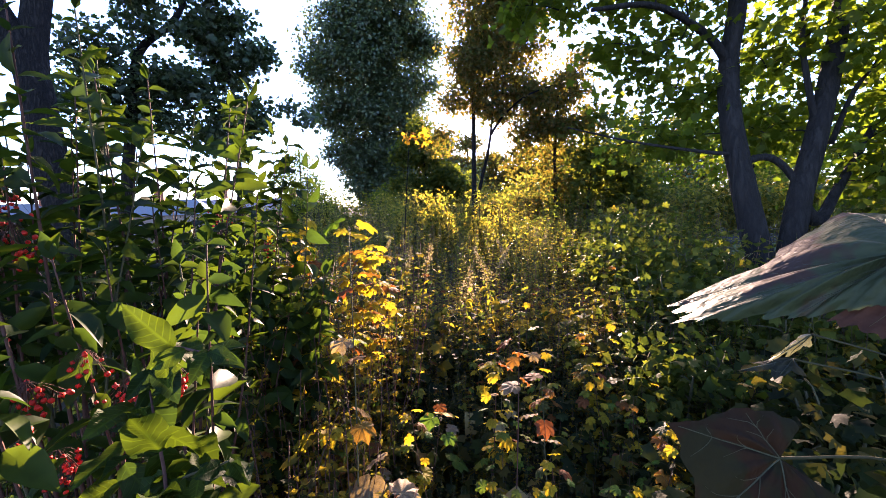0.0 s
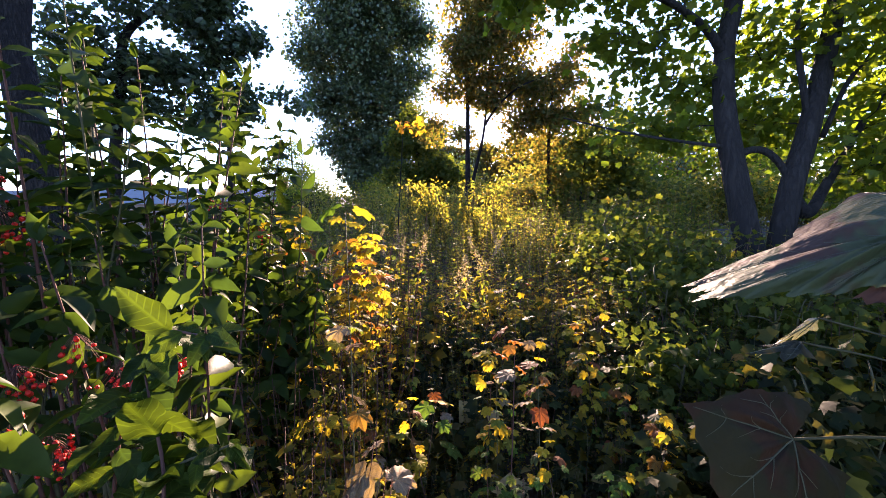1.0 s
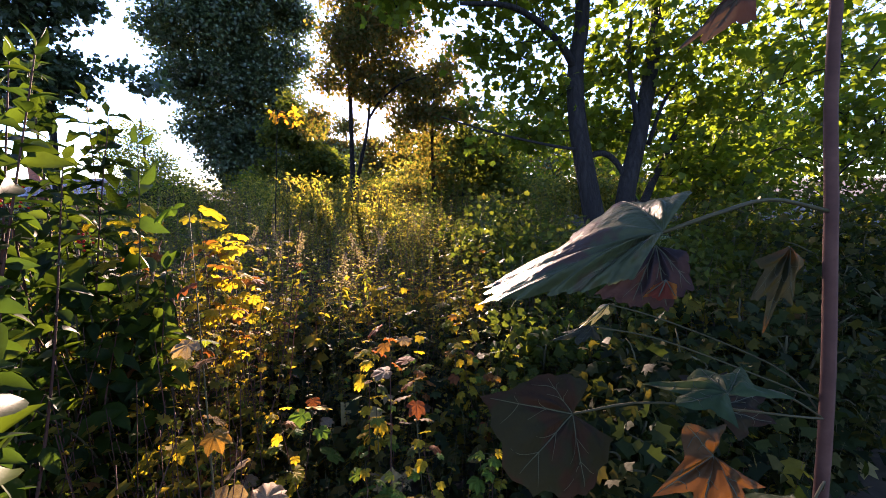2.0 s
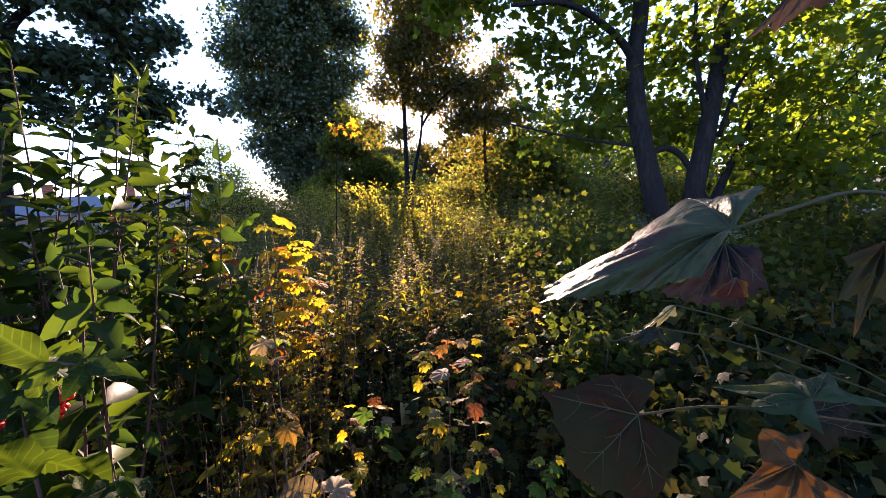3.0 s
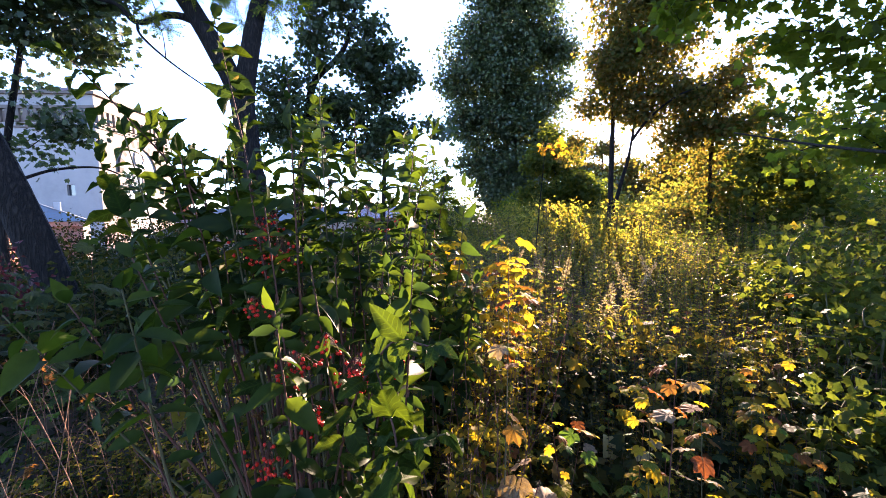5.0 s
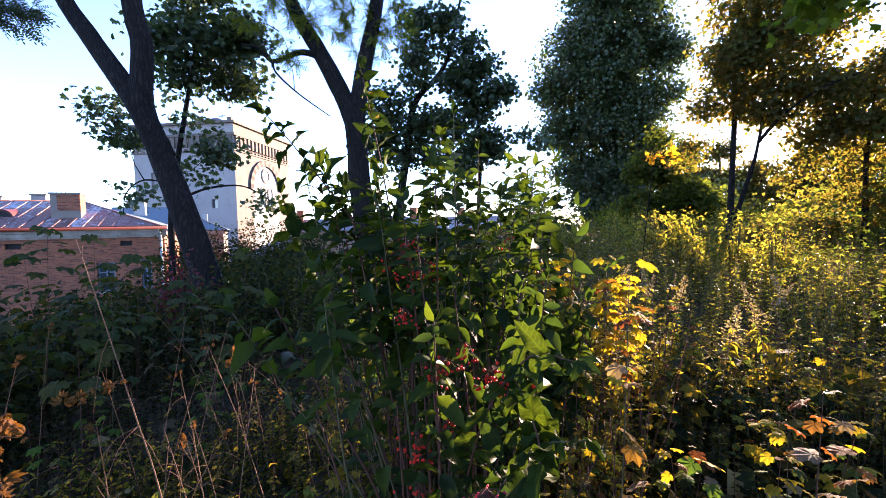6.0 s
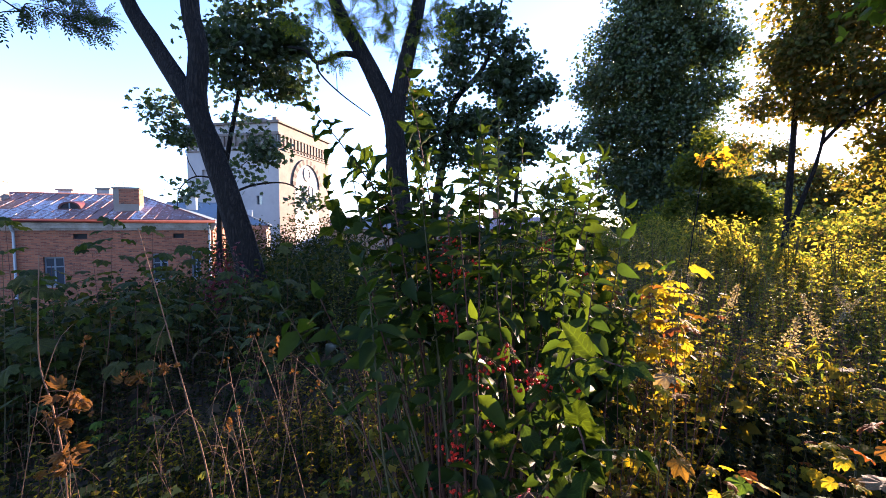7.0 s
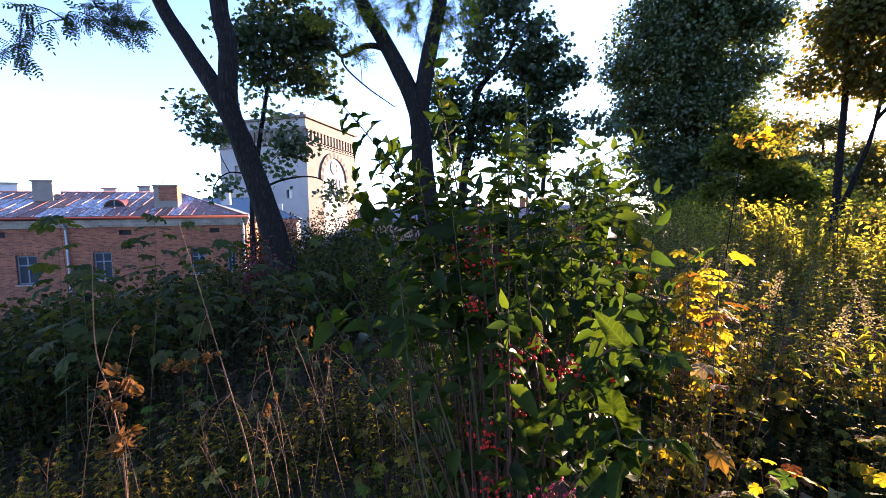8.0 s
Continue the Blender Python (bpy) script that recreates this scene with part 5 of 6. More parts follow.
def leafy_shoot(acc, pts, r0, start, step, size, out):
    """A woody shoot with leaves in crossed pairs; appends (place, way, up, size) to out."""
    line = smooth_line(pts, 24)
    acc.add(*tube(line, r0, 0.0016, 6))
    seg = np.linalg.norm(np.diff(line, axis=0), axis=1)
    run = np.concatenate([[0], np.cumsum(seg)])
    total, s, k = run[-1], start * run[-1], 0
    turn = rng.random() * 6
    while s < total:
        f = s / total
        p = np.array([np.interp(s, run, line[:, i]) for i in range(3)])
        tan = unit(np.array([np.interp(min(s + 0.02, total), run, line[:, i]) for i in range(3)]) - np.array([np.interp(s - 0.02, run, line[:, i]) for i in range(3)]))
        x = unit(np.cross(tan, [0.3, 0.2, 1]))
        y = np.cross(tan, x)
        a = turn + k * math.pi / 2
        for sign in (1, -1):
            w = sign * (math.cos(a) * x + math.sin(a) * y)
            way = unit(w + 0.3 * tan + rng.normal(size=3) * 0.36 + np.array([0, 0, (-0.15 - 0.75 * rng.random()) if p[2] < 1.5 else 0.15 - 0.4 * rng.random()]))
            up = unit(0.7 * tan + np.array([0, -0.25, 0.4]) + rng.normal(size=3) * 0.55)
            out.append((p, way, up, size * (0.5 + 0.62 * rng.random()) * (0.55 if f > 0.94 else 1.0)))
        s += step * (0.8 + 0.4 * rng.random()) * (0.6 if f > 0.85 else 1)
        k += 1
    tip = line[-1]
    for q in range(2):
        out.append((tip, unit(tan + rng.normal(size=3) * 0.4), unit(rng.normal(size=3) + np.array([0, 0, 1])), size * 0.55))


fruit_meshes = {}
for mat in (fruit_red, fruit_pink):
    fruit_meshes[mat.name] = Acc().add(*capsule()).mesh("fruit")
    fruit_meshes[mat.name].materials.append(mat)


def fruit_cluster(bush, centre, count, spread, mat):
    c = np.array(centre, float)
    c = c + unit(np.array([0, 0, c[2]]) - c) * np.array([0.12, 0.12, 0])
    pos = c + rng.normal(size=(count, 3)) * spread * np.array([0.75, 0.75, 0.7])
    top = c + np.array([0, 0, spread * 1.8])
    acc = Acc()
    for p in pos:
        acc.add(*tube(smooth_line([top, (top + p) / 2 + np.array([0, 0, 0.006]), p], 4), 0.0005, 0.0004, 3))
    cl = part("umbel", acc, twig_red, bush, "hanging sprays of red four-lobed fruits")
    for p in pos:
        s = 0.0105 * (0.8 + 0.5 * rng.random())
        part("fruit", fruit_meshes[mat.name], None, cl, at=Matrix.Translation(p) @ Euler(rng.random(3) * 6).to_matrix().to_4x4() @ Matrix.Scale(s, 4))


def leafy_bush(label, shoots, fruits, picked, name="spindle_bush", size=0.10, bare=-9.0):
    """bare: below 1.28 m the stems are mostly leafless on the shaded side of this x."""
    ob = thing(name, label, "bush", "spindle bushes")
    leaves = []
    for i, (pts, r0, start, step, *own) in enumerate(shoots):
        acc = Acc()
        leafy_shoot(acc, pts, r0, start, step, own[0] if own else size, leaves)
        part("stem", acc, twig_red if i % 3 else twig_green, ob)
    leaves = [f for f in leaves if f[0][2] > 1.28 or f[0][0] > bare or rng.random() < 0.16]
    lone, rest = leaves[:picked], leaves[picked:]
    meshes = [Acc().add(*sh).mesh("leaf") for sh in LEAF]
    for me in meshes:
        me.materials.append(bush_leaf)
    for p, way, up, s in lone:
        turn = frames(np.array([way]), np.array([up]))[0]
        m = Matrix.Translation(p) @ Matrix(turn.tolist()).to_4x4() @ Matrix.Diagonal((s, s, s, 1))
        part("leaf", meshes[rng.integers(4)], None, ob, at=m)
    if rest:
        p, w, u, s = (np.array(a) for a in zip(*rest))
        inner = part("inner_leaves", Acc().add(*scatter(LEAF_LOW, p, frames(w, u), s)), bush_leaf_far, ob)
        inner["kind"] = "stuff"
    for c, count, spread, mat in fruits:
        fruit_cluster(ob, c, int(count * 1.2), spread * 0.85, mat)
    return ob


def dome(count, cx, cy, spread, lo, hi, bx, by):
    """Shoots that rise from one base and spread into a dome."""
    out = []
    for i in range(count):
        a, r = 2.4 * i + rng.random(), spread * math.sqrt((i + 0.5) / count)
        tx, ty, tz = cx + r * math.cos(a), cy + r * math.sin(a), lo + (hi - lo) * rng.random() * (1 - 0.35 * (r / spread) ** 2)
        base = (bx + 0.12 * math.cos(a), by + 0.12 * math.sin(a), 0)
        mid = (base[0] * 0.45 + tx * 0.55 + 0.05 * rng.normal(), base[1] * 0.45 + ty * 0.55 + 0.05 * rng.normal(), tz * 0.55)
        out.append(([base, mid, (tx, ty, tz)], 0.007, 0.3, 0.065))
    return out


def shoot_to(tip, size):
    """A shoot that rises from the bush's foot to its tip."""
    x, y, z = tip
    foot = np.array([-0.97, 0.97])
    p = [foot + (np.array([x, y]) - foot) * f for f in (0.0, 0.35, 0.7)]
    return [(*p[0], 0), (*p[1], 0.48 * z), (*p[2], 0.76 * z), tip], 0.0065, 0.42, 0.068, size


tall_shoots = [
    ([(-1.0, 1.1, 0), (-1.05, 1.2, 0.9), (-1.13, 1.4, 1.6), (-1.24, 1.57, 2.24)], 0.008, 0.4, 0.085, 0.13),
    ([(-0.95, 1.05, 0), (-1.08, 1.07, 0.9), (-1.16, 1.1, 1.49), (-1.37, 1.24, 2.04), (-1.55, 1.31, 2.58)], 0.008, 0.45, 0.085, 0.145),
    ([(-1.16, 1.1, 1.49), (-1.28, 1.02, 1.7), (-1.39, 0.95, 1.89), (-1.5, 0.84, 2.1), (-1.57, 0.76, 2.23)], 0.005, 0.1, 0.066, 0.135),
    ([(-1.0, 0.95, 0), (-1.1, 0.85, 0.9), (-1.25, 0.82, 1.41), (-1.48, 0.85, 1.67), (-1.64, 0.87, 1.92)], 0.007, 0.5, 0.085, 0.13),
]
low_shoots = [
    ([(-0.85, 0.9, 0), (-0.55, 0.62, 0.85), (-0.38, 0.55, 1.22), (-0.44, 0.63, 1.33), (-0.486, 0.686, 1.36)], 0.004, 0.62, 0.05, 0.12),
    ([(-0.9, 0.95, 0.3), (-0.65, 0.78, 1.1), (-0.45, 0.66, 1.42), (-0.3, 0.57, 1.47)], 0.005, 0.45, 0.06, 0.092),
    ([(-0.9, 0.95, 0.2), (-0.6, 0.7, 0.9), (-0.42, 0.6, 1.22), (-0.28, 0.56, 1.31)], 0.005, 0.5, 0.06, 0.095),
]
tips = [(-1.46, 1.08, 2.0), (-1.38, 1.2, 1.95), (-1.06, 0.84, 1.85), (-1.43, 0.93, 1.99), (-1.22, 1.44, 2.11), (-1.24, 1.21, 1.97), (-1.03, 1.46, 1.97), (-0.97, 1.64, 1.95), (-1.19, 0.98, 1.88), (-1.18, 0.8, 1.91), (-1.2, 0.5, 1.52), (-1.33, 0.44, 1.5), (-1.12, 0.6, 1.62), (-1.24, 0.72, 1.62)]
shoots = tall_shoots + low_shoots + [shoot_to(p, 0.122) for p in tips] + dome(34, -0.95, 0.98, 0.55, 1.15, 1.85, -0.95, 1.0) + dome(22, -1.05, 1.2, 0.55, 1.75, 2.25, -1.0, 1.1)
fruits = [((-0.66, 0.86, 1.30), 34, 0.035, fruit_red), ((-0.60, 0.83, 1.33), 22, 0.028, fruit_red), ((-1.08, 0.97, 1.62), 44, 0.05, fruit_red), ((-0.56, 0.57, 1.11), 130, 0.048, fruit_pink), ((-0.50, 0.58, 1.09), 80, 0.04, fruit_pink),
          ((-0.78, 0.80, 1.19), 26, 0.03, fruit_red), ((-0.89, 0.76, 1.08), 26, 0.04, fruit_red), ((-0.97, 0.95, 1.60), 24, 0.04, fruit_red), ((-0.79, 0.77, 1.33), 26, 0.035, fruit_red), ((-0.76, 0.87, 1.36), 20, 0.03, fruit_red),
          ((-0.50, 0.79, 1.37), 16, 0.02, fruit_red), ((-1.13, 1.08, 1.69), 30, 0.045, fruit_red), ((-0.86, 0.72, 0.95), 24, 0.04, fruit_red), ((-1.0, 0.85, 1.45), 16, 0.03, fruit_red)]
leafy_bush("spindle bush with glossy green leaves and red hanging fruits", shoots, fruits, 298, bare=-0.74)
back = [([(-0.95, 1.9, 0), (-0.95, 1.93, 1.0), (-0.93, 1.95, 2.11)], 0.007, 0.4, 0.085, 0.14), ([(-0.9, 2.0, 0), (-0.87, 2.1, 1.0), (-0.85, 2.14, 2.05)], 0.007, 0.4, 0.085, 0.14), ([(-0.95, 1.95, 0), (-0.9, 2.0, 0.9), (-0.82, 2.02, 1.5), (-0.74, 2.05, 1.97)], 0.007, 0.35, 0.08), ([(-0.85, 1.9, 0), (-0.75, 1.95, 0.9), (-0.66, 1.95, 1.4), (-0.61, 1.94, 1.85)], 0.007, 0.35, 0.08),
        ([(-1.0, 1.9, 0), (-1.05, 1.95, 0.9), (-1.06, 1.95, 1.5), (-1.06, 1.94, 1.94)], 0.007, 0.35, 0.08), ([(-1.05, 2.1, 0), (-1.1, 2.2, 1.0), (-1.1, 2.25, 1.7), (-1.1, 2.27, 2.19)], 0.007, 0.35, 0.08),
        ([(-0.95, 1.9, 0), (-0.9, 1.92, 1.0), (-0.89, 1.94, 1.88)], 0.007, 0.35, 0.08)] + dome(22, -1.0, 2.0, 0.5, 1.1, 1.75, -0.95, 2.0)
leafy_bush("spindle bush with dark green leaves behind the first", back, [((-1.03, 1.91, 1.64), 24, 0.04, fruit_red), ((-0.8, 1.85, 1.5), 14, 0.03, fruit_red)], 120, size=0.145)
side_bush = dome(14, -1.42, 1.75, 0.32, 0.9, 1.5, -1.4, 1.75)
leafy_bush("spindle bush in the shade of its neighbours", side_bush, [((-1.35, 1.5, 1.3), 20, 0.04, fruit_red)], 52, size=0.115)

# ---- the maple sapling in the foreground ----
BIG_LEAF = lobed(MAPLE_FINE, 5, 0.12, 0.3, 0.03)
near_top = leaf_mat("near_maple_leaf", [(0.040, 0.056, 0.022), (0.050, 0.054, 0.024)], 0.24, 0.5, True, spots=(0.052, 0.026, 0.016), spot_at=0.53, grain=40.0, relief=0.9, gloss=0.16)
near_purple = leaf_mat("purple_maple_leaf", [(0.020, 0.012, 0.011), (0.025, 0.014, 0.012)], 0.14, 0.6, True, spots=(0.05, 0.03, 0.026), spot_at=0.58, grain=44.0, relief=0.9, gloss=0.1)
near_orange = leaf_mat("orange_maple_leaf", [(0.30, 0.075, 0.012), (0.34, 0.10, 0.014)], 0.5, 0.6, True, spots=(0.12, 0.02, 0.01), spot_at=0.56, grain=60.0, relief=0.6, gloss=0.1)
near_pale = leaf_mat("pale_maple_leaf", [(0.15, 0.15, 0.10), (0.18, 0.17, 0.12)], 0.3, 0.55, True, spots=(0.12, 0.07, 0.05), spot_at=0.58, grain=40.0, relief=0.9)
near_gold = leaf_mat("gold_maple_leaf", [(0.085, 0.030, 0.004), (0.06, 0.036, 0.005)], 0.4, 0.6, True, spots=(0.016, 0.016, 0.005), spot_at=0.48, grain=34.0, relief=0.9)
near_brown = leaf_mat("brown_maple_leaf", [(0.085, 0.042, 0.028), (0.10, 0.055, 0.036)], 0.2, 0.75, True, spots=(0.045, 0.02, 0.015), spot_at=0.52, grain=40.0, relief=0.9, gloss=0.08)
near_dull = leaf_mat("dull_maple_leaf", [(0.010, 0.013, 0.005), (0.013, 0.011, 0.005)], 0.1, 0.75, True, spots=(0.015, 0.008, 0.004), spot_at=0.51, grain=30.0, relief=0.9, gloss=0.08)
near_green = leaf_mat("green_maple_leaf", [(0.022, 0.042, 0.014), (0.03, 0.045, 0.014)], 0.2, 0.6, True, spots=(0.10, 0.085, 0.015), spot_at=0.58, grain=34.0, relief=0.9, gloss=0.12)


def placed_leaf(parent, base, tip, side, material):
    """A leaf from its stalk's end to its tip; side is a point towards its right-hand edge."""
    base, tip, side_p = (np.array(a, float) for a in (base, tip, side))
    y = tip - base
    length = np.linalg.norm(y)
    y = y / length
    x = side_p - base
    x = unit(x - y * (x @ y))
    z = np.cross(x, y)
    turn = Matrix(np.stack([x, y, z], -1).tolist()).to_4x4()
    return part("leaf", Acc().add(*BIG_LEAF).mesh("leaf"), material, parent, at=Matrix.Translation(base) @ turn @ Matrix.Scale(length, 4))


vein_mat = solid_mat("leaf_vein", [(0.04, 0.043, 0.02), (0.055, 0.054, 0.026)], 40.0, 0.6, 0.1, 0.001)


def posed_leaf(parent, base, lobes, material, label="", sinus=0.62, quilt=0.012, rings=10, per=9, bend=0.0):
    """A lobed leaf by its stalk's end and its lobes' tips, swollen between the veins, with toothed edges."""
    base, tips = np.array(base, float), np.array(lobes, float)
    edge, swell = [], []
    for i in range(len(tips) - 1):
        for k in range(per):
            u = k / per
            way = (tips[i] - base) * (1 - u) + (tips[i + 1] - base) * u
            full = np.linalg.norm(tips[i] - base) * (1 - u) + np.linalg.norm(tips[i + 1] - base) * u
            dip = sinus[i] if isinstance(sinus, tuple) else sinus
            low = dip + (1 - dip) * abs(2 * u - 1) ** 1.15
            tooth = 1 + 0.035 * math.sin(6.28 * 2.5 * u + i) + 0.015 * rng.normal()
            edge.append(base + unit(way) * full * low * tooth)
            swell.append(math.sin(math.pi * u) * (1 + 0.35 * math.sin(4 * math.pi * u)))
    edge.append(tips[-1])
    swell.append(0)
    edge, swell = np.array(edge), np.array(swell)
    m = len(edge)
    nrm = unit(np.cross(tips[-1] - base, tips[len(tips) // 2] - base) + np.cross(tips[len(tips) // 2] - base, tips[0] - base))
    nrm = nrm if nrm[2] > 0 else -nrm
    v = [base]
    size = np.linalg.norm(edge - base, axis=1).max()
    for k in range(1, rings + 1):
        f = k / rings
        p = base + (edge - base) * f
        q = quilt * swell * math.sin(math.pi * min(1, f * 1.05)) + 0.0011 * np.sin(p[:, 0] * 120 + 0.8 * k) * np.cos(p[:, 2] * 160 + p[:, 1] * 90) + 4 * bend * f * (1 - f) + 0.0004 * rng.normal(size=m) * f
        v += list(p + nrm * q[:, None])
    t = [(0, 1 + i, 2 + i) for i in range(m - 1)]
    for k in range(rings - 1):
        for i in range(m - 1):
            a, b = 1 + k * m + i, 1 + (k + 1) * m + i
            t += [(a, b, b + 1), (a, b + 1, a + 1)]
    leaf = part("leaf", Acc().add(v, t), material, parent, label)
    grid = np.array(v[1:]).reshape(rings, m, 3) + nrm * 0.0002
    acc = Acc()
    for i in range(1, len(tips) - 1):
        acc.add(*tube(np.vstack([[base], grid[:-1, i * per]]), 0.0009, 0.0003, 5))
        for k in range(2, rings - 4, 3):
            for side_way in (-1, 1):
                j = i * per
                pts = [grid[k, j], grid[k + 1, j + side_way], grid[k + 2, j + 2 * side_way], grid[k + 3, j + 3 * side_way]]
                acc.add(*tube(smooth_line(pts, 6), 0.0004, 0.0002, 4))
    part("vein_web", acc, vein_mat, leaf)
    return leaf


stalk_olive = solid_mat("olive_stalk", [(0.022, 0.018, 0.005), (0.038, 0.03, 0.008), (0.05, 0.035, 0.012)], 25.0, 0.7, 0.2, 0.002)


def leaf_stalk(parent, pts, r=0.002, material=stalk_olive):
    return part("leaf_stalk", Acc().add(*tube(smooth_line(pts, 12), r, r * 0.8, 6)), material, parent)


sapling = thing("maple_sapling", "young maple with large fading leaves above the weeds", "sapling")
part("stem", Acc().add(*tube(smooth_line([(0.66, 0.30, 0.0), (0.65, 0.30, 0.7), (0.634, 0.31, 1.32), (0.613, 0.321, 1.61), (0.606, 0.337, 1.82), (0.60, 0.35, 2.3)], 20), 0.0085, 0.005, 10)), twig_red, sapling)
posed_leaf(sapling, (0.384, 0.309, 1.623), [(0.429, 0.323, 1.657), (0.424, 0.409, 1.644), (0.257, 0.395, 1.566), (0.229, 0.318, 1.572), (0.29, 0.305, 1.576), (0.335, 0.285, 1.59)], near_top, "grey-green maple leaf with pale sheen and purple-brown edge", (0.8, 0.66, 0.97, 0.93, 0.92), 0.008, 18, 18, 0.008)
leaf_stalk(sapling, [(0.612, 0.322, 1.632), (0.53, 0.325, 1.647), (0.45, 0.312, 1.638), (0.384, 0.309, 1.623)], 0.0022)
posed_leaf(sapling, (0.367, 0.298, 1.614), [(0.381, 0.28, 1.611), (0.37, 0.262, 1.586), (0.349, 0.264, 1.57), (0.331, 0.282, 1.57), (0.308, 0.298, 1.577)], near_purple, "purple-brown withering lobe", (0.92, 0.93, 0.9, 0.94), 0.004, 10, 10)
posed_leaf(sapling, (0.348, 0.266, 1.593), [(0.352, 0.26, 1.591), (0.349, 0.256, 1.581), (0.339, 0.264, 1.579), (0.333, 0.272, 1.58), (0.341, 0.271, 1.589)], near_orange, "small orange-red curled leaf tip", 0.9, 0.002, 6, 6)
posed_leaf(sapling, (0.602, 0.352, 1.592), [(0.625, 0.35, 1.575), (0.595, 0.337, 1.53), (0.569, 0.347, 1.494), (0.562, 0.36, 1.53), (0.574, 0.368, 1.575)], near_gold, "yellow maple leaf with brown blotches", 0.66, 0.006)
posed_leaf(sapling, (0.335, 0.36, 1.432), [(0.365, 0.375, 1.452), (0.315, 0.38, 1.468), (0.235, 0.355, 1.470), (0.25, 0.325, 1.40), (0.33, 0.325, 1.365), (0.375, 0.345, 1.405)], near_dull, "dull olive and reddish maple leaf", 0.9, 0.006)
leaf_stalk(sapling, [(0.335, 0.36, 1.432), (0.42, 0.345, 1.438), (0.55, 0.29, 1.43), (0.628, 0.313, 1.40)], 0.0013)
posed_leaf(sapling, (0.455, 0.292, 1.469), [(0.51, 0.27, 1.466), (0.505, 0.32, 1.476), (0.468, 0.335, 1.474), (0.408, 0.348, 1.459), (0.402, 0.30, 1.463), (0.432, 0.262, 1.457)], near_green, "olive maple leaf with yellow rim seen edge on", 0.6, 0.005)
leaf_stalk(sapling, [(0.455, 0.292, 1.469), (0.53, 0.30, 1.455), (0.628, 0.313, 1.40)], 0.0014)
posed_leaf(sapling, (0.50, 0.34, 1.42), [(0.50, 0.39, 1.435), (0.57, 0.385, 1.43), (0.60, 0.35, 1.42), (0.56, 0.315, 1.405), (0.50, 0.31, 1.40)], near_dull, "", 0.66, 0.004)
posed_leaf(sapling, (0.422, 0.275, 1.425), [(0.455, 0.29, 1.44), (0.405, 0.29, 1.45), (0.348, 0.262, 1.415), (0.365, 0.235, 1.392), (0.425, 0.235, 1.385), (0.46, 0.255, 1.40)], near_gold, "orange and green maple leaf with brown edge", 0.55, 0.005)
posed_leaf(sapling, (0.475, 0.32, 1.84), [(0.485, 0.325, 1.825), (0.45, 0.325, 1.815), (0.405, 0.338, 1.775), (0.43, 0.325, 1.785), (0.475, 0.315, 1.805)], near_brown, "curled dry brown maple leaf", 0.8, 0.006)
posed_leaf(sapling, (0.50, 0.52, 1.487), [(0.515, 0.535, 1.465), (0.485, 0.54, 1.447), (0.437, 0.53, 1.435), (0.443, 0.51, 1.462), (0.47, 0.505, 1.487)], near_pale, "pale curled maple leaf", 0.5, 0.004)
leaf_stalk(sapling, [(0.50, 0.52, 1.487), (0.56, 0.47, 1.47), (0.62, 0.36, 1.44), (0.628, 0.313, 1.40)], 0.0014)
posed_leaf(sapling, (0.445, 0.48, 1.472), [(0.445, 0.50, 1.462), (0.40, 0.485, 1.467), (0.362, 0.455, 1.470), (0.40, 0.45, 1.462), (0.44, 0.455, 1.462)], near_gold, "yellowing maple leaf", 0.6, 0.003)
leaf_stalk(sapling, [(0.445, 0.48, 1.472), (0.52, 0.43, 1.46), (0.627, 0.314, 1.42)], 0.0014)
for b, t, s, m in [((0.52, 0.26, 1.34), (0.45, 0.24, 1.29), (0.47, 0.3, 1.3), near_green), ((0.54, 0.26, 1.25), (0.44, 0.30, 1.22), (0.45, 0.36, 1.2), near_dull)]:
    placed_leaf(sapling, b, t, s, m)
    leaf_stalk(sapling, [b, (0.59, 0.285, b[2] + 0.01), (0.635, 0.309, b[2] - 0.03)], 0.0014)


# ---- maple seedlings ----
SEED = [lobed(MAPLE_FULL, 3, 0.10, 0.2, 0.02), lobed(MAPLE_FULL, 3, 0.16, 0.5, 0.04), lobed(MAPLE_FULL, 3, 0.22, 0.35, 0.05)]
seed_mesh = {}
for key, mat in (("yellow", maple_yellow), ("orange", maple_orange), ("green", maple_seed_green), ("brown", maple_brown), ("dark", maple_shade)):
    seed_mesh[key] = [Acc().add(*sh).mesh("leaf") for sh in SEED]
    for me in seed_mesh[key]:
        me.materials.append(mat)


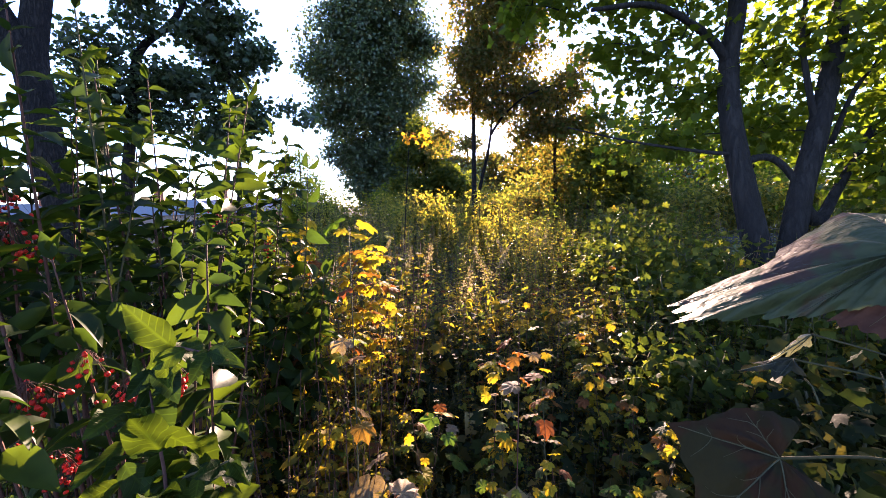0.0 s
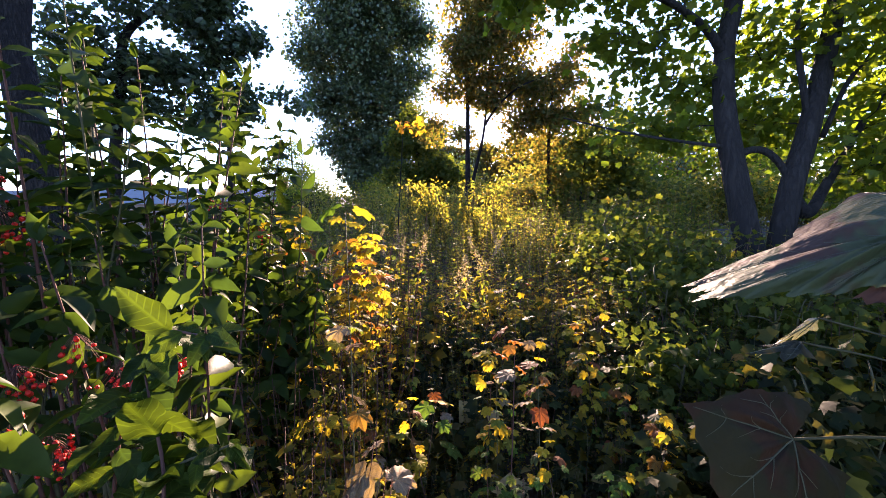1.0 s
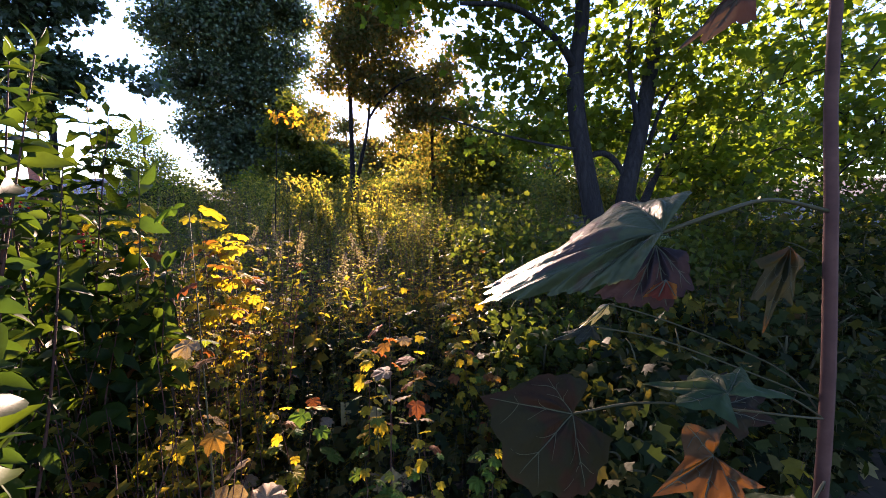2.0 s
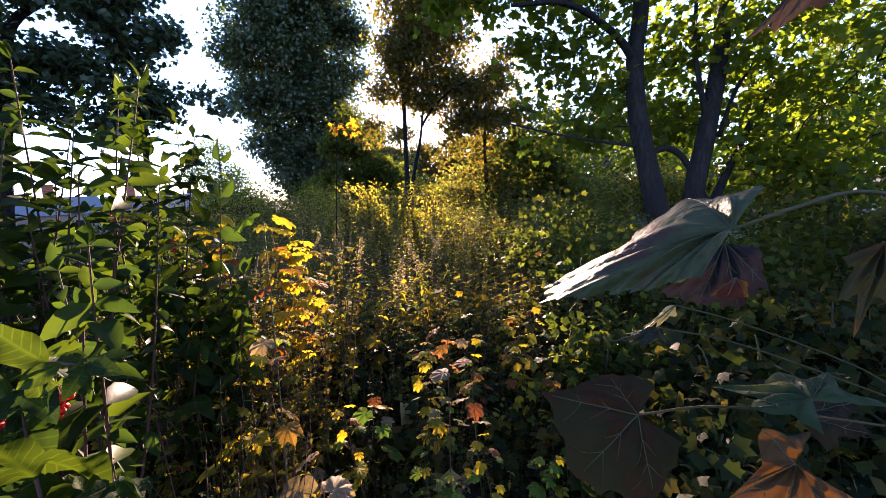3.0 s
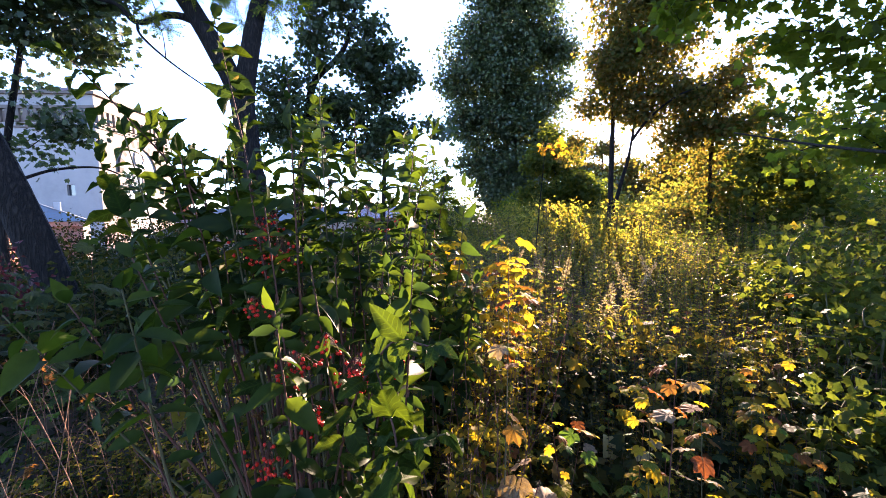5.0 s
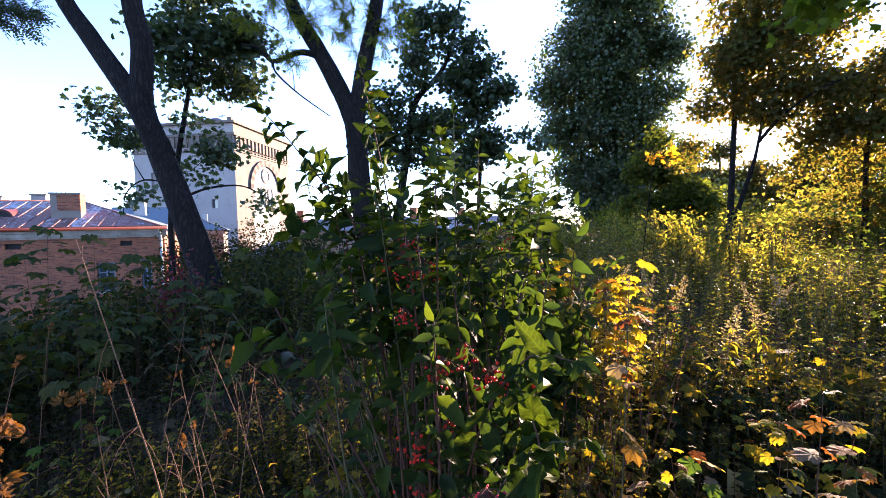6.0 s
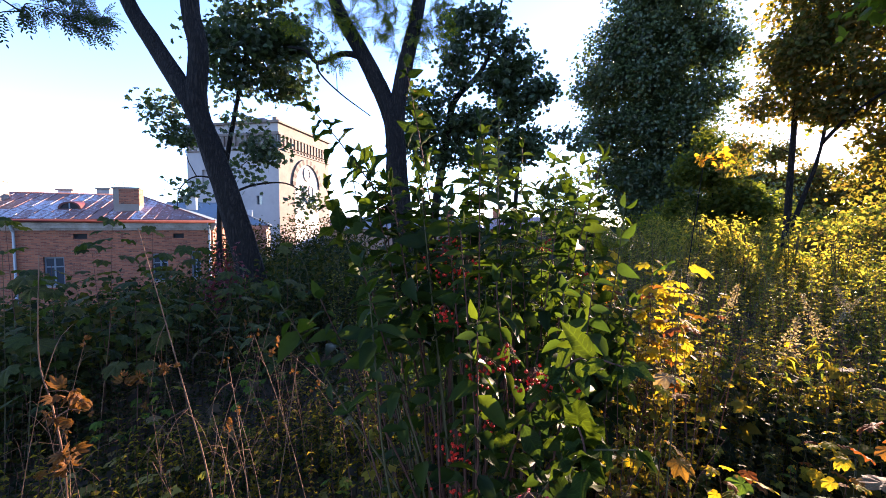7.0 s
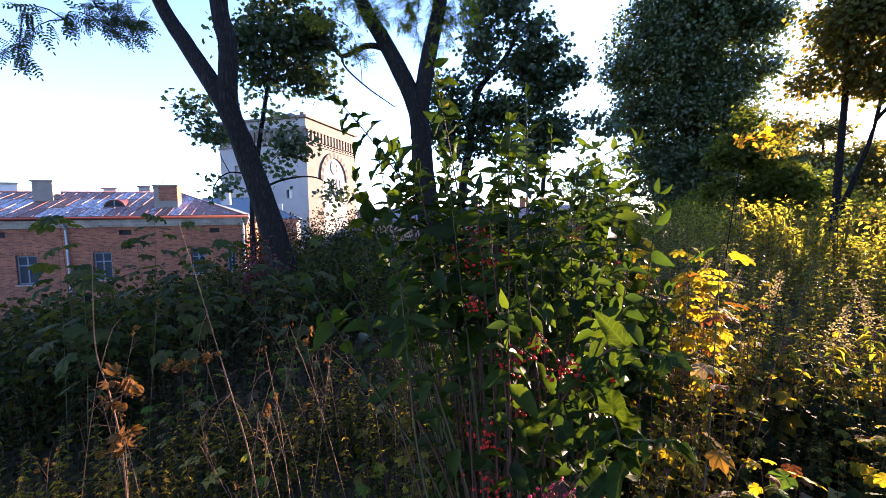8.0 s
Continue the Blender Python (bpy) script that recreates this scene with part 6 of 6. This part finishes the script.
def seedling(label, height, tiers, size, colours, at, first=0.45):
    ob = thing("maple_seedling", label, "seedling", "maple seedlings", at=at)
    lean = rng.normal(size=2) * 0.05
    line = smooth_line([(0, 0, -0.05), (lean[0], lean[1], height * 0.5), (lean[0] * 1.5, lean[1] * 1.5, height)], 10)
    part("stem", Acc().add(*tube(line, 0.0025 + 0.0015 * height, 0.0012, 5)), twig_red if rng.random() < 0.6 else twig_green, ob)
    for i in range(tiers):
        f = min(1.0, max(0.1, first + (1 - first) * i / max(1, tiers - 1) + 0.05 * rng.normal()))
        p = np.array([np.interp(f * height, line[:, 2], line[:, k]) for k in range(3)])
        a0 = 1.6 * i + rng.random()
        for a in (a0, a0 + math.pi + 0.6 * rng.normal()):
            reach = size * (0.4 + 1.5 * rng.random()) * (1.2 - 0.5 * f)
            q = p + np.array([math.cos(a) * reach, math.sin(a) * reach, reach * (0.6 * rng.random())])
            acc = Acc().add(*tube(smooth_line([p, (p + q) / 2 + np.array([0, 0, 0.01]), q], 4), 0.001, 0.0008, 3))
            way = np.array([math.cos(a), math.sin(a), -0.1 - 0.4 * rng.random()]) + rng.normal(size=3) * 0.2
            up = np.array([math.cos(a) * 0.4, math.sin(a) * 0.4, 1.0]) + rng.normal(size=3) * 0.25
            turn = frames(np.array([way]), np.array([up]))[0]
            s = size * (0.6 + 0.55 * rng.random())
            me = seed_mesh[colours[rng.integers(len(colours))]][rng.integers(3)]
            leaf = part("leaf", me, None, ob, at=Matrix.Translation(q) @ Matrix(turn.tolist()).to_4x4() @ Matrix.Scale(s, 4))
            part("leaf_stalk", acc, twig_green, ob)
    return ob


Y, O, N, B, K = "yellow", "orange", "green", "brown", "dark"
seedling("yellow maple seedling in a patch of sun", 0.72, 4, 0.085, [Y, Y, Y, N], pose(-0.45, 1.65, 0))
seedling("tall maple seedling with yellow and rusty leaves", 1.6, 6, 0.06, [Y, O, N, B], pose(-0.36, 1.42, 0), 0.55)
seedling("tall maple seedling with yellow leaves", 1.5, 7, 0.065, [Y, Y, N, O], pose(-0.52, 2.0, 0), 0.5)
for x, y, h in [(-0.58, 2.42, 1.55), (-0.66, 2.22, 1.6), (-0.46, 2.62, 1.5), (-0.52, 2.8, 1.45), (-0.38, 2.35, 1.35)]:
    seedling("tall bushy maple sapling with small golden leaves", h, 17, 0.058, [Y, Y, Y, O], pose(x, y, 0), 0.5)
seedling("maple seedling with orange-brown leaves", 1.12, 3, 0.06, [O, O, B], pose(0.28, 1.66, 0), 0.75)
seedling("maple seedling with bright orange leaves", 0.82, 5, 0.055, [O, O, Y], pose(0.27, 1.86, 0), 0.5)
seedling("withered pale maple seedling", 0.66, 2, 0.10, [B, B], pose(-0.38, 1.42, 0), 0.85)
seedling("maple seedling with reddish leaves", 0.85, 4, 0.055, [O, O, B], pose(0.48, 1.75, 0), 0.6)
seedling("maple seedling with green and yellow leaves", 0.55, 3, 0.09, [N, Y], pose(-0.18, 1.85, 0), 0.6)
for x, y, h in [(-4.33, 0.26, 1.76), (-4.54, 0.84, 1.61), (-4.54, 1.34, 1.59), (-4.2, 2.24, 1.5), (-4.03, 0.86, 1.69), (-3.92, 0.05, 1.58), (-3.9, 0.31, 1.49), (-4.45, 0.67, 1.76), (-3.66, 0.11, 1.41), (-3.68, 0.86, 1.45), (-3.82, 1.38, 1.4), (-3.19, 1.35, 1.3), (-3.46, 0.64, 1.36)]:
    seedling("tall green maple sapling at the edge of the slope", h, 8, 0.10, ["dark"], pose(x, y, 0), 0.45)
kinds = [seedling("small maple seedling with mixed autumn leaves", h, t, s, c, pose(x, y, 0)) for h, t, s, c, x, y in
         [(0.55, 5, 0.05, [N, Y, K, K], 0.6, 2.5), (0.7, 6, 0.048, [O, Y, Y, K], 0.2, 2.6), (0.45, 4, 0.055, [B, O, K, K], -0.1, 2.3), (0.8, 7, 0.05, [N, Y, O, K], 1.0, 2.9), (0.5, 3, 0.06, [N, K], -1.6, 0.3), (0.4, 3, 0.06, [B, N, K], 0.0, 1.35)]]
for i in range(150):
    if i < 130:
        r, a = 1.5 + 3.4 * rng.random(), radians(-38 + 76 * rng.random())
        x, y = r * math.sin(a), r * math.cos(a)
        if x < -0.75 and y < 2.6:
            x = -x
    else:
        x, y = -1.6 - 2.6 * rng.random(), -0.3 + 2.2 * rng.random()
    r = math.hypot(x, y)
    m = pose(x, y, float(ground_z(x, y)), 0, 0, 360 * rng.random()) @ Matrix.Scale(0.55 + 0.08 * r + 0.25 * rng.random(), 4)
    copy_thing(kinds[rng.integers(len(kinds)) if i < 130 else 4], m)


# ---- weeds ----
def weed(nodes, leaf_len, shape, tilt):
    """A weed 1 high: its stem and its leaves."""
    st, lf = Acc(), Acc()
    b = rng.normal(size=2) * 0.06
    line = smooth_line([(0, 0, 0), (b[0], b[1], 0.5), (b[0] * 2.2, b[1] * 2.2, 1.0)], 4)
    st.add(*tube(line, 0.004, 0.0015, 3))
    pos, way, size = [], [], []
    for i in range(nodes):
        f = 0.18 + 0.82 * i / nodes
        p = [np.interp(f, line[:, 2], line[:, k]) for k in range(3)]
        a0 = 1.57 * i + 0.5 * rng.random()
        for a in (a0, a0 + math.pi):
            pos.append(p), way.append((math.cos(a), math.sin(a), tilt + 0.4 * rng.normal()))
            size.append(leaf_len * (1.15 - 0.65 * f) * (0.7 + 0.6 * rng.random()))
    way = np.array(way)
    lf.add(*scatter(shape, np.array(pos), frames(way, np.tile([0.0, 0.0, 1], (len(pos), 1)) + rng.normal(size=(len(pos), 3)) * 0.35), np.array(size)))
    return (np.concatenate(st.v), np.concatenate(st.t)), (np.concatenate(lf.v), np.concatenate(lf.t))


SMALL = rhomb(0.6, 0.3)
NARROW = rhomb(0.28, 0.4)
weeds = [weed(9, 0.085, SMALL, 0.0), weed(12, 0.065, SMALL, 0.2), weed(14, 0.08, NARROW, 0.3), weed(10, 0.075, MAPLE_S, -0.1), weed(16, 0.05, SMALL, 0.2), weed(11, 0.095, NARROW, 0.0), weed(13, 0.055, SMALL, 0.1), weed(11, 0.05, MAPLE_S, 0.0), weed(8, 0.045, SMALL, 0.3), weed(5, 0.17, MAPLE_B, -0.15), weed(6, 0.15, LEAF_LOW, 0.0), weed(4, 0.22, MAPLE_B, -0.2)]


def weed_height(x, y):
    r = np.hypot(x, y)
    return np.clip(0.38 + 0.16 * np.minimum(r - 1.2, 2.2) + 0.085 * np.maximum(r - 3.4, 0), 0.32, 1.55)


def weed_field(name, label, xs, ys, scale, leafm, stemm, kindset):
    ok = np.hypot(xs, ys) > 0.8
    xs, ys = xs[ok], ys[ok]
    drift = 0.5 + 0.5 * np.sin(1.7 * xs + 0.9 * ys) * np.cos(1.1 * ys - 0.6 * xs)
    hs = weed_height(xs, ys) * scale * (0.5 + 0.35 * drift + 0.4 * rng.random(len(xs)))
    st, lf = Acc(), Acc()
    pick = rng.integers(len(kindset), size=len(xs))
    for k, w in enumerate(kindset):
        s = pick == k
        if not s.any():
            continue
        pos = np.stack([xs[s], ys[s], ground_z(xs[s], ys[s]) - 0.02], 1)
        a = rng.random(s.sum()) * 6.28
        up = unit(np.stack([rng.normal(size=s.sum()) * 0.12, rng.normal(size=s.sum()) * 0.12, np.ones(s.sum())], 1))
        turns = frames(np.stack([np.cos(a), np.sin(a), 0 * a], 1), up)
        st.add(*scatter(weeds[w][0], pos, turns, hs[s]))
        lf.add(*scatter(weeds[w][1], pos, turns, hs[s]))
    ob = tagged(part(name, st, stemm), label, "weeds", kind="stuff")
    part("foliage", lf, leafm, ob, kind="stuff")
    return ob


def fan(count, r0, r1, a0, a1, power=0.6):
    r, a = r0 + (r1 - r0) * rng.random(count) ** power, np.radians(a0 + (a1 - a0) * rng.random(count))
    return r * np.sin(a), r * np.cos(a)


weed_field("weeds", "dense yellowing autumn weeds", *fan(900, 3.2, 9, -40, 40), 1.14, gold_leaf, stem_dry, [6, 1, 4, 7])
weed_field("weeds", "tall green weeds", *fan(1500, 2.6, 10, -55, 60), 1.1, herb_leaf, twig_green, [6, 1, 2, 4, 8])
weed_field("weeds", "weeds fading towards the far trees", *fan(1200, 8.5, 22, -34, 30), 1.02, gold_leaf, stem_dry, [0, 1, 4])
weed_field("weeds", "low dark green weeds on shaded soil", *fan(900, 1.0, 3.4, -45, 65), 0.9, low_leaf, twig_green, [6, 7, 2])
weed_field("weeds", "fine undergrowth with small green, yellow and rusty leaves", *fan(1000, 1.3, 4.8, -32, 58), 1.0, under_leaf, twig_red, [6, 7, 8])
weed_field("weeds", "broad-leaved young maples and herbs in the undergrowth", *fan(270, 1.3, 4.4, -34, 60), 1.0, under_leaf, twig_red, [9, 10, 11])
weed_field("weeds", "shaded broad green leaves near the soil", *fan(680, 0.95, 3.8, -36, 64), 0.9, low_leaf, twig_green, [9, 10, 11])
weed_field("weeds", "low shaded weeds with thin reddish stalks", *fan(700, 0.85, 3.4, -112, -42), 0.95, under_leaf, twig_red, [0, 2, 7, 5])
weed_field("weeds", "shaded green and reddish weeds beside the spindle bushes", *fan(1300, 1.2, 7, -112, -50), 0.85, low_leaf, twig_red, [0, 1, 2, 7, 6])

xs, ys = -1.5 + 1.25 * rng.random(380), 0.9 + 2.2 * rng.random(380)
weed_field("weeds", "thin leafy weeds growing through the spindle bushes", xs, ys, 2.3, under_leaf, twig_red, [6, 7, 8])

# low leaf carpet and fallen leaves
xs, ys = fan(14000, 0.5, 8, -180, 180)
pos = np.stack([xs, ys, ground_z(xs, ys) + 0.03 + 0.28 * rng.random(len(xs)) ** 2 * np.clip(np.hypot(xs, ys) / 2, 0.3, 1)], 1)
way = unit(np.stack([rng.normal(size=len(xs)), rng.normal(size=len(xs)), -0.2 + 0.3 * rng.normal(size=len(xs))], 1))
up = unit(rng.normal(size=(len(xs), 3)) * 0.4 + np.array([0, 0, 1]))
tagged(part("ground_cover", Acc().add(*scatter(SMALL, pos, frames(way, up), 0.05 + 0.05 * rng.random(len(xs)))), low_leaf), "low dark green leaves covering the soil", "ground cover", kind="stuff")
xs, ys = fan(4200, 0.6, 8, -180, 180)
pos = np.stack([xs, ys, ground_z(xs, ys) + 0.02 + 0.3 * rng.random(len(xs)) ** 2], 1)
way = unit(np.stack([rng.normal(size=len(xs)), rng.normal(size=len(xs)), 0.2 * rng.normal(size=len(xs))], 1))
up = unit(rng.normal(size=(len(xs), 3)) * 0.5 + np.array([0, 0, 1]))
tagged(part("fallen_leaves", Acc().add(*scatter(MAPLE_B, pos, frames(way, up), 0.06 + 0.06 * rng.random(len(xs)))), litter_leaf), "fallen brown and yellow maple leaves", "fallen leaves", kind="stuff")


# ---- goldenrod gone to seed ----
def goldenrod(at, h):
    ob = thing("goldenrod", "dry goldenrod stalk with a pale fluffy seed head", "weed", "goldenrod", at=at)
    b = rng.normal(size=2) * 0.08
    line = smooth_line([(0, 0, -0.03), (b[0], b[1], h * 0.6), (b[0] * 2.5, b[1] * 2.5, h)], 10)
    part("stem", Acc().add(*tube(line, 0.004, 0.0015, 4)), stem_dry, ob)
    n = 170
    f = rng.random(n)
    c = np.array([[np.interp(h * (0.72 + 0.28 * u), line[:, 2], line[:, k]) for k in range(3)] for u in f])
    out = unit(np.stack([rng.normal(size=n), rng.normal(size=n), 0.5 + 0 * f], 1)) * ((0.075 * (1 - f) + 0.012) * rng.random(n) ** 0.6)[:, None]
    pos = c + out
    turns = frames(unit(rng.normal(size=(n, 3))), unit(rng.normal(size=(n, 3))))
    part("plume", Acc().add(*scatter(RHOMB, pos, turns, 0.012 + 0.012 * rng.random(n))), plume_mat, ob, kind="stuff")
    n = 26
    z = h * (0.15 + 0.6 * rng.random(n))
    p = np.array([[np.interp(q, line[:, 2], line[:, k]) for k in range(3)] for q in z])
    w = unit(np.stack([rng.normal(size=n), rng.normal(size=n), -0.3 + 0 * z], 1))
    part("foliage", Acc().add(*scatter(NARROW, p, frames(w, np.tile([0.0, 0.0, 1], (n, 1))), 0.06 + 0.05 * rng.random(n))), herb_leaf, ob, kind="stuff")
    return ob


rods = [goldenrod(pose(0.1, 3.4, 0), 1.15), goldenrod(pose(0.5, 3.7, 0), 1.25), goldenrod(pose(-0.3, 4.0, 0), 1.3)]
for i in range(9):
    r, a = 3.0 + 5.5 * rng.random(), radians(-16 + 44 * rng.random())
    copy_thing(rods[i % 3], pose(r * math.sin(a), r * math.cos(a), 0, 0, 0, 360 * rng.random()) @ Matrix.Scale(0.75 + 0.04 * r * rng.random(), 4))


# ---- dry canes on the left ----
dry_mesh = Acc().add(*lobed(MAPLE_FULL, 3, 0.45, 1.3, 0.12)).mesh("dry_leaf")
dry_mesh.materials.append(dry_leaf)


def cane(label, pts, r, forks, heads):
    ob = thing("dry_cane", label, "dry stalk", "dry canes")
    line = smooth_line(pts, 18)
    part("stem", Acc().add(*tube(line, r, r * 0.45, 7, 0.03)), stem_dry, ob)
    for f, way, length in forks:
        p = line[int(f * 17)]
        q = p + unit(np.array(way, float)) * length
        part("side_twig", Acc().add(*tube(smooth_line([p, (p + q) / 2 + np.array([0, 0, 0.2 * length]), q], 6), r * 0.45, r * 0.2, 5)), stem_dry, ob)
    for c, n, s in heads:
        c = np.array(c, float)
        p = line[np.linalg.norm(line - c, axis=1).argmin()]
        if np.linalg.norm(p - c) > 0.01:
            part("side_twig", Acc().add(*tube(smooth_line([p, (p + c) / 2 + np.array([0, 0, 0.02]), c], 6), r * 0.4, r * 0.2, 5)), stem_dry, ob)
        for k in range(n):
            p = c + rng.normal(size=3) * s * 0.7
            part("dry_leaf", dry_mesh, None, ob, at=Matrix.Translation(p) @ Euler(rng.random(3) * 6).to_matrix().to_4x4() @ Matrix.Scale(s * (0.45 + 0.5 * rng.random()), 4))
    return ob


cane("long reddish dry cane leaning over the weeds", [(-1.9, 0.52, 0), (-2.06, 0.51, 0.6), (-2.21, 0.49, 0.94), (-2.42, 0.47, 1.35), (-2.63, 0.45, 1.74)], 0.0042,
     [(0.52, (0.1, -0.4, -0.5), 0.25), (0.5, (-0.2, -0.5, -0.6), 0.3), (0.75, (-0.1, -0.2, -1), 0.35), (0.96, (0.1, 0.1, 1), 0.06)], [((-2.36, 0.33, 1.05), 10, 0.035), ((-2.2, 0.4, 1.1), 6, 0.03)])
cane("dry stalk with withered curled leaves", [(-1.95, 0.0, 0), (-1.98, 0.02, 0.8), (-2.0, 0.0, 1.12), (-2.06, -0.02, 1.3), (-2.1, 0.0, 1.65)], 0.0038,
     [(0.62, (0.3, 0.4, -0.3), 0.14), (0.7, (-0.1, 0.3, 0.6), 0.2)], [((-1.98, 0.03, 1.15), 8, 0.04), ((-1.92, 0.06, 1.12), 6, 0.03), ((-1.95, 0.0, 0.95), 9, 0.035)])
for i in range(44):
    x, y = -1.35 - 2.2 * rng.random(), -0.25 + 2.0 * rng.random()
    h = 0.6 + 0.6 * rng.random()
    dx, dy = rng.normal(size=2) * 0.14
    forks = [(0.5 + 0.4 * rng.random(), rng.normal(size=3) + np.array([0, 0, 1.0]), 0.1 + 0.12 * rng.random()) for _ in range(3)]
    cane("thin dry weed stalk", [(x, y, -0.05), (x + dx, y + dy, h * 0.6), (x + 2 * dx, y + 1.7 * dy, h)], 0.0024, forks, [((x + 2 * dx, y + 1.7 * dy, h), 5, 0.02)] if i % 2 else [])
